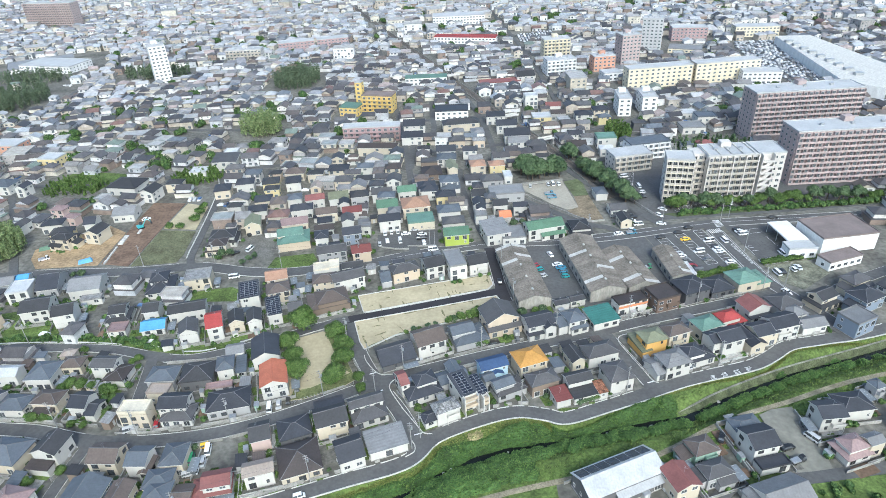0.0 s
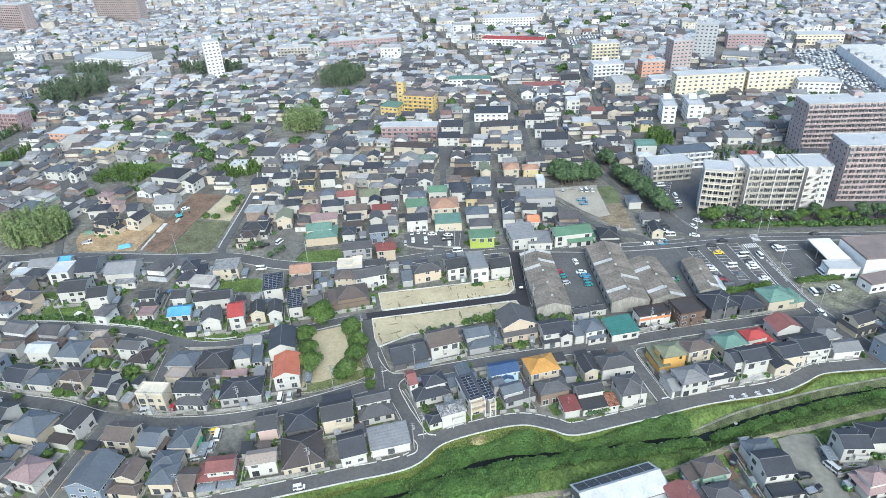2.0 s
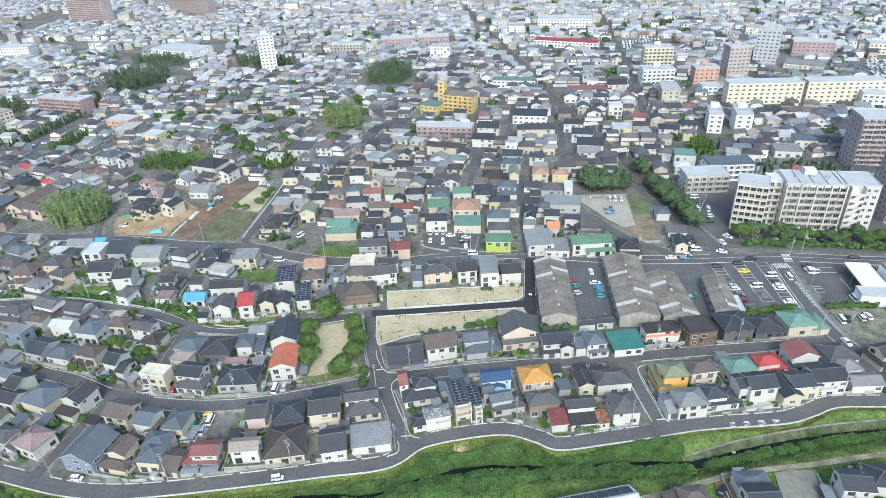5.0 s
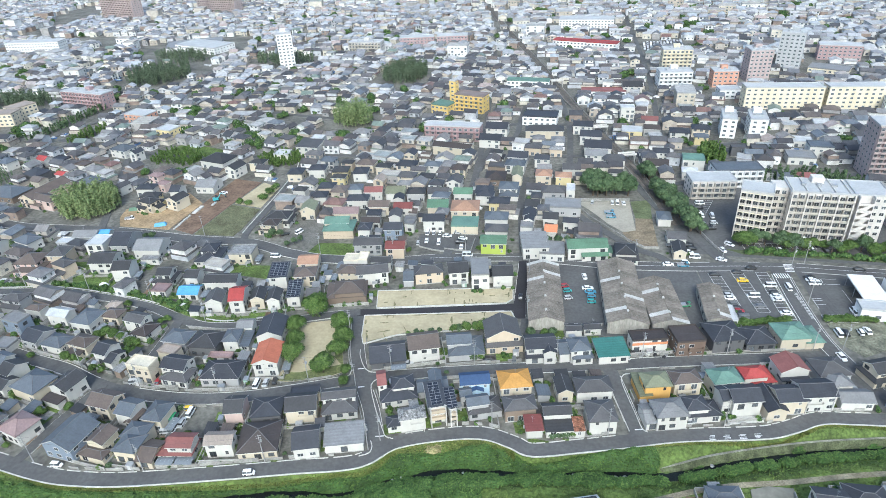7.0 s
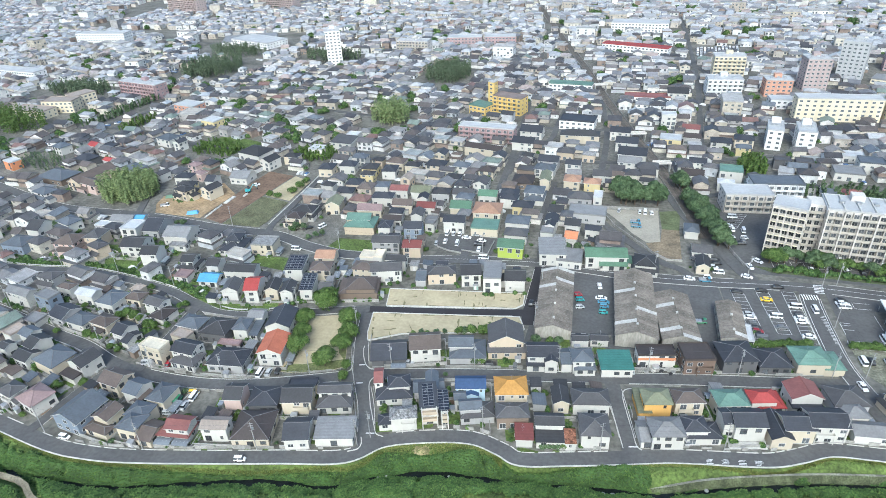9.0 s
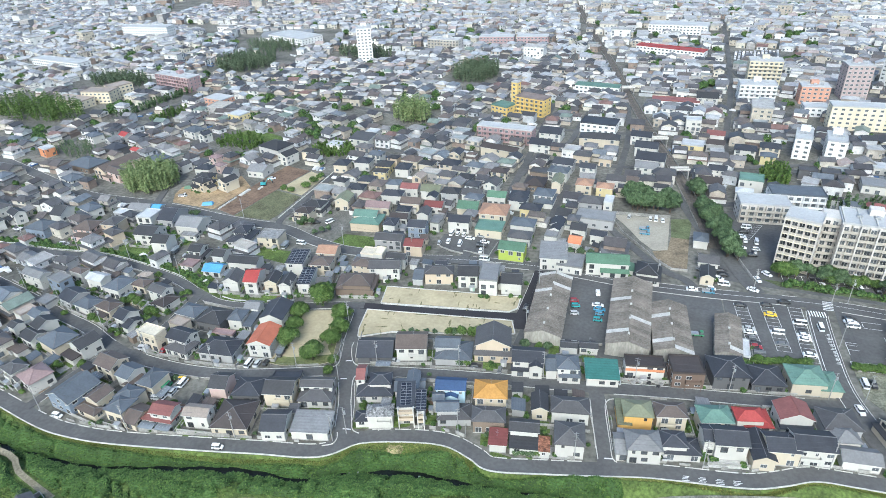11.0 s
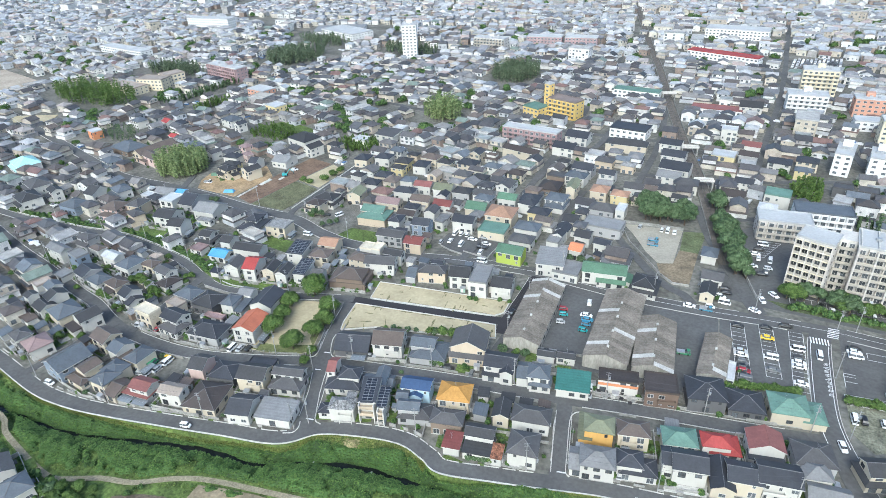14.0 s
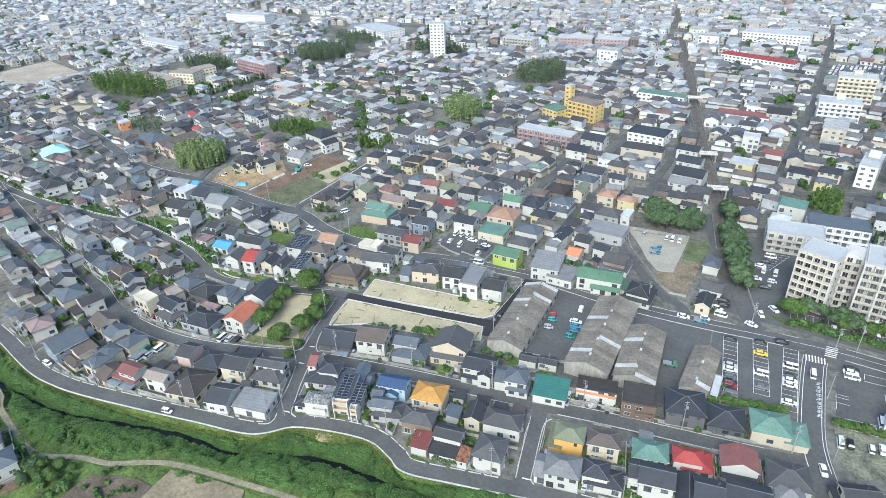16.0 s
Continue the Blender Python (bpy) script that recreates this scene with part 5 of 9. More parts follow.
house(-50.8, 330.5, 0, 9.8, 7.8, 5.5, "H", "bg", "w", "")
house(-49.8, 313.9, 0, 8.9, 7.1, 5.5, "H", "d", "g", "")
house(-59.9, 347.3, 0, 7.7, 6.1, 5, "H", "b", "w", "s")
house(-68.6, 344.4, 0, 7.3, 8.8, 6, "V", "n", "c", "")
house(29.5, 409.3, 0, 13.0, 10.4, 6, "G", "n", "w", "")
house(35.4, 391.2, 0, 13.6, 10.9, 6, "G", "n", "w", "")
house(40.4, 373.4, 0, 16.4, 13.1, 6, "G", "n", "w", "")
house(40.0, 361.0, 0, 12.8, 10.2, 5.5, "G", "l", "w", "")
house(51.2, 335.1, 0, 9.2, 7.4, 5.5, "G", "d", "w", "s")
house(34.7, 340.2, 0, 9.1, 7.3, 5, "G", "b", "c", "")
house(-25.3, 399.3, 0, 14.9, 11.9, 5.5, "G", "n", "w", "")
house(-25.7, 378.0, 0, 14.2, 11.3, 5.5, "G", "n", "w", "")
house(72.4, 411.3, 0, 10.6, 8.5, 5, "G", "db", "g", "")
house(71.4, 427.9, 0, 11.0, 8.8, 5, "G", "r", "w", "")
house(60.1, 403.9, 0, 12.6, 10.1, 6, "F", "w", "ye", "")
house(88.9, 406.3, 0, 12.3, 9.9, 5.5, "H", "n", "w", "")
house(102.0, 414.1, 0, 11.5, 9.2, 5.5, "H", "n", "c", "")
house(101.0, 398.5, 0, 8.7, 6.9, 5.5, "H", "bg", "ye", "")
house(73.4, 350.8, 0, 12.2, 9.8, 5.5, "G", "db", "w", "")
house(76.1, 369.0, 0, 9.6, 7.6, 5.5, "G", "n", "w", "")
house(93.0, 358.7, 0, 11.7, 9.4, 7, "F", "tg", "w", "")
house(90.3, 344.8, 0, 8.6, 6.9, 5, "H", "w", "w", "")
house(120.2, 383.8, 0, 8.8, 7.1, 5.5, "F", "g", "k", "")
house(131.2, 384.0, 0, 9.1, 7.3, 5.5, "F", "g", "k", "")
house(130.8, 349.0, 0, 6.6, 5.3, 5, "G", "d", "g", "")
house(137.2, 345.1, 0, 7.6, 6.1, 5, "G", "bg", "w", "")
house(148.4, 346.1, 0, 9.8, 7.9, 5, "H", "r", "pk", "")
house(151.8, 377.8, 0, 14.6, 11.7, 4.5, "F", "l", "w", "")
house(163.9, 389.0, 0, 12.6, 10.0, 7, "F", "bg", "w", "")
house(158.3, 404.5, 0, 11.3, 9.1, 4, "F", "w", "w", "")
house(-185.5, 321.0, -10, 18.6, 14.9, 5, "H", "d", "w", "")
house(-166.9, 308.4, -10, 9.2, 11.0, 6, "V", "d", "w", "")
house(-267.2, 234.9, -10, 11.6, 9.3, 5.5, "H", "bg", "w", "")
house(-252.2, 251.6, -10, 21.3, 8.9, 5.8, "H", "b", "pk", "L")
house(-287.2, 283.1, -10, 13.2, 10.6, 5, "H", "n", "k", "")
house(-267.9, 282.8, -10, 7.3, 5.9, 5.5, "G", "red", "w", "")
house(-322.1, 294.8, -10, 10.9, 8.8, 5.5, "H", "bg", "w", "")
house(-292.5, 306.4, -10, 10.8, 8.7, 4, "F", "n", "w", "")
house(-263.1, 296.0, -10, 8.9, 7.1, 7, "F", "b", "w", "")
house(-243.3, 278.2, -10, 12.5, 10.0, 5, "H", "bg", "g", "")
house(-259.8, 326.5, -10, 13.9, 11.1, 5.5, "H", "bg", "w", "")
house(-244.8, 320.3, -10, 6.5, 7.8, 6, "V", "n", "w", "")
house(-219.8, 274.9, -10, 7.0, 8.4, 5, "V", "g", "w", "")
house(-207.9, 290.7, -10, 8.3, 6.7, 5.5, "H", "pk", "pk", "")
house(-251.5, 362.5, -10, 13.1, 10.5, 7, "F", "w", "ye", "")
house(-330.0, 264.6, -10, 8.8, 7.0, 6, "F", "w", "or", "")
house(-110.7, 256.2, 6, 13.1, 10.5, 5, "H", "d", "w", "s")
house(-98.8, 305.2, 6, 8.3, 6.6, 5.5, "H", "d", "ye", "")
house(5.6, 398.6, 6, 24.9, 10.5, 5.5, "H", "d", "c", "L")
house(27.4, 338.9, 6, 10.3, 8.3, 5, "G", "g", "w", "")
house(56.9, 437.7, 6, 9.2, 7.4, 10, "F", "w", "w", "")
house(50.1, 355.3, 6, 12.2, 9.8, 5.5, "H", "g", "w", "")
house(60.3, 504.5, 6, 15.1, 12.1, 6, "G", "d", "w", "")
house(-316.0, 208.3, -12, 17.3, 13.9, 5, "H", "aq", "w", "")
house(-300.9, 303.1, -12, 8.7, 7.0, 5, "G", "red", "w", "")
house(-188.8, 257.7, -12, 10.0, 8.0, 6, "H", "d", "c", "")
house(-175.0, 263.7, -12, 8.2, 9.8, 6, "V", "d", "c", "")
house(-185.1, 193.8, -12, 9.0, 7.2, 6, "H", "g", "be", "")
house(-274.9, 193.1, -12, 15.3, 12.3, 5, "H", "g", "w", "")
house(-253.3, 190.9, -12, 8.8, 7.1, 6, "G", "d", "w", "")
house(-260.8, 179.7, -12, 14.8, 11.9, 5, "H", "d", "w", "")
house(-222.6, 210.8, -12, 11.3, 9.0, 5, "H", "bg", "w", "")
house(-197.0, 281.6, -12, 7.2, 5.8, 5, "H", "pk", "pk", "")
house(57.3, 110.6, 17, 7.8, 8.6, 5.5, "V", "r", "c", "e")
house(66.6, 121.3, 17, 7.6, 6.1, 5, "H", "b", "t", "")
house(67.9, 113.2, 17, 8.3, 6.6, 4.5, "H", "g", "g", "")
house(83.2, 122.8, 12, 8.6, 8.8, 6, "G", "n", "w", "e", ((82.6, 129.8, 9, 6, 4, "H", "bg"), (84.8, 116.6, 9, 3.8, 3, "F", "n"),))
house(107.6, 132.3, 4, 8.2, 7.6, 6, "G", "n", "w", "eb")
house(117.2, 136.6, 6, 10.5, 8, 4.4, "H", "n", "w", "e")
house(108.4, 120.6, 17, 8.4, 6.8, 5, "H", "pk", "w", "s")
house(114.2, 121.3, 17, 5.2, 4.2, 5.5, "G", "l", "c", "")
house(82.5, 105.2, 17, 12.8, 10.2, 4, "G", "l", "w", "")
house(128.4, 143.2, 17, 4.0, 4.0, 5, "H", "bg", "g", "")
house(136.3, 190.4, 25, 10.1, 8.1, 5.5, "G", "d", "c", "s")
house(151.7, 189.6, 25, 10.9, 8.7, 5.5, "H", "n", "bg", "")
house(140.6, 175.8, 25, 9.7, 7.8, 6.5, "F", "l", "bg", "")
house(154.6, 200.5, 25, 9.7, 7.7, 5, "H", "g", "c", "")
house(-65.2, 70.6, -12, 8.6, 8.4, 4.6, "H", "bg", "w", "e")
house(-76.4, 72.6, -16, 9.0, 6.4, 4.6, "G", "g", "w", "e")
house(41.5, 112.6, 22, 23, 10.5, 5.0, "G", "w", "k", "R")
house(-46, 360, -7, 25, 8.5, 5.8, "G", "db", "c", "")


# ---- long sheds and big buildings ----
def shed(corners, h, label, bright=True):
    """An old workshop with a corrugated gable roof over four plan corners: two at its near end, two at the far end."""
    a, b, c, d = [Vector(p) for p in corners]
    mid = (a + b + c + d) / 4
    rot = math.degrees(math.atan2((d - a).y, (d - a).x)) - 90
    long, wide = ((d - a).length + (c - b).length) / 2, ((b - a).length + (c - d).length) / 2
    me = thing("workshop_shed", pose(mid.x, mid.y, 0, 0, 0, rot), label, "shed", "old workshop sheds")
    w = Shape()
    x, y, k = wide / 2 - 0.3, long / 2 - 0.3, 0.32
    w.box(-x, x, -y, y, -0.2, h - 0.15)
    t = h - 0.15 + k * x
    w.solid([(-x, -y, h - 0.15), (x, -y, h - 0.15), (0, -y, t), (-x, y, h - 0.15), (x, y, h - 0.15), (0, y, t)], [(0, 1, 2), (3, 5, 4), (0, 2, 5, 3), (1, 4, 5, 2)])
    part("wall", w, WORN_WALL, me)
    n = int(long / 2.0)
    for i in range(n):
        for side in (-1, 1):
            q = Shape()
            y0 = -long / 2 + long * i / n
            y1 = y0 + long / n
            steps = 5
            for s in range(steps):
                ya, yb = y0 + (y1 - y0) * s / steps, y0 + (y1 - y0) * (s + 1) / steps
                lift = 0.03 if s % 2 else 0.0
                pts = [(side * wide / 2, ya), (side * wide / 2, yb), (0, yb), (0, ya)]
                q.face([(px, py, h + k * (wide / 2 - abs(px)) + lift) for px, py in (pts if side > 0 else pts[::-1])])
            m = PALE_SHEET if bright and random.random() < 0.06 else ROOF_SHEET
            part("roof_sheet", q, m, me)
    q = Shape()
    q.bar((0, -long / 2, h + k * wide / 2 + 0.05), (0, long / 2, h + k * wide / 2 + 0.05), 0.18)
    part("ridge_cap", q, ROOF_SHEET, me)
    for i in range(int(long / 9)):
        q = Shape()
        q.box(-0.35, 0.35, -long / 2 + 4 + 9 * i, -long / 2 + 5 + 9 * i, h + k * wide / 2, h + k * wide / 2 + 0.5)
        part("roof_vent", q, PALE_SHEET, me)
    TAKEN.extend((mid.x + math.sin(radians(-rot)) * s, mid.y + math.cos(radians(-rot)) * s, wide * 0.6) for s in np.arange(-long / 2, long / 2, 5))
    for i in range(int(long / 5)):
        for side in (-90, 90):
            put_window(me, math.copysign(x, side), -long / 2 + 3 + 5 * i, 1.4, side, 1.6, 1.15, True, False)
    return me


ROOF_SHEET = mat("corrugated_roof", (0.2, 0.176, 0.148), 0.9, 0.26, 0.16, 1.1, 0.2, rand=0.17)
PALE_SHEET = mat("new_roof_sheet", (0.5, 0.49, 0.46), 0.7, 0.2)
WORN_WALL = mat("worn_shed_wall", (0.34, 0.325, 0.29), 0.9, 0.2, 0.4, 2, rand=0.1, streak=0.3)
shed([(22.8, 193.5), (36.3, 195.6), (29.9, 236), (16.8, 233.5)], 4.2, "long old workshop with weathered brown corrugated roof")
shed([(51, 196.5), (65.8, 199.4), (60.5, 241), (45.5, 239.5)], 5.0, "long old workshop with weathered grey corrugated roof")
shed([(66.8, 199.5), (80.2, 203.2), (73.6, 231.6), (61.2, 228)], 4.5, "old workshop with weathered grey corrugated roof")
shed([(86.0, 205.5), (94.6, 208.5), (92.6, 229), (84.2, 232)], 4.2, "small old workshop with stained grey roof")


def slab_building(name, x, y, rot, w, d, storeys, wall, label, windows=True, piers=False, group="", roofcol=None, step=2.9, bay=3.4, balcony=True, h0=0.3, pent=True, framed=False):
    """A flat-roofed block: bands of balconies on the front, windows at the ends, a parapet and a lift house on the roof."""
    h = h0 + storeys * step + 0.4
    me = thing(name, pose(x, y, 0, 0, 0, rot), label, "building", group)
    s = Shape()
    s.box(-w / 2, w / 2, -d / 2, d / 2, -0.3, h)
    part("wall", s, wall, me)
    s, _ = roof_shape(w + 0.3, d + 0.3, h + 0.2, "F", 0)
    part("roof", s, roofcol or FLAT_ROOF, me)
    n = max(1, int(w / bay))
    if balcony:
        for f in range(storeys):
            z = h0 + f * step
            b = Shape()
            b.box(-w / 2 + 0.3, w / 2 - 0.3, -d / 2 - 1.4, -d / 2, z, z + 0.18)
            b.box(-w / 2 + 0.3, w / 2 - 0.3, -d / 2 - 1.4, -d / 2 - 1.28, z + 0.18, z + 1.15)
            for k in range(n + 1):
                u = -w / 2 + 0.35 + (w - 0.7) * k / n
                b.box(u - 0.08, u + 0.08, -d / 2 - 1.28, -d / 2, z + 0.18, z + step - 0.05)
            part("balcony", b, BALCONY_FRONT if wall is BEIGE else wall, me)
    rows = Shape()
    spots = []
    for f in range(storeys):
        z = h0 + f * step
        for k in range(n):
            u = -w / 2 + w * (k + 0.5) / n
            spots.append((u, -d / 2, z + 0.2 if balcony else z + 0.9, 0, 1.8, 2.0 if balcony else 1.2))
        for k in range(max(1, int(d / 4))):
            u = -d / 2 + d * (k + 0.5) / max(1, int(d / 4))
            spots += [(w / 2, u, z + 0.9, 90, 1.2, 1.15), (-w / 2, u, z + 0.9, 270, 1.2, 1.15)]
    if not windows:
        spots = []
    if math.hypot(x, y) < 340:
        for q in spots:
            put_window(me, *q, False, False)
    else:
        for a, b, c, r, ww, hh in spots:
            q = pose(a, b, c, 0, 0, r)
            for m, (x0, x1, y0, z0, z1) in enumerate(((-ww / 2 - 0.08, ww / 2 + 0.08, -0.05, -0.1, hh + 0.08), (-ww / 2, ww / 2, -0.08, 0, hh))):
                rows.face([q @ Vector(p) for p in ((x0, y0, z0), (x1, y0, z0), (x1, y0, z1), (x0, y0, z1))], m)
        tagged(part("glazing", rows.mesh("glazing", FRAME_W, HAZED_GLASS), None, me), kind="stuff")
    if piers and not framed:
        for k in range(0, n + 1, 2):
            u = -w / 2 + 0.35 + (w - 0.7) * k / n
            s = Shape()
            s.box(u - 0.28, u + 0.28, -d / 2 - 1.65, -d / 2 - 1.3, -0.2, h + 0.3)
            part("pier", s, wall, me)
    if framed:
        for k in range(n + 1):
            u = -w / 2 + 0.2 + (w - 0.4) * k / n
            s = Shape()
            s.box(u - 0.2, u + 0.2, -d / 2 - 1.75, -d / 2 - 1.4, -0.2, h + 0.2)
            part("front_pier", s, BEIGE, me)
        for f in range(storeys + 1):
            s = Shape()
            s.box(-w / 2, w / 2, -d / 2 - 1.62, -d / 2 - 1.41, h0 + f * step - 0.2, h0 + f * step + 0.15)
            part("front_band", s, CREAM_R, me)
    if pent:
        s = Shape()
        s.box(-2.5, 2.5, d / 2 - 5, d / 2 - 0.6, h, h + 2.8)
        part("lift_house", s, wall, me)
        for k in range(3):
            s = Shape()
            u = -w / 2 + w * (k + 1) / 4
            s.box(u - 0.9, u + 0.9, -0.7, 0.7, h + 0.1, h + 1.3)
            part("roof_unit", s, METAL, me)
    c, q = math.cos(radians(rot)), math.sin(radians(rot))
    TAKEN.extend((x + c * u, y + q * u, d * 0.75) for u in np.arange(-w / 2, w / 2 + 1, 6))
    return me


FLAT_ROOF = mat("flat_roof", (0.42, 0.43, 0.44), 0.9, 0.08, 0.12, 1, spec=0.2)
BROWN_FLAT = mat("brown_flat_roof", (0.2, 0.165, 0.155), 0.85, 0.15, 0.2, 2)
BEIGE = mat("beige_render", (0.54, 0.515, 0.485), 0.85, 0.1, 0.2, 2, streak=0.3)
MAUVE = mat("mauve_tiles", (0.4, 0.33, 0.32), 0.75, 0.12, 0.2, 2, streak=0.3)
GREY_R = mat("grey_render", (0.42, 0.43, 0.44), 0.85, 0.1, 0.2, 2, streak=0.3)
BALCONY_FRONT = mat("balcony_front", (0.42, 0.39, 0.34), 0.85, 0.1, 0.2, 2, streak=0.3)
WHITE_R = mat("white_render", (0.72, 0.72, 0.71), 0.85, 0.1, 0.2, 2, streak=0.3)
CREAM_R = mat("cream_render", (0.64, 0.58, 0.44), 0.85, 0.1, 0.2, 2, streak=0.3)
PINK_R = mat("pinkish_render", (0.36, 0.26, 0.265), 0.85, 0.12, 0.2, 2, streak=0.3)
YELLOW_R = mat("yellow_render", (0.6, 0.45, 0.17), 0.8, 0.1, 0.2, 2)
ORANGE_R = mat("salmon_render", (0.52, 0.3, 0.22), 0.85, 0.1, 0.2, 2)
slab_building("apartment_block", 111.8, 286, -12, 13, 11, 7, BEIGE, "seven-storey beige apartment wing with a pale framed front", group="beige apartment blocks", step=3.15, bay=2.5, piers=True, framed=True, pent=False)
beige = slab_building("apartment_block", 137, 291, 1, 25, 15, 7, BEIGE, "seven-storey beige apartment block with galleries and a stair tower", group="beige apartment blocks", step=3.15, bay=3.0, piers=True)
s = Shape()
s.box(12.5, 26, -7.5, 7.5, -0.3, 22.9)
part("end_wing", s, BEIGE, beige)
s, _ = roof_shape(13.8, 15.3, 23.1, "F", 0)
end_roof = part("roof", s, FLAT_ROOF, beige)
end_roof.matrix_basis = pose(19.2, 0, 0)
for f in range(7):
    z = 0.3 + 3.15 * f
    s = Shape()
    s.box(13.4, 19.2, -10.4, -7.5, z, z + 0.2)
    s.box(13.4, 19.2, -10.4, -10.25, z + 0.2, z + 1.2)
    s.box(13.4, 13.55, -10.25, -7.5, z + 0.2, z + 1.2)
    s.box(19.05, 19.2, -10.25, -7.5, z + 0.2, z + 1.2)
    if f < 6:
        s.solid([(13.6, -10.2, z + 0.2), (16.2, -10.2, z + 0.2), (19.0, -10.2, z + 3.3), (16.4, -10.2, z + 3.3), (13.6, -10.05, z + 1.2), (13.6, -10.05, z + 0.2), (19.0, -10.05, z + 4.2), (19.0, -10.05, z + 3.2)], [(0, 1, 2, 3), (5, 7, 6, 4)])
    part("stair_landing", s, BEIGE, beige)
    for u in (21.2, 24.2):
        put_window(beige, u, -7.5, z + 0.9, 0, 1.6, 1.3, False, False)
    for v in (-4.5, 0, 4.5):
        put_window(beige, 26, v, z + 0.9, 90, 1.2, 1.15, False, False)
for u in (13.3, 19.0):
    s = Shape()
    s.box(u, u + 0.35, -10.5, -7.5, -0.2, 23.2)
    part("stair_wall", s, BEIGE, beige)
s = Shape()
s.box(-18.5, -12.5, -3.5, 5, -0.3, 22.6)
part("link_block", s, BEIGE, beige)
for f in range(7):
    z = 0.3 + 3.15 * f
    s = Shape()
    s.box(-18.3, -12.7, -5.2, -3.5, z, z + 0.18)
    s.box(-18.3, -12.7, -5.2, -5.08, z + 0.18, z + 1.15)
    part("gallery", s, BALCONY_FRONT, beige)
    for u in (-16.9, -14.2):
        put_window(beige, u, -3.5, z + 0.25, 0, 1.6, 1.9, False, False)
for k in range(5):
    s = Shape()
    s.box(-12 + 5.6 * k, -11.6 + 5.6 * k, -7.4, 7.4, 23.1, 23.55)
    part("roof_beam", s, PALE_CONCRETE, beige)
slab_building("apartment_block", 204, 304, 2, 63, 16, 10, MAUVE, "tall mauve-brown apartment block with pale roof", group="mauve apartment blocks", step=2.8)
slab_building("apartment_block", 211, 367, 3, 65, 16, 10, MAUVE, "tall mauve-brown apartment block with pale roof", group="mauve apartment blocks", step=2.85)
slab_building("low_block", 98.5, 326, 11, 22, 12, 3, BEIGE, "three-storey beige block with parking below", pent=False)
slab_building("low_block", 113, 342, 11, 24, 11, 3, WHITE_R, "low white block with a blue-grey roof", pent=False, roofcol=ROOF_MAT["bg"])
slab_building("pink_apartment", -52.6, 388, 0, 37, 9, 3, PINK_R, "long pinkish three-storey apartment house with grey roof", pent=False)
slab_building("yellow_school", -53, 447, -13, 23, 11, 4, YELLOW_R, "bright yellow four-storey building with balconies", pent=False, roofcol=BROWN_FLAT)
slab_building("yellow_annex", -73, 441, -18, 14, 12, 2, YELLOW_R, "low yellow building with a green roof", balcony=False, pent=False, roofcol=ROOF_MAT["tg"])
slab_building("yellow_tower", -67, 450, -15, 5, 5, 7, YELLOW_R, "slim yellow stair tower", balcony=False, pent=False)
slab_building("white_tower_block", -256, 553, 30, 14, 15, 11, WHITE_R, "slim white eleven-storey tower block", balcony=False)
slab_building("white_tower_block", 118.5, 420.5, -4, 8.6, 19, 4, WHITE_R, "white four-storey block of flats", balcony=False, group="white twin blocks")
slab_building("white_tower_block", 135.2, 421, -2, 10, 18, 4, WHITE_R, "white four-storey block of flats", balcony=False, group="white twin blocks")
slab_building("housing_slab", 160, 480, 7, 51, 11, 5, CREAM_R, "long cream five-storey housing slab", group="cream housing slabs", balcony=False, bay=4.2, pent=False)
slab_building("housing_slab", 214, 487, 7, 52, 11, 5, CREAM_R, "long cream five-storey housing slab", group="cream housing slabs", balcony=False, bay=4.2, pent=False)
slab_building("cream_block", 96, 576, 6, 24, 13, 6, CREAM_R, "cream mid-rise block of flats")
slab_building("school_block", 92, 527, 8, 25, 14, 4, WHITE_R, "white four-storey school block with balconies")
slab_building("salmon_block", 129, 532, 8, 18.5, 12, 4, ORANGE_R, "salmon-orange four-storey office building", balcony=False)
slab_building("grey_tower", 186, 588, -18, 18, 15, 10, GREY_R, "tall grey tower block", balcony=False)
slab_building("grey_tower", 155, 553, 12, 17, 14, 8, MAUVE, "pinkish mid-rise tower block", balcony=False)
slab_building("red_roofed_hall", 17, 655, -14, 64, 12, 2, WHITE_R, "low white hall with a red roof", balcony=False, pent=False, roofcol=ROOF_MAT["red"])
slab_building("red_roofed_hall", 39.5, 498, 5, 33, 10, 1, WHITE_R, "low hall with a dull red roof", balcony=False, pent=False, roofcol=ROOF_MAT["r"])
slab_building("green_roofed_hall", -20, 510, 0, 34, 9, 2, WHITE_R, "white two-storey hall with a green roof", balcony=False, pent=False, roofcol=ROOF_MAT["tg"])
slab_building("white_works", 12, 760, 0, 60, 22, 3, WHITE_R, "large white works building", balcony=False, pent=False)
slab_building("brown_block", -199, 616, 1, 34, 12, 4, BEIGE, "beige four-storey block of flats")
slab_building("brown_block", -369, 421, -7, 44, 12, 4, PINK_R, "pinkish four-storey block of flats")
slab_building("orange_house", -297, 392, -6, 20, 13, 2, ORANGE_R, "orange two-storey house with pale roof", balcony=False, pent=False)
slab_building("white_works", -390, 620, -15, 60, 30, 2, WHITE_R, "large white works building", balcony=False, pent=False)
slab_building("mauve_tower", -640, 800, -15, 70, 16, 12, MAUVE, "wide mauve-brown tower block")
slab_building("mauve_tower", -520, 860, -10, 70, 16, 10, MAUVE, "wide mauve-brown tower block")
slab_building("shop_hall", 165.8, 236, 8, 25.5, 17.5, 2, WHITE_R, "large white supermarket hall with a brown roof", windows=False, balcony=False, pent=False, roofcol=BROWN_FLAT, step=3.6)
slab_building("shop_annex", 145.8, 226.6, 2, 12, 6, 1, WHITE_R, "low white shop annex", balcony=False, pent=False, step=4)
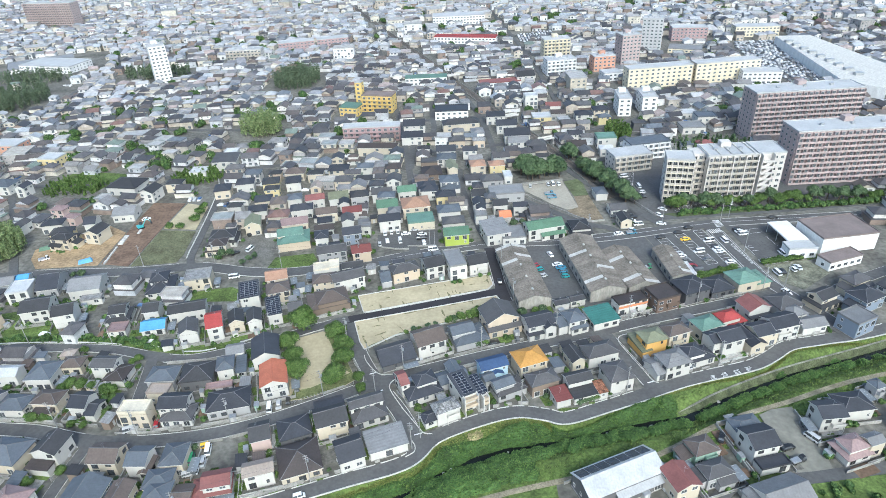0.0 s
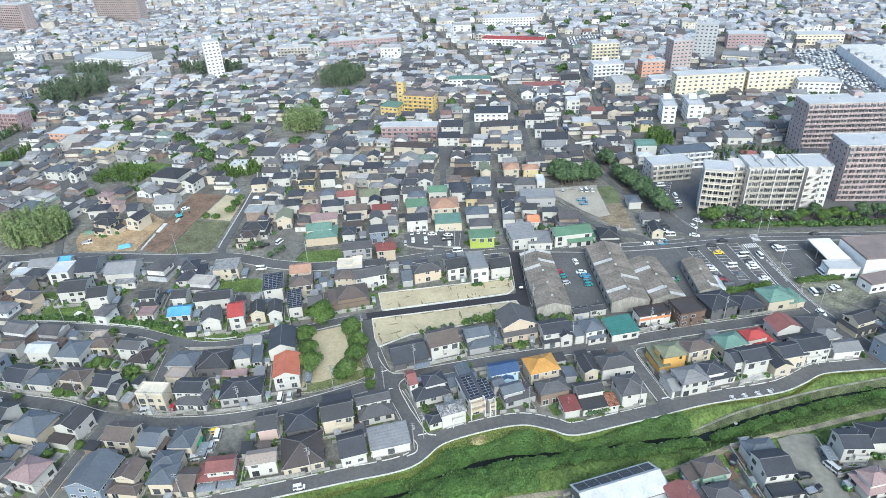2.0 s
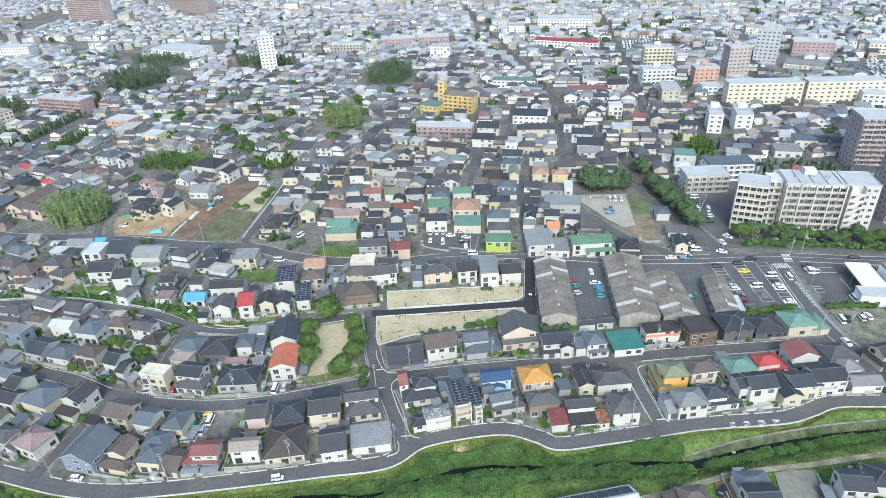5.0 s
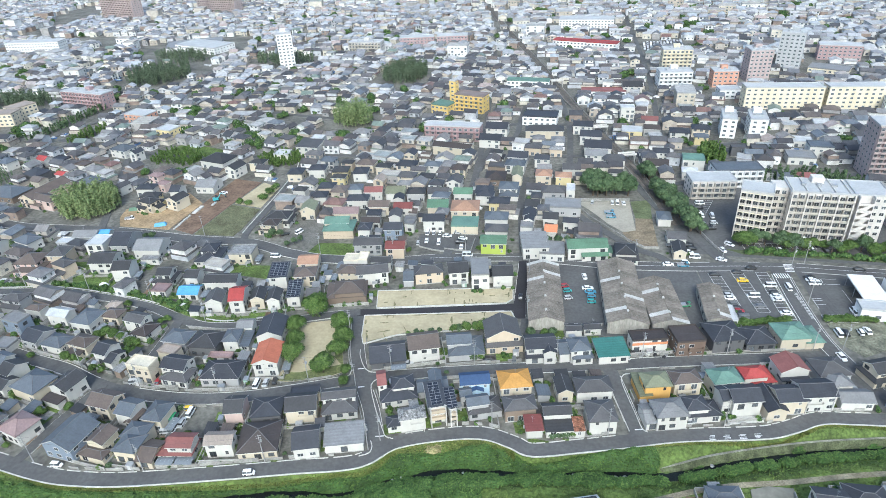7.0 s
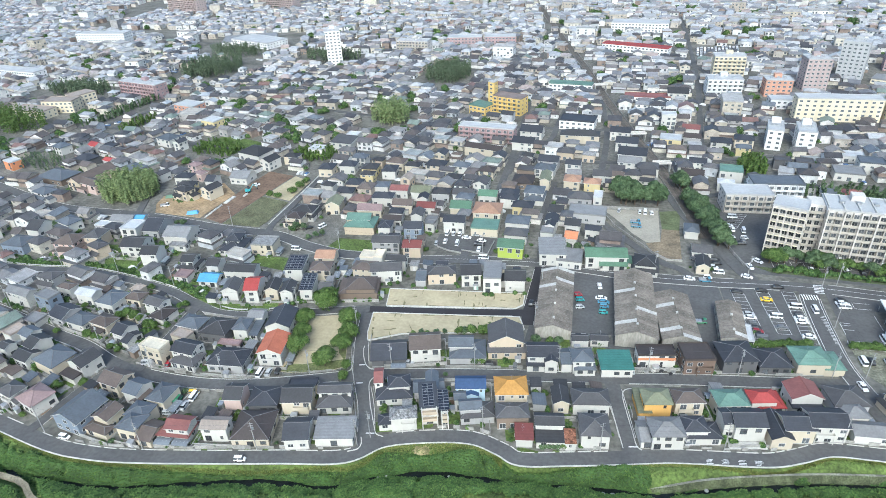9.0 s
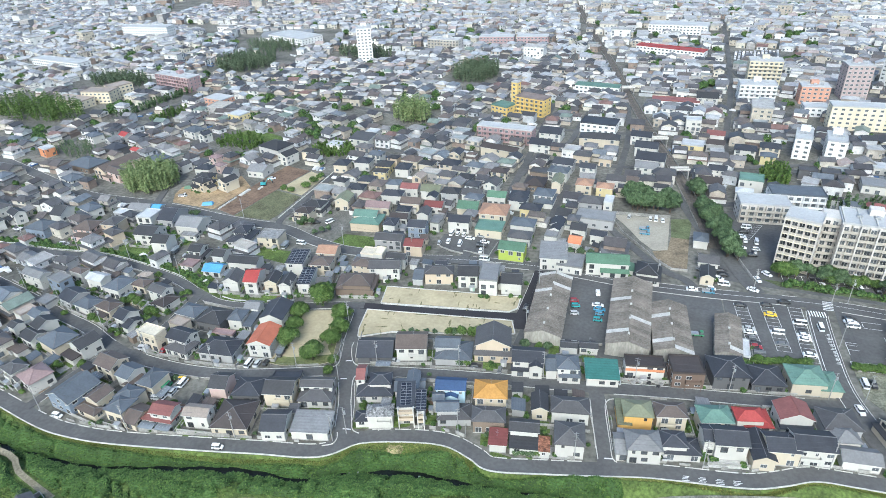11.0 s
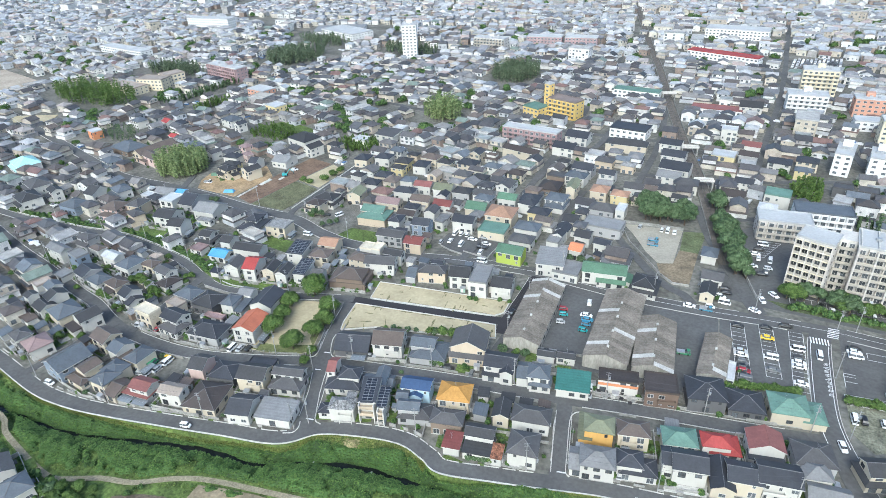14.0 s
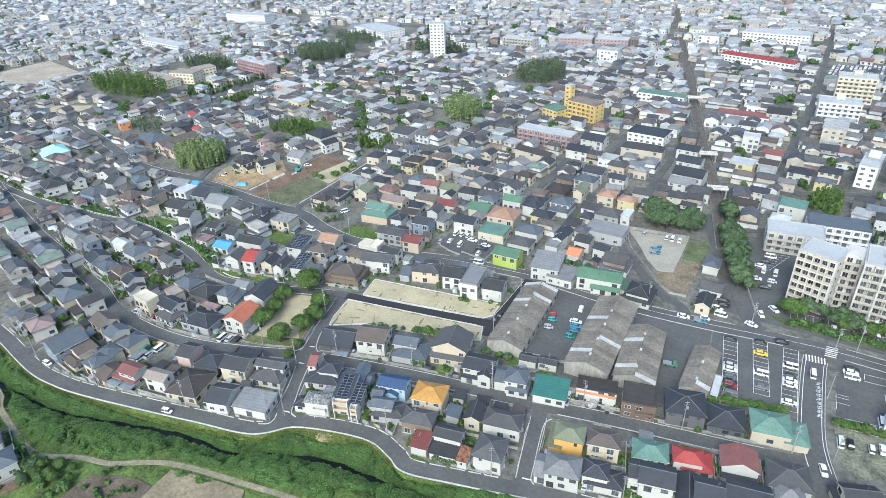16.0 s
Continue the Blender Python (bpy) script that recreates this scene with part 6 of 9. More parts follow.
slab_building("shop_row", 158.5, 218.6, 18, 17, 6.5, 1, WHITE_R, "low white shop with a brown roof", balcony=False, pent=False, roofcol=BROWN_FLAT, step=3.4)

# ---- larger buildings and open grounds farther off ----
slab_building("block_of_flats", -406, 370, 16, 26, 14, 3, CREAM_R, "cream three-storey block of flats with tan roof", balcony=False, pent=False, roofcol=ROOF_MAT["tan"])
slab_building("block_of_flats", -405, 388, 78, 18, 14, 3, CREAM_R, "cream three-storey block of flats with tan roof", balcony=False, pent=False, roofcol=ROOF_MAT["tan"])
slab_building("block_of_flats", -417, 352, 2, 33, 14, 2, CREAM_R, "cream two-storey block of flats with tan roof", balcony=False, pent=False, roofcol=ROOF_MAT["tan"])
slab_building("school_wing", -564, 451, -3, 78, 14, 2, WHITE_R, "long white two-storey building", balcony=False, pent=False)
slab_building("school_wing", -593, 596, 10, 64, 16, 4, WHITE_R, "white four-storey school building", balcony=False, pent=False)
slab_building("block_of_flats", -157, 655, 13, 36, 13, 3, PINK_R, "pinkish three-storey block of flats with grey roof", balcony=False, pent=False)
slab_building("block_of_flats", -121, 664, 12, 32, 13, 3, PINK_R, "pinkish three-storey block of flats with grey roof", balcony=False, pent=False)
slab_building("market_hall", -415, 638, 31, 60, 40, 1, WHITE_R, "wide low hall with a grey roof", balcony=False, pent=False, roofcol=ROOF_MAT["l"])
slab_building("clinic", -0, 425, -1, 23, 14, 2, WHITE_R, "white two-storey clinic with a dark roof", balcony=False, pent=False, roofcol=ROOF_MAT["n"])
slab_building("block_of_flats", 233, 626, -7, 33, 14, 4, PINK_R, "pinkish four-storey block of flats", balcony=False, pent=False)
slab_building("block_of_flats", 300, 631, -5, 41, 14, 3, CREAM_R, "cream three-storey block of flats", balcony=False, pent=False)
slab_building("market_hall", 216, 581, -23, 29, 18, 1, CREAM_R, "low cream hall with a grey roof", balcony=False, pent=False, roofcol=ROOF_MAT["l"])
slab_building("block_of_flats", 237, 476, -9, 28, 13, 3, WHITE_R, "white three-storey terrace of flats", balcony=False, pent=False)
slab_building("block_of_flats", 129, 501, 9, 15, 11, 2, WHITE_R, "white two-storey house with galleries", balcony=False, pent=False)


def taken_polygon(pts, step=9, r=8):
    """Keeps the small houses off an open ground."""
    xs, ys = [p[0] for p in pts], [p[1] for p in pts]
    for x in np.arange(min(xs), max(xs), step):
        for y in np.arange(min(ys), max(ys), step):
            inside = False
            for (ax, ay), (bx, by) in zip(pts, pts[1:] + pts[:1]):
                if (ay > y) != (by > y) and x < (bx - ax) * (y - ay) / (by - ay) + ax:
                    inside = not inside
            if inside:
                TAKEN.append((x, y, r))
                yield x, y


TAKEN.extend([(-144, 208, 6), (-30, 246, 9), (-16, 253, 9), (-10, 253, 5), (-97, 247, 12), (-75, 236, 9)])
FAR_LOT = [(268, 604), (307, 606), (293, 471), (260, 469), (255, 530)]
FAR_LOT_EAST = [(70, 676), (109, 696), (112, 664), (74, 644)]
SCHOOL_GROUND = [(-618, 299), (-623, 350), (-515, 336), (-527, 291), (-575, 281)]
TAN_FIELD = [(-431, 255), (-442, 267), (-412, 284), (-400, 271)]
patch("ground_school", SCHOOL_GROUND, mat("school_sand", (0.36, 0.31, 0.25), 0.95, 0.2, 0.05, 0.5), "bare sandy school ground", 0.2)
patch("ground_field_tan", TAN_FIELD, SAND, "pale bare field beside a wood", 0.2)
patch("parking_lot_far", FAR_LOT, ASPHALT, "large asphalt car park before a mall", 0.2)
patch("parking_lot_far_north", FAR_LOT_EAST, ASPHALT, "asphalt car park full of cars", 0.2)
list(taken_polygon(SCHOOL_GROUND)), list(taken_polygon(TAN_FIELD))
far_cars = Shape()
for pts in (FAR_LOT, FAR_LOT_EAST):
    for x, y in taken_polygon(pts, 3.2, 4):
        if int(y / 3.2) % 3 and random.random() < 0.8:
            far_cars.box(x - 1.0, x + 1.0, y - 2.1, y + 2.1, 0.3, 0.95)
            far_cars.box(x - 0.85, x + 0.85, y - 1.3, y + 1.0, 0.95, 1.5, top=(0.12, 0.35))
setting("parked_cars", far_cars, palette("far_car_paint", [(0.6, 0.6, 0.6), (0.16, 0.16, 0.17), (0.4, 0.41, 0.42), (0.6, 0.6, 0.61), (0.2, 0.22, 0.25), (0.5, 0.5, 0.5)], 0.5), "parked cars in the far car parks", "distant cars", "stuff")
MALL = [(300, 589), (330, 587), (336, 482), (300, 422), (282, 444)]
list(taken_polygon(MALL, 12, 10))
mall = thing("shopping_mall", Matrix.Identity(4), "vast low white shopping mall with a pale flat roof", "building")
s = Shape()
n = len(MALL)
for k in range(n):
    (ax, ay), (bx, by) = MALL[k], MALL[(k + 1) % n]
    s.face([(ax, ay, -0.2), (bx, by, -0.2), (bx, by, 8), (ax, ay, 8)])
part("wall", s, WHITE_R, mall)
s = Shape()
sheet(s, MALL, 8.05)
part("roof", s, PALE_CONCRETE, mall)
for k in range(9):
    c = Vector(MALL[0]).lerp(Vector(MALL[3]), 0.15 + 0.08 * k)
    s = Shape()
    s.box(c.x - 3, c.x + 3, c.y - 2, c.y + 2, 8, 10)
    part("roof_unit", s, METAL, mall)

# open canopy in front of the shop
house(95.4, 215.0, 5, 2.2, 9, 2.8, "F", "w", "w")
canopy = thing("shop_canopy", pose(146.2, 239, 0, 0, 0, 4), "white flat canopy on posts before the shop", "canopy")
s = Shape()
s.box(-4.6, 4.6, -8.5, 8.5, 4.6, 5.1)
part("roof", s, WHITE_R, canopy)
for x in (-4.2, 4.2):
    for y in (-8, 0, 8):
        s = Shape()
        s.box(x - 0.12, x + 0.12, y - 0.12, y + 0.12, 0, 4.6)
        part("post", s, METAL, canopy)
TAKEN.extend([(145, 238, 10), (172, 240, 20), (160, 214, 10)])

# ---- the railway ----
RAIL = smooth([(100, 240), (87, 271.4), (78.8, 296), (67, 333), (52, 378), (33, 428), (2.5, 515), (-22, 590), (-58, 690), (-120, 870), (-220, 1150)], 3)
s = Shape()
ribbon(s, RAIL[5:], -3.0, 3.0, -0.2, 0.35)
setting("railway_bed", s, mat("ballast", (0.13, 0.115, 0.1), 0.95, 0.3, 0.3, 4, 0.4), "brown ballast bed of a single railway line", "railway")
for off in (-0.53, 0.53):
    s = Shape()
    ribbon(s, offset(RAIL[5:], off), -0.04, 0.04, 0.3, 0.55)
    setting("rail", s, DARK_METAL, "steel rail on the ballast", "rail")
for off in (-3.2, 3.2):
    s = Shape()
    ribbon(s, offset(RAIL[7:], off), -0.12, 0.12, 0, 1.0)
    setting("rail_wall", s, BLOCK_WALL, "low concrete wall along the railway", "wall")
for i, t in ((11, 0), (14, 0), (18, 0)):
    p, q = RAIL[i], RAIL[i + 1]
    b = thing("railway_footbridge", pose(p.x, p.y, 0, 0, 0, math.degrees(math.atan2((q - p).y, (q - p).x)) - 90), "small grey concrete bridge over the railway", "bridge")
    s = Shape()
    s.box(-5, 5, -1.6, 1.6, 4.6, 5.0)
    part("deck", s, CONCRETE, b)
    for y in (-1.6, 1.5):
        s = Shape()
        s.box(-5, 5, y, y + 0.1, 5.0, 6.0)
        part("parapet", s, PALE_CONCRETE, b)
    for x in (-4.6, 4.0):
        s = Shape()
        s.box(x, x + 0.6, -1.5, 1.5, -0.2, 4.6)
        part("pier", s, CONCRETE, b)


# ---- trees ----
def leaves(rng, blobs, n, size):
    """Leaf quads on the shells of clumps: arrays of vertices and faces."""
    out = []
    vol = np.array([b[3] ** 2 for b in blobs])
    for (bx, by, bz, br), k in zip(blobs, (n * vol / vol.sum()).astype(int)):
        p = rng.normal(size=(k, 3))
        p /= np.linalg.norm(p, axis=1)[:, None]
        p[:, 2] = np.where(p[:, 2] < -0.35, -p[:, 2], p[:, 2])
        r = br * rng.uniform(0.72, 1.08, k)
        c = p * r[:, None] * [1, 1, 0.85] + [bx, by, bz]
        nrm = p + rng.normal(scale=0.28, size=(k, 3))
        nrm /= np.linalg.norm(nrm, axis=1)[:, None]
        u = np.cross(nrm, rng.normal(size=(k, 3)))
        u /= np.linalg.norm(u, axis=1)[:, None]
        v = np.cross(nrm, u)
        s = size * rng.uniform(0.6, 1.3, k)[:, None]
        out.append(np.stack([c - u * s - v * s * 0.6, c + u * s - v * s * 0.5, c + u * s * 0.8 + v * s * 0.6, c - u * s * 0.9 + v * s * 0.5], 1))
    q = np.concatenate(out)
    return q.reshape(-1, 3)


def leaf_mesh(name, verts, material):
    me = bpy.data.meshes.new(name)
    n = len(verts) // 4
    me.from_pydata(verts.tolist(), [], np.arange(n * 4).reshape(-1, 4).tolist())
    me.materials.append(material)
    return me


def make_shrub(seed, high, wide, material, label, n, size, group):
    """A garden shrub, leaves down to the ground: one mesh."""
    rng = np.random.default_rng(seed)
    blobs = [(0, 0, high * 0.5, wide * 0.42)]
    for k in range(6):
        a = k * 1.05 + rng.uniform(-0.3, 0.3)
        blobs.append((wide * 0.26 * math.cos(a), wide * 0.26 * math.sin(a), high * rng.uniform(0.25, 0.7), wide * rng.uniform(0.2, 0.32)))
    ob = new("shrub", leaf_mesh("shrub", leaves(rng, blobs, n, size), material))
    return tagged(ob, label, "shrub", group)


def make_tree(seed, high, wide, material, label, n=1500, size=0.3, group="trees", limbs=4):
    rng = np.random.default_rng(seed)
    me = thing("tree", Matrix.Identity(4), label, "tree", group)
    s = Shape()
    s.bar((0, 0, -0.2), (0.1, 0.05, high * 0.45), 0.035 * high, 0, 7, 0.022 * high)
    s.bar((0.1, 0.05, high * 0.45), (0.15, 0, high * 0.85), 0.022 * high, 0, 6, 0.006 * high)
    blobs = []
    for k in range(9):
        a = k * 2.4 + rng.uniform(-0.3, 0.3)
        r = wide * rng.uniform(0.22, 0.34) * (0.3 if k == 8 else 1)
        z = high * rng.uniform(0.4, 0.72) if k < 8 else high * 0.8
        blobs.append((r * math.cos(a), r * math.sin(a), z, wide * rng.uniform(0.25, 0.32)))
        if k < limbs:
            s.bar((0.1, 0.05, high * (0.28 + 0.04 * k)), (blobs[-1][0] * 0.9, blobs[-1][1] * 0.9, z), 0.012 * high, 0, 5, 0.004 * high)
    part("trunk", s, BARK, me)
    blobs.append((0, 0, high * 0.6, wide * 0.4))
    part("crown", leaf_mesh("crown", leaves(rng, blobs, n, size), material), None, me)
    return me


TREES = []
LOOSE_GREEN = []
SHRUBS = [0]


def plant(proto, x, y, scale=1.0, turn=None, z=0.0):
    """Stands a tree somewhere: the first one itself, then copies of it; past the count, shrubs join the loose greenery."""
    if proto in SHRUB_KINDS:
        SHRUBS[0] += 1
        if SHRUBS[0] > 250:
            LOOSE_GREEN.append((x, y, 1.05 * scale))
            return None
    m = pose(x, y, z, 0, 0, random.uniform(0, 360) if turn is None else turn) @ Matrix.Scale(scale, 4)
    if proto not in TREES:
        TREES.append(proto)
        proto.matrix_basis = m
        return proto
    own = proto.matrix_basis.copy()
    proto.matrix_basis = Matrix.Identity(4)
    t = copy_thing(proto, m)
    t.matrix_basis = m
    proto.matrix_basis = own
    TAKEN.append((x, y, 2.5 * scale))
    return t


PROTO = {
    "park": [make_tree(k, 7.5, 7.5, LEAF, "rounded leafy green park tree", 4600, 0.24, "park trees", 2) for k in (1, 2, 3)],
    "dark": [make_tree(k, 9, 6.5, LEAF_DARK, "dense dark green tree", 3300, 0.27, "dark trees", 2) for k in (4, 5, 6)],
    "bush": [make_shrub(k, 2.2, 2.6, m, "leafy %s green garden shrub" % c, 420, 0.19, "garden shrubs") for k, m, c in ((7, LEAF_DARK, "dark"), (8, LEAF, "fresh"), (11, LEAF_DARK, "dark"))],
    "hedge": [make_shrub(k, 2.3, 3.2, LEAF, "bushy green hedge shrub", 520, 0.2, "hedge shrubs") for k in (9, 10)],
}
SHRUB_KINDS = PROTO["bush"] + PROTO["hedge"]
for x, y, s in ((-59.3, 187, 1.3), (-62.2, 176.3, 0.92), (-58.9, 168.4, 0.85), (-56, 159.9, 1.05), (-42.8, 156.3, 1.07), (-45.9, 180.1, 0.98), (-42.3, 173.2, 0.9), (-41.2, 165.9, 0.95), (-34.9, 157.5, 0.5), (-33.6, 152.4, 0.46)):
    plant(random.choice(PROTO["park"]), x, y, s)
for x, y, s in ((4, 190.5, 1.5), (8, 191.8, 2.0), (6, 191, 1.6), (0.5, 189.5, 1.6), (-2, 188.6, 1.3), (-4, 188, 1.3), (-9, 186.3, 0.8), (-12, 185, 0.9), (-17, 183, 1.0), (-15, 183.8, 0.8), (-20, 182, 0.8), (12, 193, 1.5), (14, 193.6, 1.3), (24, 191.5, 1.5), (29, 192, 1.2), (32, 193, 1.4),
                (40, 196, 1.2), (46, 197, 1.6), (6.5, 173.5, 1.3), (9, 174.2, 1.3), (-1, 164.5, 0.7), (30, 164.5, 1.1), (33, 165.3, 1.0), (36, 166, 0.8), (36.9, 143.6, 0.95), (38.3, 144.1, 1.05), (39.7, 144.5, 1.0), (41.2, 145, 1.1), (42.7, 145.5, 1.0), (-3.5, 145.8, 0.8), (110, 173, 1.0), (113, 174, 1.2), (117, 175, 1.1)):
    plant(random.choice(PROTO["bush"]), x, y, s)
for x, y, s in ( (-58.4, 76, 0.5), (-83, 76, 0.5), (-55, 72, 0.5), (66, 112, 0.4), (118, 108, 0.5), (125, 112, 0.6)):
    plant(random.choice(PROTO["dark"]), x, y, s)
rt = random.Random(5)
for x, y, s in ((-56.9, 78.2, 0.48), (-52.6, 80.8, 0.45), (-52.0, 77.6, 0.42), (-48.6, 82.4, 0.34), (-60.4, 77.6, 0.34), (-55.4, 75, 0.5), (-49.5, 77.4, 0.4), (-45.6, 79.8, 0.36)):
    plant(rt.choice(PROTO["park"]), x, y, s)
for x, y, s in ((-135.8, 156.4, 0.50), (-134.1, 158.5, 0.55), (-130.0, 158.1, 0.55), (-125.9, 157.4, 0.50), (-120.5, 155.3, 0.55), (-115.7, 151.2, 0.45), (-118.3, 155.9, 0.40), (-138.8, 143.3, 0.45), (-135.2, 143.4, 0.40), (-124.8, 140.6, 0.35), (-120.5, 139.9, 0.35), (-117.8, 169.9, 0.35), (-116.1, 171.3, 0.40), (-152.8, 141.6, 0.35), (-116.2, 145.7, 0.30), (-147.7, 158.8, 0.30), (-156.3, 158.2, 0.35), (-139.1, 177.3, 0.40), (-84, 152, 0.4), (-118, 122, 0.42), (-126, 118, 0.45), (-90, 112, 0.4), (-72, 120, 0.35), (-140, 115, 0.4)):
    plant(rt.choice(PROTO["park"]), x, y, s)
for k in range(30):
    t = rt.uniform(0, 1)
    plant(rt.choice(PROTO["dark"]), 86 - 22 * t + rt.uniform(-0.5, 5), 282 + 62 * t + rt.uniform(-3, 3), rt.uniform(0.7, 1.2))
for k in range(22):
    plant(rt.choice(PROTO["dark"]), rt.uniform(33, 60), 317 + rt.uniform(-4, 7), rt.uniform(0.9, 1.45))
for k in range(34):
    plant(rt.choice(PROTO["park"] + PROTO["dark"]), 106 + 3.7 * k + rt.uniform(-1.5, 1.5), 273 + 0.12 * k + rt.uniform(-2, 2), rt.uniform(0.55, 1.0))
for x0, y0, x1, y1, n in ((93, 210.5, 116, 217.5, 16), (128.7, 220.3, 146, 223.3, 13), (-18.2, 151, -10.8, 137, 12)):
    for k in range(n):
        plant(rt.choice(PROTO["hedge"]), x0 + (x1 - x0) * k / n + rt.uniform(-0.4, 0.4), y0 + (y1 - y0) * k / n + rt.uniform(-0.4, 0.4), rt.uniform(0.5, 0.9) if n == 12 else rt.uniform(0.8, 1.2))

for x, y, s in ((-144, 273.4, 1.3), (-138, 272.2, 1.4), (-133.2, 279.5, 1.7), (-133.2, 287, 1.7), (-133.4, 294, 1.5)):
    plant(rt.choice(PROTO["hedge"]), x, y, s)
for x, y, s in ((-107.5, 241.5, 0.6), (-104, 243, 0.5), (-166, 229.4, 0.5), (-170, 229, 0.4), (-230, 208.6, 0.6), (-226, 211, 0.55), (-221, 216.5, 0.5), (18.7, 257.5, 0.55), (23, 258.4, 0.5), (27.5, 259.6, 0.55), (31.9, 260.6, 0.5), (-94.1, 237.6, 0.45), (-92.2, 240.5, 0.4), (-96, 234.5, 0.4)):
    plant(rt.choice(PROTO["dark"]), x, y, s)

# ---- bamboo grove ----
def grove(name, x0, y0, x1, y1, n, high, material, label, seed, per=70):
    """A thicket: leaning culms, each with a plume of leaves, as one uncountable mass."""
    rng = np.random.default_rng(seed)
    culms, quads = Shape(), []
    for k in range(n):
        a, r = rng.uniform(0, 2 * math.pi), math.sqrt(rng.uniform(0, 1))
        x, y = (x0 + x1) / 2 + (x1 - x0) / 2 * r * math.cos(a), (y0 + y1) / 2 + (y1 - y0) / 2 * r * math.sin(a)
        h = high * rng.uniform(0.6, 1.05)
        lx, ly = rng.uniform(-1.5, 1.5, 2)
        culms.bar((x, y, -0.1), (x + lx, y + ly, h * 0.92), 0.06, 0, 4, 0.02)
        blobs = [(x + lx * t, y + ly * t, h * t, h * rng.uniform(0.07, 0.115)) for t in (0.2, 0.38, 0.55, 0.7, 0.85, 0.99)]
        quads.append(leaves(rng, blobs, per, 0.25 if y0 < 300 else 0.45))
    me = leaf_mesh(name, np.concatenate(quads), material)
    ob = setting(name, me, None, label, "thicket", "stuff")
    c = part("culms", culms, BAMBOO, ob)
    TAKEN.extend((x, y, 7) for x in np.arange(x0, x1 + 1, 6) for y in np.arange(y0, y1 + 1, 6))


grove("bamboo_grove", -240, 238, -207, 268, 260, 12, LEAF_BAMBOO, "dense light green bamboo grove", 21, 260)
grove("bamboo_grove", -146, 396, -117, 420, 130, 15, LEAF_BAMBOO, "dense light green bamboo grove", 22)
grove("woodland", -478, 308, -378, 345, 240, 13, LEAF, "bright green wood between the houses", 23)
grove("woodland", -150, 506, -112, 556, 230, 12, LEAF_HAZED, "far wood between the houses, greyed for haze", 24)
grove("woodland", -335, 262, -300, 285, 60, 7, LEAF_DARK, "dark green wood between the houses", 25)
grove("woodland", 128, 338, 175, 356, 120, 7, LEAF_DARK, "dark green shrubbery between the blocks", 26)
grove("woodland", -164, 322, -136, 344, 130, 5, LEAF, "green thicket between the houses", 27)
grove("woodland", -470, 400, -402, 432, 170, 10, LEAF_HAZED, "far wood between the houses, greyed for haze", 31)
grove("woodland", -392, 474, -338, 540, 260, 12, LEAF_HAZED, "far wood between the houses, greyed for haze", 32)
grove("woodland", -352, 336, -346, 420, 90, 6, LEAF_DARK, "green strip of trees along a road", 33)
grove("woodland", -318, 334, -308, 372, 60, 6, LEAF, "green thicket between the houses", 34)
grove("woodland", 98, 364, 113, 392, 90, 7, LEAF, "green thicket between the blocks", 35)
grove("woodland", -300, 560, -240, 590, 120, 10, LEAF_HAZED, "far wood between the houses, greyed for haze", 28)
grove("woodland", -420, 560, -350, 590, 120, 10, LEAF_HAZED, "far wood between the houses, greyed for haze", 30)
grove("woodland", -238, 314, -200, 338, 100, 5, LEAF, "green thicket between the houses", 29)


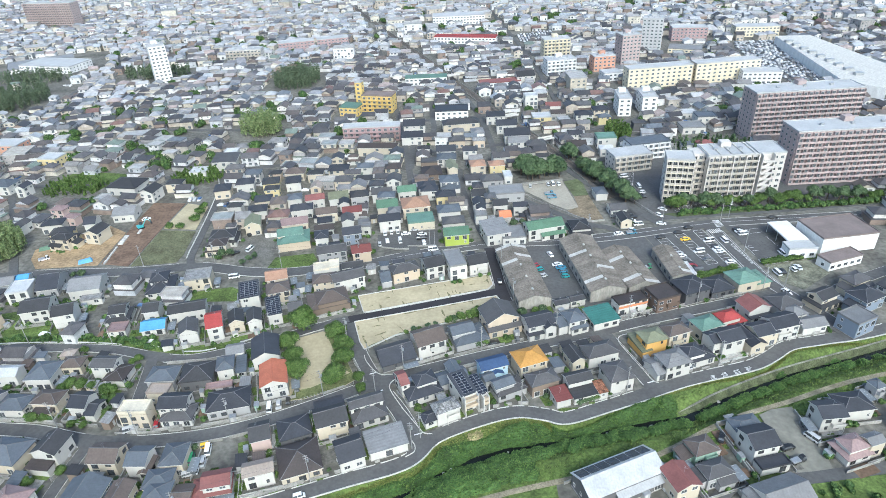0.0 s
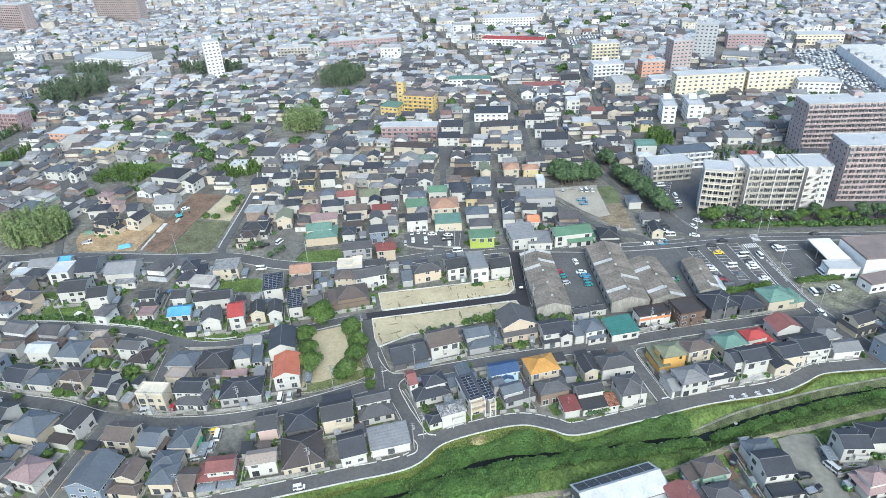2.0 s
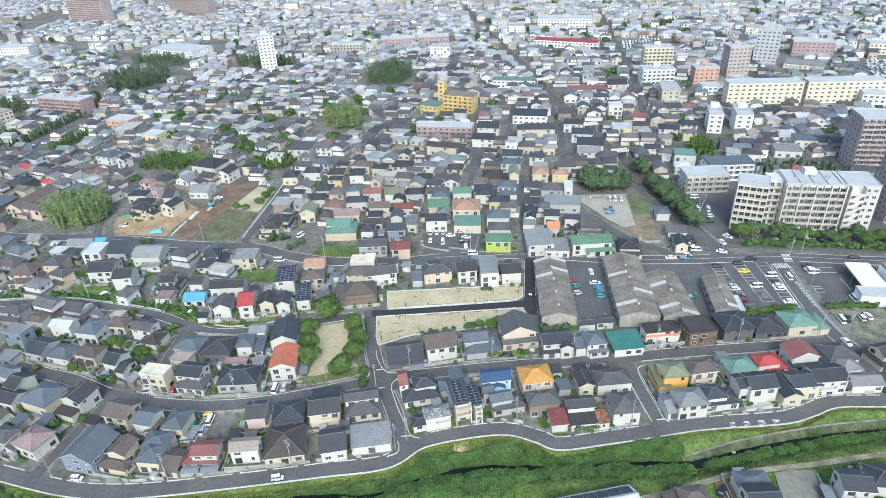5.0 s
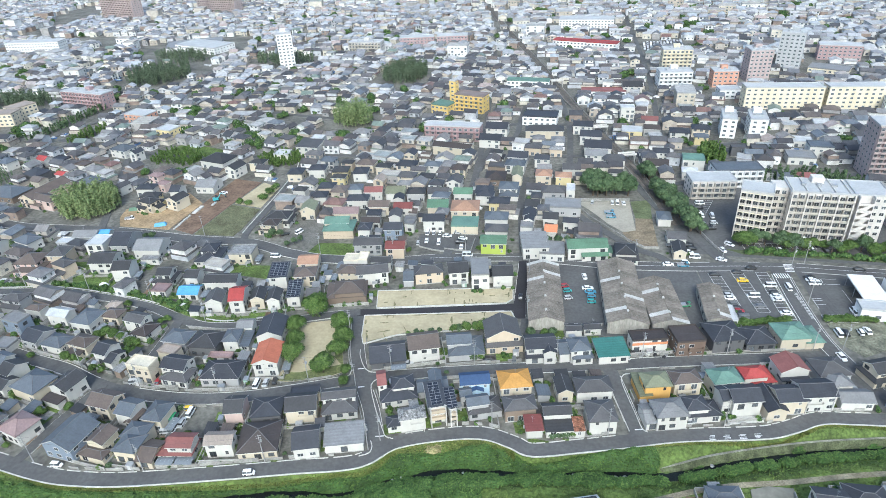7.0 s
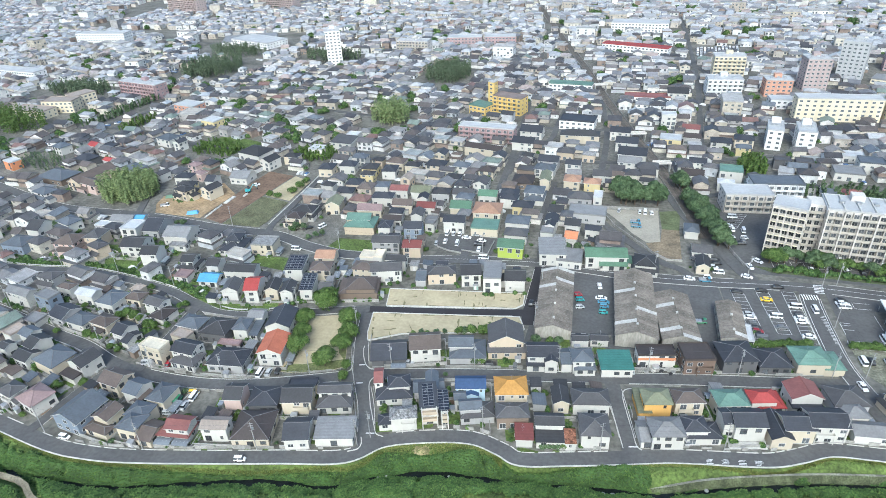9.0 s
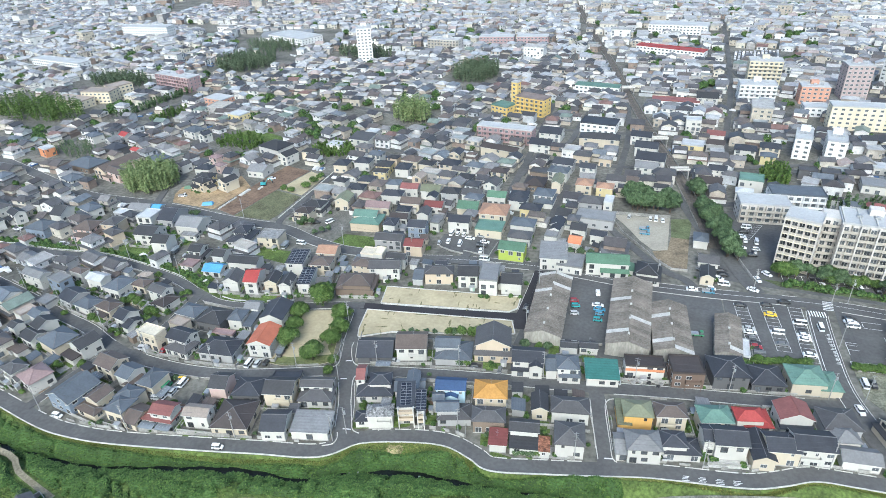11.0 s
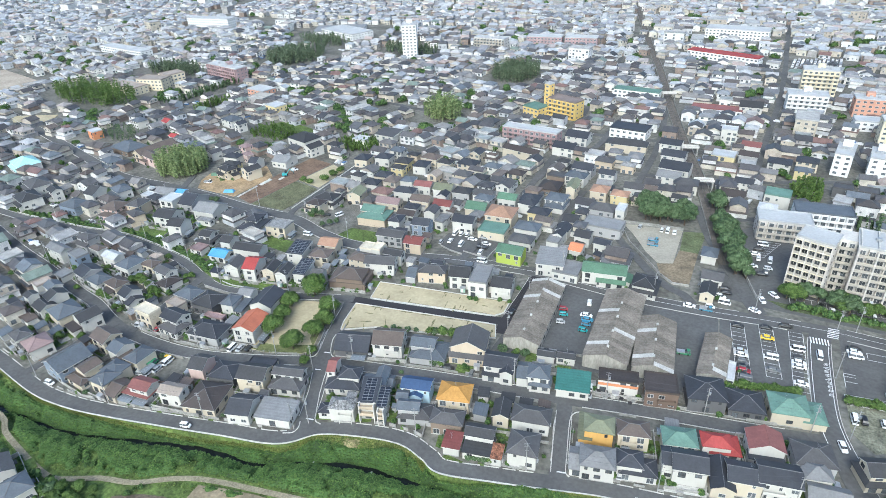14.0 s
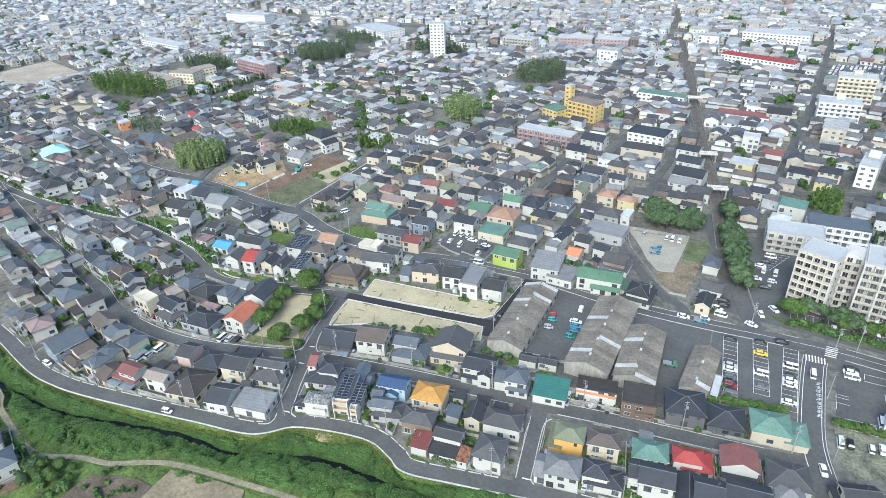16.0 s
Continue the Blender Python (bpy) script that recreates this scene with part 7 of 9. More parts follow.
# ---- weeds on the river banks ----
def weeds():
    """Rank growth on the banks: a billowing sheet of clumps, leaves over it, and grass tufts on the open slope."""
    rng = np.random.default_rng(31)
    xs, vs = np.arange(-270, 250.1, 0.5), np.arange(-19, 8.1, 0.5)
    mid = np.interp(xs, SX, SY)
    gx = np.repeat(xs[:, None], len(vs), 1)
    gy = mid[:, None] + vs[None, :]
    d, north = stream_gap(gx, gy)
    bump = np.zeros_like(gx)
    n = 9000
    cx = rng.uniform(-268, 248, n)
    cv = rng.uniform(-18, 7.5, n)
    cy = np.interp(cx, SX, SY) + cv
    cd, cn = stream_gap(cx, cy)
    swath = np.sin(cx * 0.11 + 1.3 * np.sin(cy * 0.2)) + np.cos(cy * 0.17 + 2 * np.sin(cx * 0.06))
    ok = (cd > np.where(cx < 52, 0.0, 0.9 + 0.9 * np.sin(cx * 0.23 + 2 * np.sin(cx * 0.05)))) & (cd < np.where(cn, np.where(cx < 24, 5.0, np.where(cx < 66, 7.4, -2.0)) + 0.7 * np.sin(cx * 0.07), np.where(cx < 20, 14, np.where(cx < 62, 6, 2.6)))) & (rng.uniform(-3.4, 1.2, n) < swath)
    for x, y, near in zip(cx[ok], cy[ok], cd[ok]):
        r = rng.uniform(0.7, 2.3) * np.clip(1.3 - 0.04 * near, 0.6, 1.2)
        i0, i1 = np.searchsorted(xs, (x - r, x + r))
        q = 1 - ((gx[i0:i1] - x) ** 2 + (gy[i0:i1] - y) ** 2) / (r * r)
        bump[i0:i1] = np.maximum(bump[i0:i1], np.clip(q, 0, 1) ** 0.6 * r * 1.05)
    shut = np.where(gx < 52, 0.5 + 0.55 * np.sin(gx * 0.083 + 1.6 * np.sin(gx * 0.041)) + 0.3 * np.sin(gx * 0.6), np.where(north, 0.7, -0.1))
    bump = bump * np.clip((d - 0.2 - shut) / 1.1, 0, 1)
    road = np.array([(p.x, p.y) for p in RIVER_FINE])
    for k in range(len(xs)):
        near = road[np.abs(road[:, 0] - xs[k]) < 14]
        if len(near):
            gap = np.hypot(gx[k][:, None] - near[:, 0], gy[k][:, None] - near[:, 1]).min(1)
            bump[k] *= np.clip((gap - (2.5 if 27 < xs[k] < 67 else 3.7) - 2.6 * math.exp(-((xs[k] - 6) / 11) ** 2)) / 1.3, 0, 1)
    path = np.array([(p.x, p.y) for p in smooth([tuple(p) for p in SOUTH_PATH], 3)])
    for k in range(len(xs)):
        near = path[np.abs(path[:, 0] - xs[k]) < 8]
        if len(near):
            gap = np.hypot(gx[k][:, None] - near[:, 0], gy[k][:, None] - near[:, 1]).min(1)
            bump[k] *= np.clip((gap - 2.0) / 1.2, 0, 1)
    gz = ground_height(gx, gy) + np.where(bump > 0, bump + rng.uniform(-0.08, 0.1, bump.shape), -0.25)
    v = np.stack([gx + rng.uniform(-0.12, 0.12, gx.shape), gy, gz], 2).reshape(-1, 3)
    m = len(vs)
    i, j = np.meshgrid(np.arange(len(xs) - 1), np.arange(m - 1), indexing="ij")
    a = (i * m + j).ravel()
    f = np.stack([a, a + m, a + m + 1, a + 1], 1)
    f = f[(bump.ravel()[f] > 0).sum(1) > 1]
    me = bpy.data.meshes.new("bank_weeds")
    me.from_pydata(v.tolist(), [], f.tolist())
    me.materials.append(mat("bank_growth", (0.046, 0.09, 0.022), 0.8, 0.45, 0.14, 1.6, 0.8))
    ob = setting("bank_weeds", me, None, "rank green weeds on the river banks", "weeds", "stuff")
    pick = rng.choice(np.flatnonzero(bump.ravel() > 0.15), 90000)
    p = v[pick] + rng.uniform(-0.3, 0.3, (90000, 3)) * [1, 1, 0.4] + [0, 0, 0.08]
    a = rng.uniform(0, 6.28, len(p))
    u = np.stack([np.cos(a), np.sin(a), rng.normal(0, 0.2, len(p))], 1)
    w = np.stack([-np.sin(a), np.cos(a), rng.normal(0, 0.2, len(p))], 1)
    s = rng.uniform(0.1, 0.3, len(p))[:, None]
    q = np.stack([p - u * s - w * s * 0.6, p + u * s - w * s * 0.5, p + u * s * 0.8 + w * s * 0.6, p - u * s * 0.9 + w * s * 0.5], 1).reshape(-1, 3)
    part("leaves", leaf_mesh("leaves", q, WEED), None, ob)
    x = rng.uniform(-270, 250, 60000)
    y = np.interp(x, SX, SY) + rng.uniform(-19, 9, 60000)
    d, north = stream_gap(x, y)
    ok = (d > 1.5) & (d < np.where(north, 6.4, 17)) & ~(north & (x > 66) & (d < 4.6))
    x, y = x[ok], y[ok]
    lines = np.array([(p.x, p.y, 3.0) for p in smooth([tuple(p) for p in RIVER_FINE], 3)] + [(p.x, p.y, 1.25) for p in smooth([tuple(p) for p in SOUTH_PATH], 4)])
    clear = np.concatenate([(np.hypot(x[k:k + 2000, None] - lines[:, 0], y[k:k + 2000, None] - lines[:, 1]) - lines[:, 2]).min(1) > 0 for k in range(0, len(x), 2000)])
    x, y = x[clear], y[clear]
    z = ground_height(x, y)
    k = len(x)
    a, s = rng.uniform(0, 6.28, k), rng.uniform(0.1, 0.28, k)
    c = np.stack([x, y, z], 1)
    u = np.stack([np.cos(a), np.sin(a), 0 * a], 1) * s[:, None]
    v = np.stack([0.5 * np.sin(a), -0.5 * np.cos(a), 1 + 0 * a], 1) * s[:, None] * 1.2
    q = np.stack([c - u, c + u, c + u * 0.5 + v, c - u * 0.5 + v], 1).reshape(-1, 3)
    setting("bank_grass", leaf_mesh("bank_grass", q, leaf_mat("bank_grass_blades", (0.095, 0.15, 0.034), (0.155, 0.2, 0.055))), None, "tufts of grass on the river banks", "grass", "stuff")
    road = smooth([(p.x, p.y) for p in RIVER_FINE], 3)
    side = np.array([tuple(p) for p in offset(road, -2.9)])
    wide = 0.5 + 3.0 * np.exp(-((side[:, 0] - 8) / 14) ** 2)
    out = np.array([tuple(p) for p in offset(road, -5.6)])
    out = side + (out - side) * (wide / 2.7)[:, None]
    i = rng.integers(0, len(side), 26000)
    t = rng.uniform(0, 1, 26000)[:, None] ** 1.4
    c = side[i] * (1 - t) + out[i] * t + rng.uniform(-0.3, 0.3, (26000, 2))
    c = c[(c[:, 0] > -270) & (c[:, 0] < 250)]
    c = np.column_stack([c, ground_height(c[:, 0], c[:, 1])])
    k = len(c)
    a, s = rng.uniform(0, 6.28, k), rng.uniform(0.12, 0.3, k)
    u = np.stack([np.cos(a), np.sin(a), 0 * a], 1) * s[:, None]
    v = np.stack([0.9 * np.sin(a), -0.9 * np.cos(a), 0.6 + 0 * a], 1) * s[:, None]
    q = np.stack([c - u, c + u, c + u * 0.5 + v, c - u * 0.5 + v], 1).reshape(-1, 3)
    setting("verge_grass", leaf_mesh("verge_grass", q, leaf_mat("dry_grass_blades", (0.125, 0.16, 0.038), (0.19, 0.195, 0.06))), None, "dry yellowish grass along the road edge", "grass", "stuff")


weeds()


def bare_patch(corners, material, label, n=9):
    """A worn spot that lies on the slope of the bank, with a ragged edge."""
    r = random.Random(len(label))
    s = Shape()
    p, q, t, u = (np.array(c, float) for c in corners)
    at = lambda i, j: (p * (1 - i) + q * i) * (1 - j) + (u * (1 - i) + t * i) * j
    g = [[at(i / n, j / n) + (r.uniform(-0.25, 0.25), r.uniform(-0.25, 0.25)) for i in range(n + 1)] for j in range(n + 1)]
    top = lambda c: (c[0], c[1], float(ground_height(c[0], c[1])) + 0.09)
    for j in range(n):
        for i in range(n):
            if min(i, j, n - 1 - i, n - 1 - j) > 0 or r.random() < 0.6:
                s.face([top(g[j][i]), top(g[j][i + 1]), top(g[j + 1][i + 1]), top(g[j + 1][i])])
    setting("ground_bare", s, material, label, "ground")


STRAW = mat("dry_straw", (0.27, 0.235, 0.125), 0.95, 0.45, 0.5, 2.5, 0.5)
bare_patch([(1.7, 128.9), (6, 130.7), (5.2, 134.2), (0.6, 132.2)], STRAW, "dry straw-coloured spot beside the road")
bare_patch([(-9.6, 120.4), (-6.8, 121.6), (-5.0, 124.6), (-6.6, 124.6)], STRAW, "worn earth steps down to the stream")
bare_patch([(26.2, 133.2), (29.6, 132.2), (31.6, 131.8), (27.4, 135)], STRAW, "dry bare earth on the bank slope")
bare_patch([(-30, 112.6), (-20.5, 115.2), (-20.8, 116.1), (-30.2, 113.5)], STRAW, "dry bare strip on the bank slope", 7)


def boulder(x, y, r, seed):
    rng = random.Random(seed)
    bm = bmesh.new()
    bmesh.ops.create_icosphere(bm, subdivisions=2, radius=r)
    for v in bm.verts:
        v.co *= rng.uniform(0.86, 1.1)
        v.co.z *= 0.6
    me = bpy.data.meshes.new("boulder")
    bm.to_mesh(me)
    bm.free()
    me.materials.append(CONCRETE)
    ob = new("boulder", me)
    ob.matrix_basis = pose(x, y, -4.0 + 0.25 * r, 0, 0, rng.uniform(0, 360))
    tagged(ob, "pale grey boulder lying in the stream", "boulder", "boulders in the stream")


for k, (x, y, r) in enumerate(((55.8, 136.2, 0.6), (58.2, 136.6, 0.75), (59.4, 136.4, 0.5), (64.0, 138.2, 0.55), (82.5, 146.2, 0.6), (32, 131.2, 0.5), (44, 134.6, 0.4), (-6.4, 121.4, 0.5), (-4.2, 122.9, 0.45), (13, 128.4, 0.4))):
    boulder(x, y, r, k)
rb = random.Random(9)
bank = offset(smooth([tuple(p) for p in UPPER_ROAD], 3), 4.8)
for p in bank:
    if -330 < p.x < -108:
        for k in range(2):
            LOOSE_GREEN.append((p.x + rb.uniform(-1, 1), p.y + rb.uniform(-1.3, 1.6), rb.uniform(0.5, 1.25)))
rail = offset(smooth([tuple(p) for p in UPPER_ROAD], 3), 2.55)
rail = [p for p in rail if -260 < p.x < -126]


def guard_rail(line, step):
    guard = thing("guard_rail", Matrix.Identity(4), "white metal guard rail along the upper road", "guard rail", "guard rails")
    for z in (0.4, 0.7):
        s = Shape()
        ribbon(s, line, -0.06, 0.06, z, z + 0.18)
        part("beam", s, FRAME_W, guard)
    for p in line[::step]:
        s = Shape()
        s.box(p.x - 0.06, p.x + 0.06, p.y + 0.06, p.y + 0.16, 0, 0.95)
        part("post", s, FRAME_W, guard)


guard_rail(rail, 4)
for pts in ([(-123.4, 181.6), (-116.9, 180.2), (-110.8, 178.2)], [(-101.4, 175.4), (-95.1, 175.3), (-89.9, 176.6)], [(-81.6, 179.6), (-77.6, 181.4), (-71.4, 184.2)]):
    guard_rail(smooth(pts, 4), 2)
LOOSE_GREEN += [(rb.uniform(-41, -24), rb.uniform(75, 90), rb.uniform(0.3, 0.8)) for k in range(26)] + [(rb.uniform(86, 150), rb.uniform(99, 110), rb.uniform(0.5, 1.4)) for k in range(60)] + [(rb.uniform(-70, -44), rb.uniform(71, 79), rb.uniform(0.8, 1.8)) for k in range(24)]
LOOSE_GREEN += [(x, 266.2 + 0.055 * (x - 107) + rb.uniform(-0.8, 2.2), rb.uniform(0.8, 1.7)) for x in np.arange(108, 226, 1.3)]
s, cap = Shape(), Shape()
rev = [p for p in STREAM if 58 < p.x < 330]
a, b, c = offset(rev, 2.5), offset(rev, 1.25), offset(rev, 3.2)
lift = [-4.3 + 2.7 * min(1, max(0, (p.x - 60) / 20)) for p in rev]
for i in range(len(rev) - 1):
    s.face([(*b[i], -4.4), (*b[i + 1], -4.4), (*a[i + 1], lift[i + 1]), (*a[i], lift[i])])
    cap.face([(*a[i], lift[i]), (*a[i + 1], lift[i + 1]), (*c[i + 1], lift[i + 1]), (*c[i], lift[i])])
    s.face([(*c[i], lift[i]), (*c[i + 1], lift[i + 1]), (*c[i + 1], -4.4), (*c[i], -4.4)])
setting("revetment", s, mat("mossy_concrete", (0.085, 0.098, 0.052), 0.95, 0.45, 0.35, 2.2, 0.4), "grey concrete revetment along the stream", "wall")
setting("revetment_cap", cap, mat("worn_concrete", (0.24, 0.235, 0.19), 0.95, 0.35, 0.3, 2.2, 0.3), "worn pale concrete top of the revetment", "wall")

# ---- cars ----
CAR_PAINT = {"white": (0.75, 0.75, 0.75), "silver": (0.45, 0.46, 0.47), "black": (0.02, 0.02, 0.022), "grey": (0.14, 0.145, 0.15), "blue": (0.05, 0.23, 0.36), "yellow": (0.75, 0.5, 0.02), "red": (0.3, 0.02, 0.03), "teal": (0.03, 0.3, 0.32), "green": (0.04, 0.22, 0.1)}
CAR_PAINT = {k: mat("car_paint_" + k, v, 0.3, 0.04, spec=0.6) for k, v in CAR_PAINT.items()}
LAMP_GLASS = mat("headlamp", (0.7, 0.7, 0.68), 0.2, 0.05)
CARS = {}


def loft(shape, rings):
    """Joins cross-sections along x, each a half width and a list of (y share, z)."""
    n = len(rings[0])
    i = len(shape.v)
    for r in rings:
        shape.v += r
    for k in range(len(rings) - 1):
        for j in range(n):
            a, b = i + k * n + j, i + k * n + (j + 1) % n
            shape.f.append((a, b, b + n, a + n))
            shape.m.append(0)
    shape.f.append(tuple(i + j for j in reversed(range(n))))
    shape.f.append(tuple(i + (len(rings) - 1) * n + j for j in range(n)))
    shape.m += [0, 0]


def car(kind, paint):
    """A parked car, nose along +x."""
    key = (kind, paint)
    if key in CARS:
        return CARS[key]
    L, W, H, roof0, roof1, bonnet = {"sedan": (4.5, 1.72, 1.45, -1.25, 0.55, 1.15), "kei": (3.4, 1.48, 1.65, -1.5, 0.75, 1.1), "van": (4.7, 1.74, 1.95, -2.1, 1.5, 2.0), "truck": (4.7, 1.7, 1.95, 0.9, 1.9, 2.2)}[kind]
    label = {"sedan": "%s passenger car", "kei": "small boxy %s car", "van": "%s van", "truck": "small %s flatbed truck"}[kind] % paint
    me = thing("car", Matrix.Identity(4), label + " standing on its wheels", "car", "cars")
    belt = 0.88 if kind != "van" else 1.0

    def ring(x, w, lo, hi):
        return [(x, -w, lo + 0.1), (x, -w * 0.96, lo), (x, w * 0.96, lo), (x, w, lo + 0.1), (x, w, hi - 0.14), (x, w * 0.9, hi), (x, -w * 0.9, hi), (x, -w, hi - 0.14)]
    s = Shape()
    hood = belt - 0.1
    loft(s, [ring(-L / 2, W * 0.42, 0.35, belt - 0.12), ring(-L / 2 + 0.15, W * 0.48, 0.28, belt), ring(-L / 4, W / 2, 0.22, belt), ring(bonnet, W / 2, 0.22, belt), ring(L / 2 - 0.35, W * 0.48, 0.25, hood), ring(L / 2, W * 0.42, 0.35, hood - 0.18)])
    part("body", s, CAR_PAINT[paint], me)
    g, t = Shape(), Shape()
    rear = max(roof0 - 0.45, -L / 2 + 0.12)
    a, b = W * 0.45, W * 0.38
    g.solid([(rear, -a, belt - 0.02), (bonnet, -a, belt - 0.02), (bonnet, a, belt - 0.02), (rear, a, belt - 0.02), (roof0, -b, H - 0.06), (roof1, -b, H - 0.06), (roof1, b, H - 0.06), (roof0, b, H - 0.06)],
            [(4, 5, 6, 7), (0, 1, 5, 4), (1, 2, 6, 5), (2, 3, 7, 6), (3, 0, 4, 7)])
    part("glasshouse", g, GLASS, me, "dark tinted car glass")
    t.box(roof0 - 0.05, roof1 + 0.08, -b - 0.03, b + 0.03, H - 0.07, H, top=(0.08, 0.06))
    for x in (roof0 * 0.5 + roof1 * 0.5,):
        for y in (-1, 1):
            t.solid([(x - 0.06, y * (a + 0.01), belt), (x + 0.06, y * (a + 0.01), belt), (x + 0.06, y * (b + 0.02), H - 0.06), (x - 0.06, y * (b + 0.02), H - 0.06)], [(0, 1, 2, 3)])
    part("roof", t, CAR_PAINT[paint], me)
    if kind == "truck":
        t = Shape()
        t.box(-L / 2, roof0 - 0.5, -W / 2, W / 2, belt - 0.1, belt + 0.35)
        part("flatbed", t, METAL, me, "grey metal flatbed")
    wheel = Shape()
    wheel.bar((0, -0.1, 0), (0, 0.1, 0), 0.31, 0, 10)
    wm = wheel.mesh("wheel", TYRE)
    for x in (-L * 0.3, L * 0.31):
        for y in (-W / 2 + 0.1, W / 2 - 0.1):
            w = part("wheel", wm, None, me)
            w.matrix_basis = pose(x, y, 0.31)
    for y in (-W * 0.33, W * 0.33):
        if kind == "sedan" and paint == "yellow":
            s = Shape()
            s.box(L / 2 - 0.12, L / 2 + 0.01, y - 0.16, y + 0.16, hood - 0.28, hood - 0.14)
            part("headlight", s, LAMP_GLASS, me)
    me.location = (0, -400, 0)
    CARS[key] = me
    return me


USED = set()


def park(x, y, rot, kind="sedan", paint="white", z=0.13):
    ob = car(kind, paint)
    if (kind, paint) not in USED:
        USED.add((kind, paint))
        ob.matrix_basis = pose(x, y, z, 0, 0, rot)
        return ob
    return copy_thing(ob, pose(x, y, z, 0, 0, rot))


def row_at(x0, y0, x1, y1, n, k):
    t = (k + 0.5) / n
    return x0 + (x1 - x0) * t + 2.25, y0 + (y1 - y0) * t + 0.35


R1, R2, R3 = (90.4, 245.6, 97.6, 214.5, 13), (99.4, 249.2, 105.6, 221, 12), (109.2, 250, 113.9, 218.1, 13)
for row, k, kind, paint in ((R1, 0, "sedan", "black"), (R1, 6, "sedan", "silver"), (R1, 6.9, "sedan", "white"), (R1, 8.6, "kei", "grey"), (R1, 9.5, "sedan", "black"), (R1, 10.3, "sedan", "red"), (R1, 11.2, "sedan", "black"), (R1, 12, "van", "grey"),
                            (R2, 0, "sedan", "black"), (R2, 2.6, "sedan", "yellow"), (R2, 7.2, "van", "white"), (R2, 10, "sedan", "grey"), (R3, 3.6, "van", "white"), (R3, 6.6, "sedan", "white"), (R3, 7.5, "sedan", "white"), (R3, 5.8, "kei", "black"), (R3, 11, "sedan", "white")):
    park(*row_at(*row, k), 9 + 180 * (kind == "van"), kind, paint)
def park_all(cars):
    for x, y, r, kind, paint in cars:
        park(x, y, r, kind, paint, 0.2)


SHOP_CARS = [
    (119.6, 240, 100, "van", "white"), (129.5, 247.5, 10, "sedan", "white"), (130.2, 245, 10, "van", "white"), (129.5, 249.5, 10, "sedan", "black"),
    (139.5, 227.5, 100, "van", "white"), (130.5, 212.5, 100, "van", "white"), (133, 213.5, 100, "sedan", "black"), (138, 214.5, 100, "kei", "white"),
    (140.6, 216, 100, "sedan", "white"), (128, 199, -70, "sedan", "white"),
]
park_all(SHOP_CARS)
FLAT_CARS = [
    (82, 252.3, 8, "kei", "white"), (84, 261.5, -10, "sedan", "white"), (97, 257.5, -15, "sedan", "white"), (98.5, 266, -62, "sedan", "white"),
    (77, 266, -10, "sedan", "grey"), (77.5, 268.5, -10, "sedan", "black"), (108, 291, 100, "sedan", "black"), (122, 270.5, 100, "sedan", "white"),
    (135, 273, 100, "kei", "white"), (141, 274, 100, "sedan", "black"), (150, 259.4, 2, "sedan", "black"), (108, 252.7, 12, "sedan", "black"),
    (91, 302, 10, "sedan", "white"), (92, 307, 10, "sedan", "black"), (93, 312, 10, "van", "white"), (91.5, 291, 12, "sedan", "white"), (97.4, 298.8, 95, "van", "white"), (97, 288.3, 95, "sedan", "grey"), (92.9, 298.8, 95, "sedan", "white"),
    (96, 286, 12, "sedan", "black"), (97.5, 291.5, 12, "kei", "white"), (85.5, 265, 12, "sedan", "black"), (84.6, 268, 12, "sedan", "black"),
    (86.3, 257.6, 5, "van", "white"), (101.9, 271.8, -40, "sedan", "white"), (118, 272, 80, "sedan", "black"), (130, 281.6, 92, "sedan", "silver"),
    (134, 281.6, 92, "kei", "white"), (146, 281.6, 92, "sedan", "black"), (150, 281.6, 92, "sedan", "white"),
]
park_all(FLAT_CARS)
STREET_CARS = [
    (91.5, 198.3, 15, "sedan", "white"), (-46, 111.5, 18, "kei", "white"), (-62.5, 145.6, 100, "van", "white"), (-59.8, 147, 100, "sedan", "silver"),
    (-57, 148.2, 100, "kei", "black"), (-104.5, 137.8, 20, "van", "silver"), (-77, 129, 100, "van", "white"), (-81, 125.5, 100, "van", "green"),
    (-80, 120, 20, "kei", "silver"), (-104, 101.6, 8, "kei", "white"), (57, 183.6, 12, "van", "silver"), (50, 186, 100, "sedan", "black"),
    (52.5, 186.6, 100, "kei", "silver"), (55, 187.4, 100, "sedan", "grey"), (57.5, 188, 100, "kei", "white"), (-15.5, 166, 10, "sedan", "silver"),
    (12, 174, 20, "sedan", "black"), (20.5, 175.5, 100, "kei", "grey"), (27, 178, 100, "sedan", "silver"), (76, 158.5, 109, "kei", "silver"),
    (-97, 139.8, 100, "sedan", "red"), (101.1, 126.6, 120, "van", "silver"), (93.2, 118.5, 20, "truck", "black"), (92.5, 123.2, 15, "sedan", "black"),
    (75.5, 127.6, 60, "sedan", "black"), (-78.1, 130.4, 20, "kei", "yellow"), (-77.3, 124.6, 100, "sedan", "silver"), (-78.1, 121.5, 100, "kei", "white"),
]
park_all(STREET_CARS)
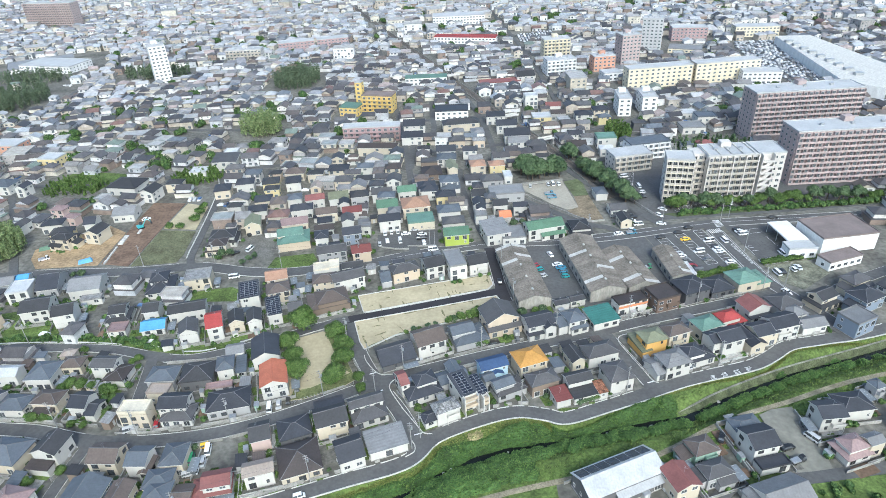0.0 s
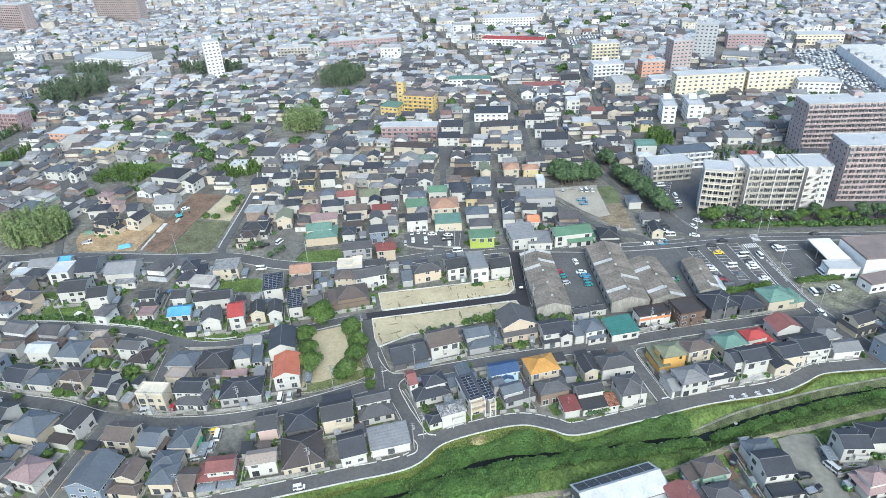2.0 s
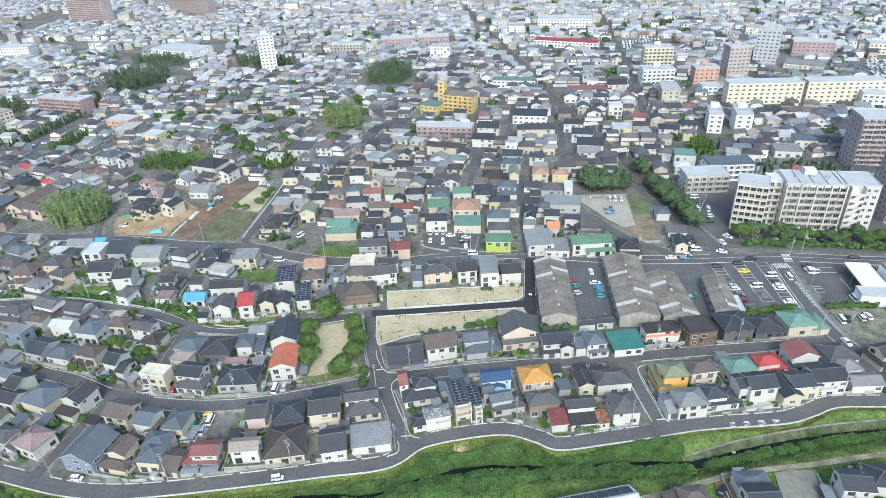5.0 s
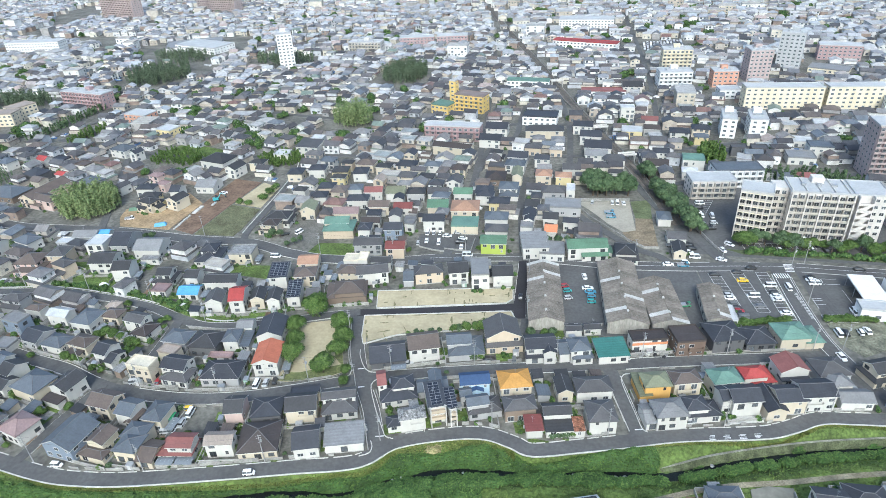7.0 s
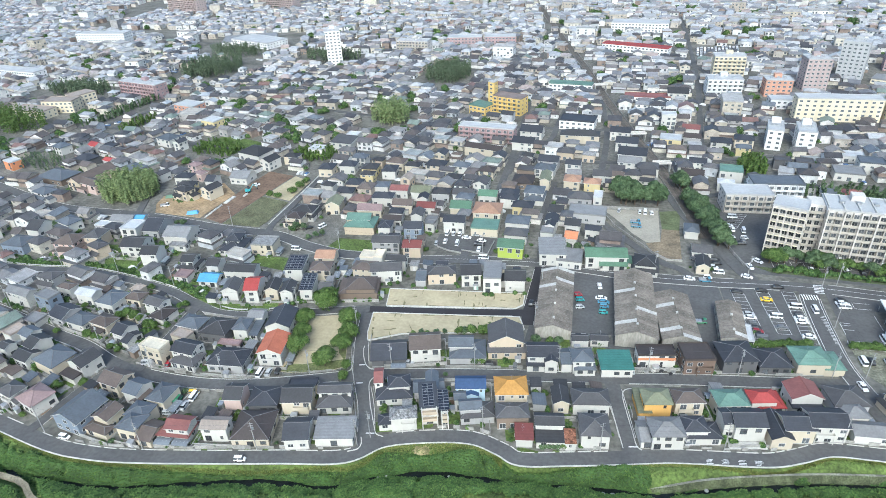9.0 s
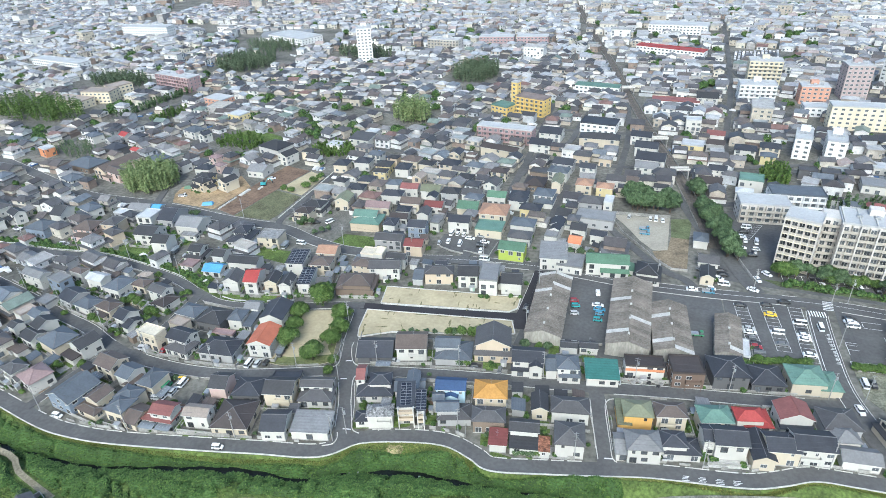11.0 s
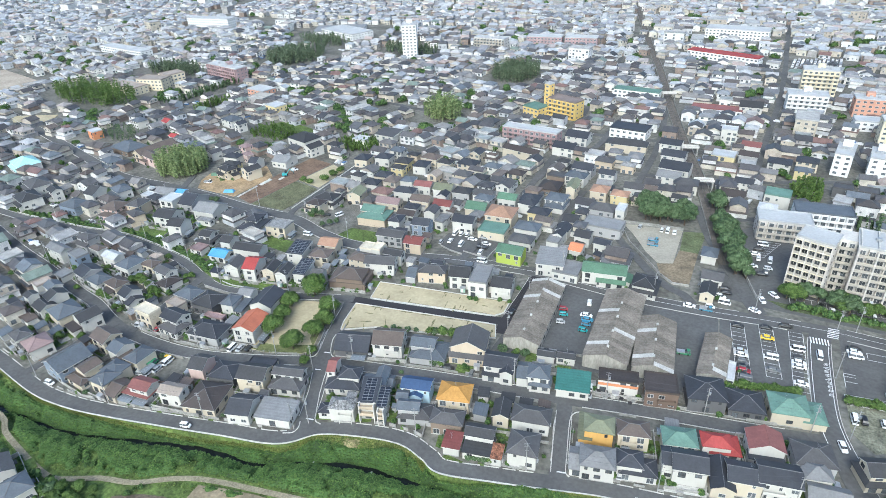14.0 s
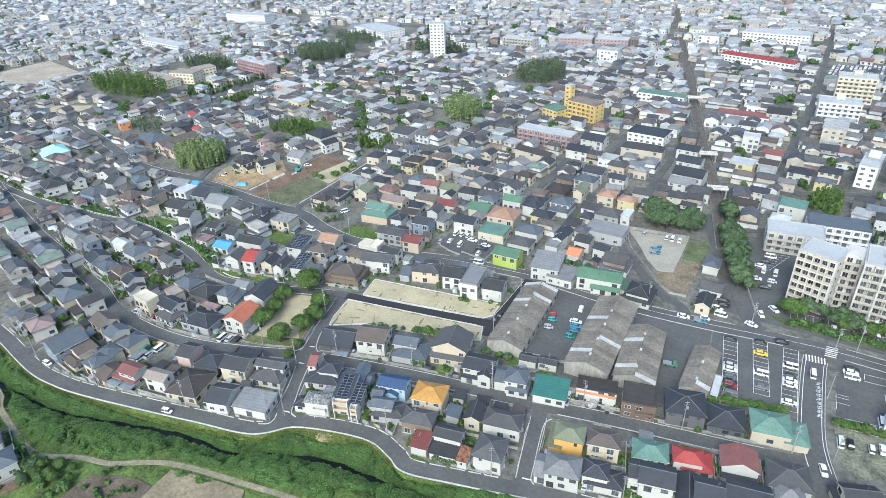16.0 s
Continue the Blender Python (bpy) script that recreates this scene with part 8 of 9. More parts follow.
SHED_CARS = [
    (75, 249.5, 8, "sedan", "white"), (81, 249.8, 8, "truck", "blue"), (49.5, 294.4, 6, "truck", "blue"), (50.4, 290, 6, "truck", "blue"),
    (50.6, 305.2, 95, "kei", "white"), (53.1, 305.8, 95, "van", "white"), (56.2, 306, 100, "sedan", "white"), (40.8, 304, 85, "kei", "silver"), (17.2, 213.5, 95, "sedan", "black"),
    (41, 233.5, 105, "sedan", "white"), (42.8, 225, 10, "sedan", "white"), (44, 222.5, 10, "sedan", "blue"), (44.6, 219.6, 10, "kei", "blue"),
    (44.8, 215.6, 10, "kei", "teal"), (33.7, 224.7, 20, "kei", "red"), (35, 221.5, 20, "kei", "teal"), (35.8, 216.5, 20, "kei", "silver"),
    (79.5, 220, 15, "truck", "green"),
]
park_all(SHED_CARS)
TOWN_CARS = [
    (-34, 258.5, 95, "van", "white"), (-20, 261, 8, "sedan", "silver"), (-31, 258.8, 95, "kei", "white"), (-28, 259.2, 95, "kei", "white"),
    (-24, 257, 8, "sedan", "white"), (-16.3, 256, 8, "sedan", "white"), (-15.8, 252.6, 8, "sedan", "black"), (-43.7, 246, 8, "van", "silver"),
    (-97, 224.6, 10, "van", "white"), (-96.5, 248.1, 70, "van", "white"), (-102.5, 245, 40, "sedan", "black"), (-105, 256.6, 20, "kei", "silver"), (-10.8, 241.6, 10, "van", "white"), (-180, 262, 20, "sedan", "white"), (-186, 259, 20, "sedan", "white"),
    (-193, 246, 25, "truck", "white"), (-160, 283, 30, "sedan", "white"), (-100, 262, 60, "kei", "black"), (-32.5, 251.1, 100, "sedan", "white"),
    (-26.4, 250.5, 100, "van", "white"), (-18.2, 253.2, 100, "sedan", "black"), (-15.2, 248.4, 100, "sedan", "white"), (-35.7, 247.9, 100, "kei", "silver"),
]
park_all(TOWN_CARS)


# ---- utility poles and cables ----
POLE = mat("pole_concrete", (0.3, 0.3, 0.295), 0.9, 0.2)

def pole(x, y, rot, tall=11.0):
    me = thing("utility_pole", pose(x, y, 0, 0, 0, rot), "grey concrete utility pole with crossarms", "utility pole", "utility poles")
    s = Shape()
    s.bar((0, 0, -0.3), (0, 0, tall), 0.16, 0, 8, 0.1)
    part("post", s, POLE, me)
    for z, half in ((tall - 0.4, 0.75), (tall - 1.3, 0.75), (tall - 3.0, 0.5)):
        s = Shape()
        s.box(-half, half, -0.045, 0.045, z, z + 0.09)
        part("crossarm", s, POLE, me)
    if int(x) % 2:
        s = Shape()
        s.bar((0.45, 0, tall - 2.8), (0.45, 0, tall - 1.9), 0.28, 0, 8)
        part("transformer", s, METAL, me)
    return me


def cable(a, b, ha=10.6, hb=10.6):
    """A sagging cable between two poles."""
    s = Shape()
    p = [Vector((*a, ha)).lerp(Vector((*b, hb)), k / 6) - Vector((0, 0, 3.2 * (k / 6) * (1 - k / 6))) for k in range(7)]
    side = (p[6] - p[0]).cross(Vector((0, 0, 1))).normalized() * 0.022
    loft(s, [[tuple(q + side), tuple(q - side), tuple(q + Vector((0, 0, 0.03)))] for q in p])
    ob = new("overhead_cable", s.mesh("overhead_cable", DARK_METAL))
    tagged(ob, "thin dark overhead cable between poles", "cable", "overhead cables")


for side, line, gap, lo, hi in ((2.9, MID_FINE, 28, -190, 120), (3.0, RIVER_FINE, 34, -150, 140), (2.6, LANE_A, 26, -60, 0), (-2.7, LOT_LANE, 22, 0, 30), (2.5, UPPER_ROAD, 30, -230, -40), (3.9, MAIN_ROAD, 32, -150, 140), (4.2, SHOP_ROAD, 24, 110, 140)):
    last, q = None, None
    for p in offset(line, side):
        if lo < p.x < hi and (last is None or (p - last).length > gap):
            pole(p.x, p.y, random.uniform(0, 40))
            if last is not None and line is not LANE_A:
                for z in (10.5, 8.6):
                    cable(last, p, z, z)
            last = p


# ---- garden walls and shrubs round the near houses ----
def garden_wall(a, b, high=1.1):
    d = Vector(b) - Vector(a)
    s = Shape()
    s.box(-d.length / 2, d.length / 2, -0.08, 0.08, -0.2, high)
    s.box(-d.length / 2, d.length / 2, -0.11, 0.11, high, high + 0.07, 1)
    me = new("garden_wall", s.mesh("garden_wall", BLOCK_WALL, CONCRETE))
    me.matrix_basis = pose(*((Vector(a) + Vector(b)) / 2), 0, 0, 0, math.degrees(math.atan2(d.y, d.x)))
    return tagged(me, "low grey concrete block garden wall", "wall", "garden walls")


for a, b, high in (((88.3, 287), (92.5, 276), 1.4), ((92.5, 276), (97, 265.4), 1.4), ((31.4, 305.6), (36, 295.6), 1.2), ((36, 295.6), (40.7, 287.7), 1.2), ((40.7, 287.7), (51.6, 275.9), 1.2), ((51.6, 275.9), (59.5, 266.8), 1.2), ((59.5, 266.8), (65.4, 262.4), 1.2), ((65.4, 262.4), (71.9, 263.4), 1.0), ((31.4, 305.6), (45.2, 308.2), 1.5), ((45.2, 308.2), (59.2, 310.4), 1.5)):
    garden_wall(a, b, high)
for a, b in (((-36.4, 247.4), (-34, 245.4)), ((-34, 245.4), (-28.3, 243.7)), ((-28.3, 243.7), (-22, 243.2)), ((-22.6, 245.6), (-10.2, 245.4)), ((-10.2, 245.4), (-10.6, 258))):
    garden_wall(a, b, 0.8)
CORNER = [(-111.1, 142.5), (-109.8, 140.2), (-105.4, 138), (-96.3, 137.4), (-89.6, 138.7), (-86.6, 140.4)]
for a, b in zip(CORNER, CORNER[1:]):
    garden_wall(a, b, 1.2)
YARDS = []


def free(x, y, gap=0.0):
    return not any(math.hypot(x - a, y - b) < r + gap for a, b, r in TAKEN)


ROAD_X = np.array([(p.x, p.y, w / 2) for line, w, m in ROADS for p in smooth([tuple(q) for q in line], 3)])
RAIL_X = np.array([(p.x, p.y, 3.6) for p in smooth([tuple(q) for q in RAIL], 4)])
ROAD_X = np.concatenate([ROAD_X, RAIL_X])


def off_road(x, y, gap):
    d = np.hypot(ROAD_X[:, 0] - x, ROAD_X[:, 1] - y) - ROAD_X[:, 2]
    return d.min() > gap


for line, side, gap in ((RIVER_FINE, 1, 3.3), (MID_FINE, 1, 3.5), (MID_FINE, -1, 3.5), (LANE_A, 1, 3.3), (LANE_A, -1, 3.3), (LANE_B, 1, 3.1), (LANE_B, -1, 3.1), (UPPER_ROAD, -1, 3)):
    p = offset(line, side * gap)
    k = 0
    while k < len(p) - 3:
        a, b = p[k], p[min(k + random.choice((1, 2, 3)), len(p) - 1)]
        if -200 < a.x < 130 and 1.5 < (b - a).length < 14 and random.random() < 0.72 and not any((a - Vector(c)).length < r + 2 or (b - Vector(c)).length < r + 2 for *c, r in J):
            garden_wall(a, b, random.uniform(0.7, 1.4))
        k += random.choice((2, 3, 4))
for x, y, rot, w, d in HOUSES:
    if y > 215 or not -200 < x < 150:
        continue
    c, s = math.cos(radians(rot)), math.sin(radians(rot))
    others = [t for t in TAKEN if 0.5 < math.hypot(t[0] - x, t[1] - y) < 30]
    fits = lambda px, py, gap: off_road(px, py, gap) and not any(math.hypot(px - a, py - b) < r * 0.92 for a, b, r in others)
    at = lambda u, v: (x + u * c - v * s, y + u * s + v * c)
    e = random.uniform(1.1, 1.9)
    corner = [(-w / 2 - e, -d / 2 - e), (w / 2 + e, -d / 2 - e), (w / 2 + e, d / 2 + e), (-w / 2 - e, d / 2 + e)]
    for k in range(4):
        a, b = at(*corner[k]), at(*corner[(k + 1) % 4])
        m = ((a[0] + b[0]) / 2, (a[1] + b[1]) / 2)
        if random.random() < 0.75 and fits(*a, 0.3) and fits(*b, 0.3) and fits(*m, 0.3):
            garden_wall(a, b, random.uniform(0.8, 1.5))
    for side in random.sample((0, 1, 2, 3), random.choice((1, 2, 2, 3))):
        u, v = ((0, -d / 2 - 2.0), (w / 2 + 2.0, 0), (0, d / 2 + 2.0), (-w / 2 - 2.0, 0))[side]
        p, q = random.uniform(1.5, 3.5), random.uniform(1.5, 2.6)
        pts = [at(u + i * p, v + j * q) for i, j in ((-1, -1), (1, -1), (1, 1), (-1, 1))]
        if all(off_road(*k, 0.1) for k in pts):
            YARDS.append(pts)
for pts in YARDS:
    m, name, label = random.choice(((GRAVEL_DARK, "gravel_bed", "grey gravel bed beside a house"), (GRASS, "lawn", "small green garden lawn"), (GRASS, "lawn", "small green garden lawn"), (SOIL, "garden_bed", "dark garden soil beside a house"), (CONCRETE, "paving", "grey concrete paving beside a house")))
    patch(name, pts, m, label, 0.045 + 0.0004 * YARDS.index(pts))
for x, y, rot, w, d in HOUSES:
    if y > 262 or not -240 < x < 150:
        continue
    others = [t for t in TAKEN if 0.5 < math.hypot(t[0] - x, t[1] - y) < 30]
    c, s = math.cos(radians(rot)), math.sin(radians(rot))
    for k in range(random.choice((1, 2, 3, 4, 5))):
        e = random.uniform(0.9, 1.5)
        u, v = random.choice(((random.uniform(-w / 2, w / 2), -d / 2 - e), (random.uniform(-w / 2, w / 2), d / 2 + e), (w / 2 + e, random.uniform(-d / 2, d / 2)), (-w / 2 - e, random.uniform(-d / 2, d / 2))))
        px, py = x + u * c - v * s, y + u * s + v * c
        if off_road(px, py, 0.9) and not any(math.hypot(px - a, py - b) < r * 0.9 for a, b, r in others):
            plant(random.choice(PROTO["bush"] + PROTO["hedge"]), px, py, random.uniform(0.45, 0.95))

rg = random.Random(77)
for x, y, rot, w, d in HOUSES:
    if y > 262 or not -260 < x < 150:
        continue
    c, s = math.cos(radians(rot)), math.sin(radians(rot))
    others = [t for t in TAKEN if 0.5 < math.hypot(t[0] - x, t[1] - y) < 30]
    many = rg.choice((4, 6, 9)) if x < -110 else rg.choice((0, 1, 3, 5))
    for k in range(many):
        e = rg.uniform(0.8, 2.2)
        u, v = rg.choice(((rg.uniform(-w / 2, w / 2), -d / 2 - e), (rg.uniform(-w / 2, w / 2), d / 2 + e), (w / 2 + e, rg.uniform(-d / 2, d / 2)), (-w / 2 - e, rg.uniform(-d / 2, d / 2))))
        px, py = x + u * c - v * s, y + u * s + v * c
        if off_road(px, py, 0.7) and not any(math.hypot(px - a, py - b) < r * 0.86 for a, b, r in others):
            LOOSE_GREEN.append((px, py, rg.uniform(0.35, 1.3 if x < -110 else 0.95)))

# ---- garden sheds and carports in the yards ----
def garden_shed(x, y, rot, m):
    me = thing("garden_shed", pose(x, y, 0, 0, 0, rot), "small metal garden shed beside a house", "shed", "garden sheds")
    s = Shape()
    s.box(-1, 1, -0.65, 0.65, -0.05, 1.95)
    part("wall", s, m, me)
    s = Shape()
    s.solid([(-1.1, -0.8, 1.92), (1.1, -0.8, 1.92), (1.1, 0.75, 2.12), (-1.1, 0.75, 2.12), (-1.1, -0.8, 2.0), (1.1, -0.8, 2.0), (1.1, 0.75, 2.2), (-1.1, 0.75, 2.2)], [(3, 2, 1, 0), (4, 5, 6, 7), (0, 1, 5, 4), (1, 2, 6, 5), (2, 3, 7, 6), (3, 0, 4, 7)])
    part("roof", s, METAL, me)
    s = Shape()
    s.box(-0.7, 0.2, -0.69, -0.64, 0.05, 1.8)
    part("door", s, FRAME_W, me)


def carport(x, y, rot):
    me = thing("carport", pose(x, y, 0, 0, 0, rot), "light carport with a smoky curved roof on posts", "carport", "carports")
    s = Shape()
    loft(s, [[(u, v, 2.5 - 0.12 * v * v + t) for v, t in [(-1.4 + 2.8 * k / 6, 0.0) for k in range(7)] + [(1.4 - 2.8 * k / 6, 0.05) for k in range(7)]] for u in (-2.6, 2.6)])
    part("roof", s, SMOKY, me)
    for k in range(5):
        s = Shape()
        u = -2.4 + 1.2 * k
        s.bar((u, -1.45, 2.28), (u, 0, 2.58), 0.04)
        s.bar((u, 0, 2.58), (u, 1.45, 2.28), 0.04)
        part("rib", s, METAL, me)
    for u, v in ((-2.2, 1.3), (2.2, 1.3)):
        s = Shape()
        s.bar((u, v, -0.1), (u, v, 2.3), 0.06)
        part("post", s, METAL, me)


def outbuilding(x, y, rot, w, d, h, roof, wall):
    me = thing("outbuilding", pose(x, y, 0, 0, 0, rot), "low %s outbuilding with %s lean-to roof" % (WALLS[wall][0], ROOFS[roof][0]), "outbuilding", "outbuildings")
    s = Shape()
    s.box(-w / 2, w / 2, -d / 2, d / 2, -0.1, h)
    part("wall", s, WALL_MAT[wall], me)
    s = Shape()
    a, b = w / 2 + 0.3, d / 2 + 0.3
    s.solid([(-a, -b, h - 0.02), (a, -b, h - 0.02), (a, b, h + 0.55), (-a, b, h + 0.55), (-a, -b, h + 0.12), (a, -b, h + 0.12), (a, b, h + 0.7), (-a, b, h + 0.7)], [(3, 2, 1, 0), (4, 5, 6, 7), (0, 1, 5, 4), (1, 2, 6, 5), (2, 3, 7, 6), (3, 0, 4, 7)])
    part("roof", s, ROOF_MAT[roof], me)
    s = Shape()
    s.box(-0.5, 0.5, -d / 2 - 0.05, -d / 2 + 0.02, 0.05, 2.0)
    part("door", s, FRAME_W, me)


ro = random.Random(41)
BUILT = [(x, y, math.cos(radians(rot)), math.sin(radians(rot)), w / 2, d / 2) for x, y, rot, w, d in HOUSES if y < 275]
SPARE = [(-76, 128, 9), (-50, 168, 22), (-12, 197, 36), (20, 205, 22), (-35, 190, 16), (55, 218, 44), (104, 233, 26), (142, 236, 30), (140, 210, 16), (-98, 215, 16), (-73, 232, 14), (93, 126, 16), (-95, 165, 8), (-26, 251, 14), (-10, 254, 9), (-95, 247, 15), (64, 270, 11), (52, 285, 20), (100, 272, 26), (-150, 265, 40), (-190, 255, 30)]
count = 0
for k in range(9000):
    x, y = ro.uniform(-165, 150), ro.uniform(100, 276)
    bank = np.interp(x, SX, SY)
    if y < bank + 9 or (x < -112 and y > 175) or any(math.hypot(x - a, y - b) < q for a, b, q in SPARE):
        continue
    w, d = ro.uniform(2.6, 5.2), ro.uniform(2.4, 4.0)
    q = 0.5 * max(w, d)
    if not off_road(x, y, q + 0.9):
        continue
    if any(max(abs((x - a) * c + (y - b) * s) - hw, abs((y - b) * c - (x - a) * s) - hd) < q + 0.7 for a, b, c, s, hw, hd in BUILT):
        continue
    near = min(HOUSES, key=lambda t: math.hypot(t[0] - x, t[1] - y))
    if math.hypot(near[0] - x, near[1] - y) > 13:
        continue
    outbuilding(x, y, near[2] + ro.choice((0, 90)), w, d, ro.uniform(2.2, 3.0), ro.choice(("g", "d", "bg", "l", "b", "x", "n")), ro.choice("wcgbwg"))
    BUILT.append((x, y, 1, 0, q, q))
    count += 1
    if count > 105:
        break


def goods(x, y, rot, w, d, h, m, label):
    """A stack of shop goods: slatted crate, corner battens and a lid."""
    me = thing("crate", pose(x, y, 0.06, 0, 0, rot), label, "crate", "goods before the shop")
    s = Shape()
    s.box(-w / 2, w / 2, -d / 2, d / 2, 0, h * 0.92)
    part("body", s, m, me)
    for a in (-1, 1):
        for b in (-1, 1):
            s = Shape()
            s.box(a * w / 2 - 0.04, a * w / 2 + 0.04, b * d / 2 - 0.04, b * d / 2 + 0.04, 0, h)
            part("batten", s, CONCRETE, me)
    s = Shape()
    s.box(-w / 2 - 0.06, w / 2 + 0.06, -d / 2 - 0.06, d / 2 + 0.06, h, h + 0.08, top=(0.03, 0.03))
    part("lid", s, m, me, "flat lid with eased edges")


rq = random.Random(23)
for x, y in ((61.2, 186.6), (62.9, 186.4), (63.8, 187.6), (62.4, 189), (65.2, 187.4), (66.5, 188.5), (67.6, 188), (68.3, 189.4), (69.8, 189.8), (65.8, 190), (71.3, 188.7), (67.2, 190), (70.6, 187.4), (60.2, 188)):
    m, what = rq.choice(((FRAME_W, "white"), (WALL_MAT["w"], "pale"), (ROOF_MAT["red"], "red"), (ROOF_MAT["d"], "dark"), (ROOF_MAT["x"], "grey"), (ROOF_MAT["d"], "dark")))
    goods(x, y, rq.uniform(0, 60), rq.uniform(0.7, 1.6), rq.uniform(0.6, 1.0), rq.uniform(0.5, 1.2), m, "stacked %s goods on the shop forecourt" % what)
SMOKY = mat("smoky_sheet", (0.2, 0.22, 0.24), 0.25, 0.1, spec=0.5)
for x, y, rot in ((-71.5, 108.8, 11), (-66, 110.1, 12), (-106.3, 119.2, -4), (83.5, 178.8, 17), (-17.2, 162, 20), (-127.5, 118.6, -8)):
    carport(x, y, rot)
    TAKEN.append((x, y, 2.4))
for k, (x, y, rot, w, d) in enumerate(HOUSES):
    if y > 225 or not -200 < x < 150:
        continue
    c, s = math.cos(radians(rot)), math.sin(radians(rot))
    others = [t for t in TAKEN if 0.5 < math.hypot(t[0] - x, t[1] - y) < 30]
    for u, v, r, size in ((w / 2 + 1.5, random.uniform(-d / 3, d / 3), 90, 1.0), (-w / 2 - 1.5, random.uniform(-d / 3, d / 3), 90, 1.0), (random.uniform(-w / 3, w / 3), -d / 2 - 1.2, 0, 0.9)):
        px, py = x + u * c - v * s, y + u * s + v * c
        if random.random() < 0.3 and off_road(px, py, 1.2) and not any(math.hypot(px - a, py - b) < q + size * 0.8 for a, b, q in others):
            garden_shed(px, py, rot + r, random.choice((METAL, WALL_MAT["w"], WALL_MAT["g"], WALL_MAT["t"])))
            TAKEN.append((px, py, 1.0))
    for u, v, r in ((w / 2 + 2.0, -d / 4, 90), (-w / 2 - 2.0, -d / 4, 90)):
        px, py = x + u * c - v * s, y + u * s + v * c
        if random.random() < 0.3 and off_road(px, py, 2.0) and not any(math.hypot(px - a, py - b) < q + 1.9 for a, b, q in others):
            carport(px, py, rot + r)
            if random.random() < 0.6:
                park(px, py, rot + 90, random.choice(("sedan", "kei", "van")), random.choice(("white", "silver", "black", "grey")), 0.06)
            TAKEN.append((px, py, 2.4))

# ---- the digger and heaps on the building ground ----
dig = thing("excavator", pose(-159, 274, 0.2, 0, 0, 40), "small turquoise excavator with raised arm on bare soil", "excavator")
TURQ = mat("turquoise_paint", (0.08, 0.38, 0.4), 0.4, 0.1)
s = Shape()
for y in (-1.2, 0.8):
    s.box(-1.6, 1.6, y, y + 0.45, 0, 0.7)
part("track", s, TYRE, dig)
s = Shape()
s.box(-1.7, 1.2, -1.2, 1.2, 0.8, 1.8)
part("body", s, TURQ, dig)
s = Shape()
s.box(-0.2, 1.2, 0.1, 1.2, 1.8, 3.0, top=(0.15, 0.1))
part("cab", s, GLASS, dig)
s = Shape()
s.bar((1.1, -0.3, 1.5), (3.2, -0.3, 4.2), 0.22)
s.bar((3.2, -0.3, 4.2), (5.2, -0.3, 2.2), 0.16)
part("arm", s, TURQ, dig)
s = Shape()
s.box(4.8, 5.6, -0.8, 0.2, 1.2, 2.2, top=(0.2, 0))
part("bucket", s, DARK_METAL, dig)
for x, y, w, d, col, label in ((-162.5, 262, 9, 2.0, PALE_CONCRETE, "stack of pale concrete kerb stones"), (-162.5, 251, 9, 0.8, PALE_CONCRETE, "row of pale concrete kerb stones"), (-162, 243, 6, 0.8, PALE_CONCRETE, "row of pale concrete kerb stones"), (-158, 270, 4, 1.2, PALE_CONCRETE, "stack of pale concrete kerb stones")):
    me = thing("kerb_stack", pose(x, y, 0.2, 0, 0, 92), label, "stack")
    for k in range(4):
        s = Shape()
        s.box(-w / 2 + k * w / 4, -w / 2 + (k + 0.85) * w / 4, -d / 2, d / 2, 0, 0.5 + 0.1 * (k % 2))
        part("stone", s, col, me)
for x, y, col, label in ((-198, 256.5, ROOF_MAT["gr"], "green tarpaulin over building stuff"), (-172, 243, ROOF_MAT["sky"], "blue tarpaulin over building stuff")):
    s = Shape()
    s.solid([(-3, -1.6, 0), (3, -1.6, 0), (3, 1.6, 0), (-3, 1.6, 0), (-2.6, -0.6, 1.3), (2.4, -0.5, 1.6), (2.5, 0.6, 1.5), (-2.6, 0.5, 1.2)], [(4, 5, 6, 7), (0, 1, 5, 4), (1, 2, 6, 5), (2, 3, 7, 6), (3, 0, 4, 7)])
    ob = tagged(new("tarpaulin", s.mesh("tarpaulin", col)), label, "heap")
    ob.matrix_basis = pose(x, y, 0.2, 0, 0, 25)

# fence round the park and benches of its edge
for pts in ([(-57, 147.2), (-38.5, 154.5), (-34.6, 157.5), (-36.2, 162)], [(-39.6, 168.5), (-45.6, 184)]):
    for a, b in zip(pts, pts[1:]):
        a, b = Vector(a), Vector(b)
        me = thing("park_fence", pose(a.x, a.y, 0, 0, 0, math.degrees(math.atan2((b - a).y, (b - a).x))), "low pale metal fence round the park", "fence", "park fence")
        n = max(1, int((b - a).length / 2))
        for k in range(n + 1):
            s = Shape()
            s.bar(((b - a).length * k / n, 0, -0.1), ((b - a).length * k / n, 0, 1.1), 0.05)
            part("post", s, METAL, me)
        for z in (0.5, 1.05):
            s = Shape()
            s.bar((0, 0, z), ((b - a).length, 0, z), 0.03)
            part("rail", s, METAL, me)

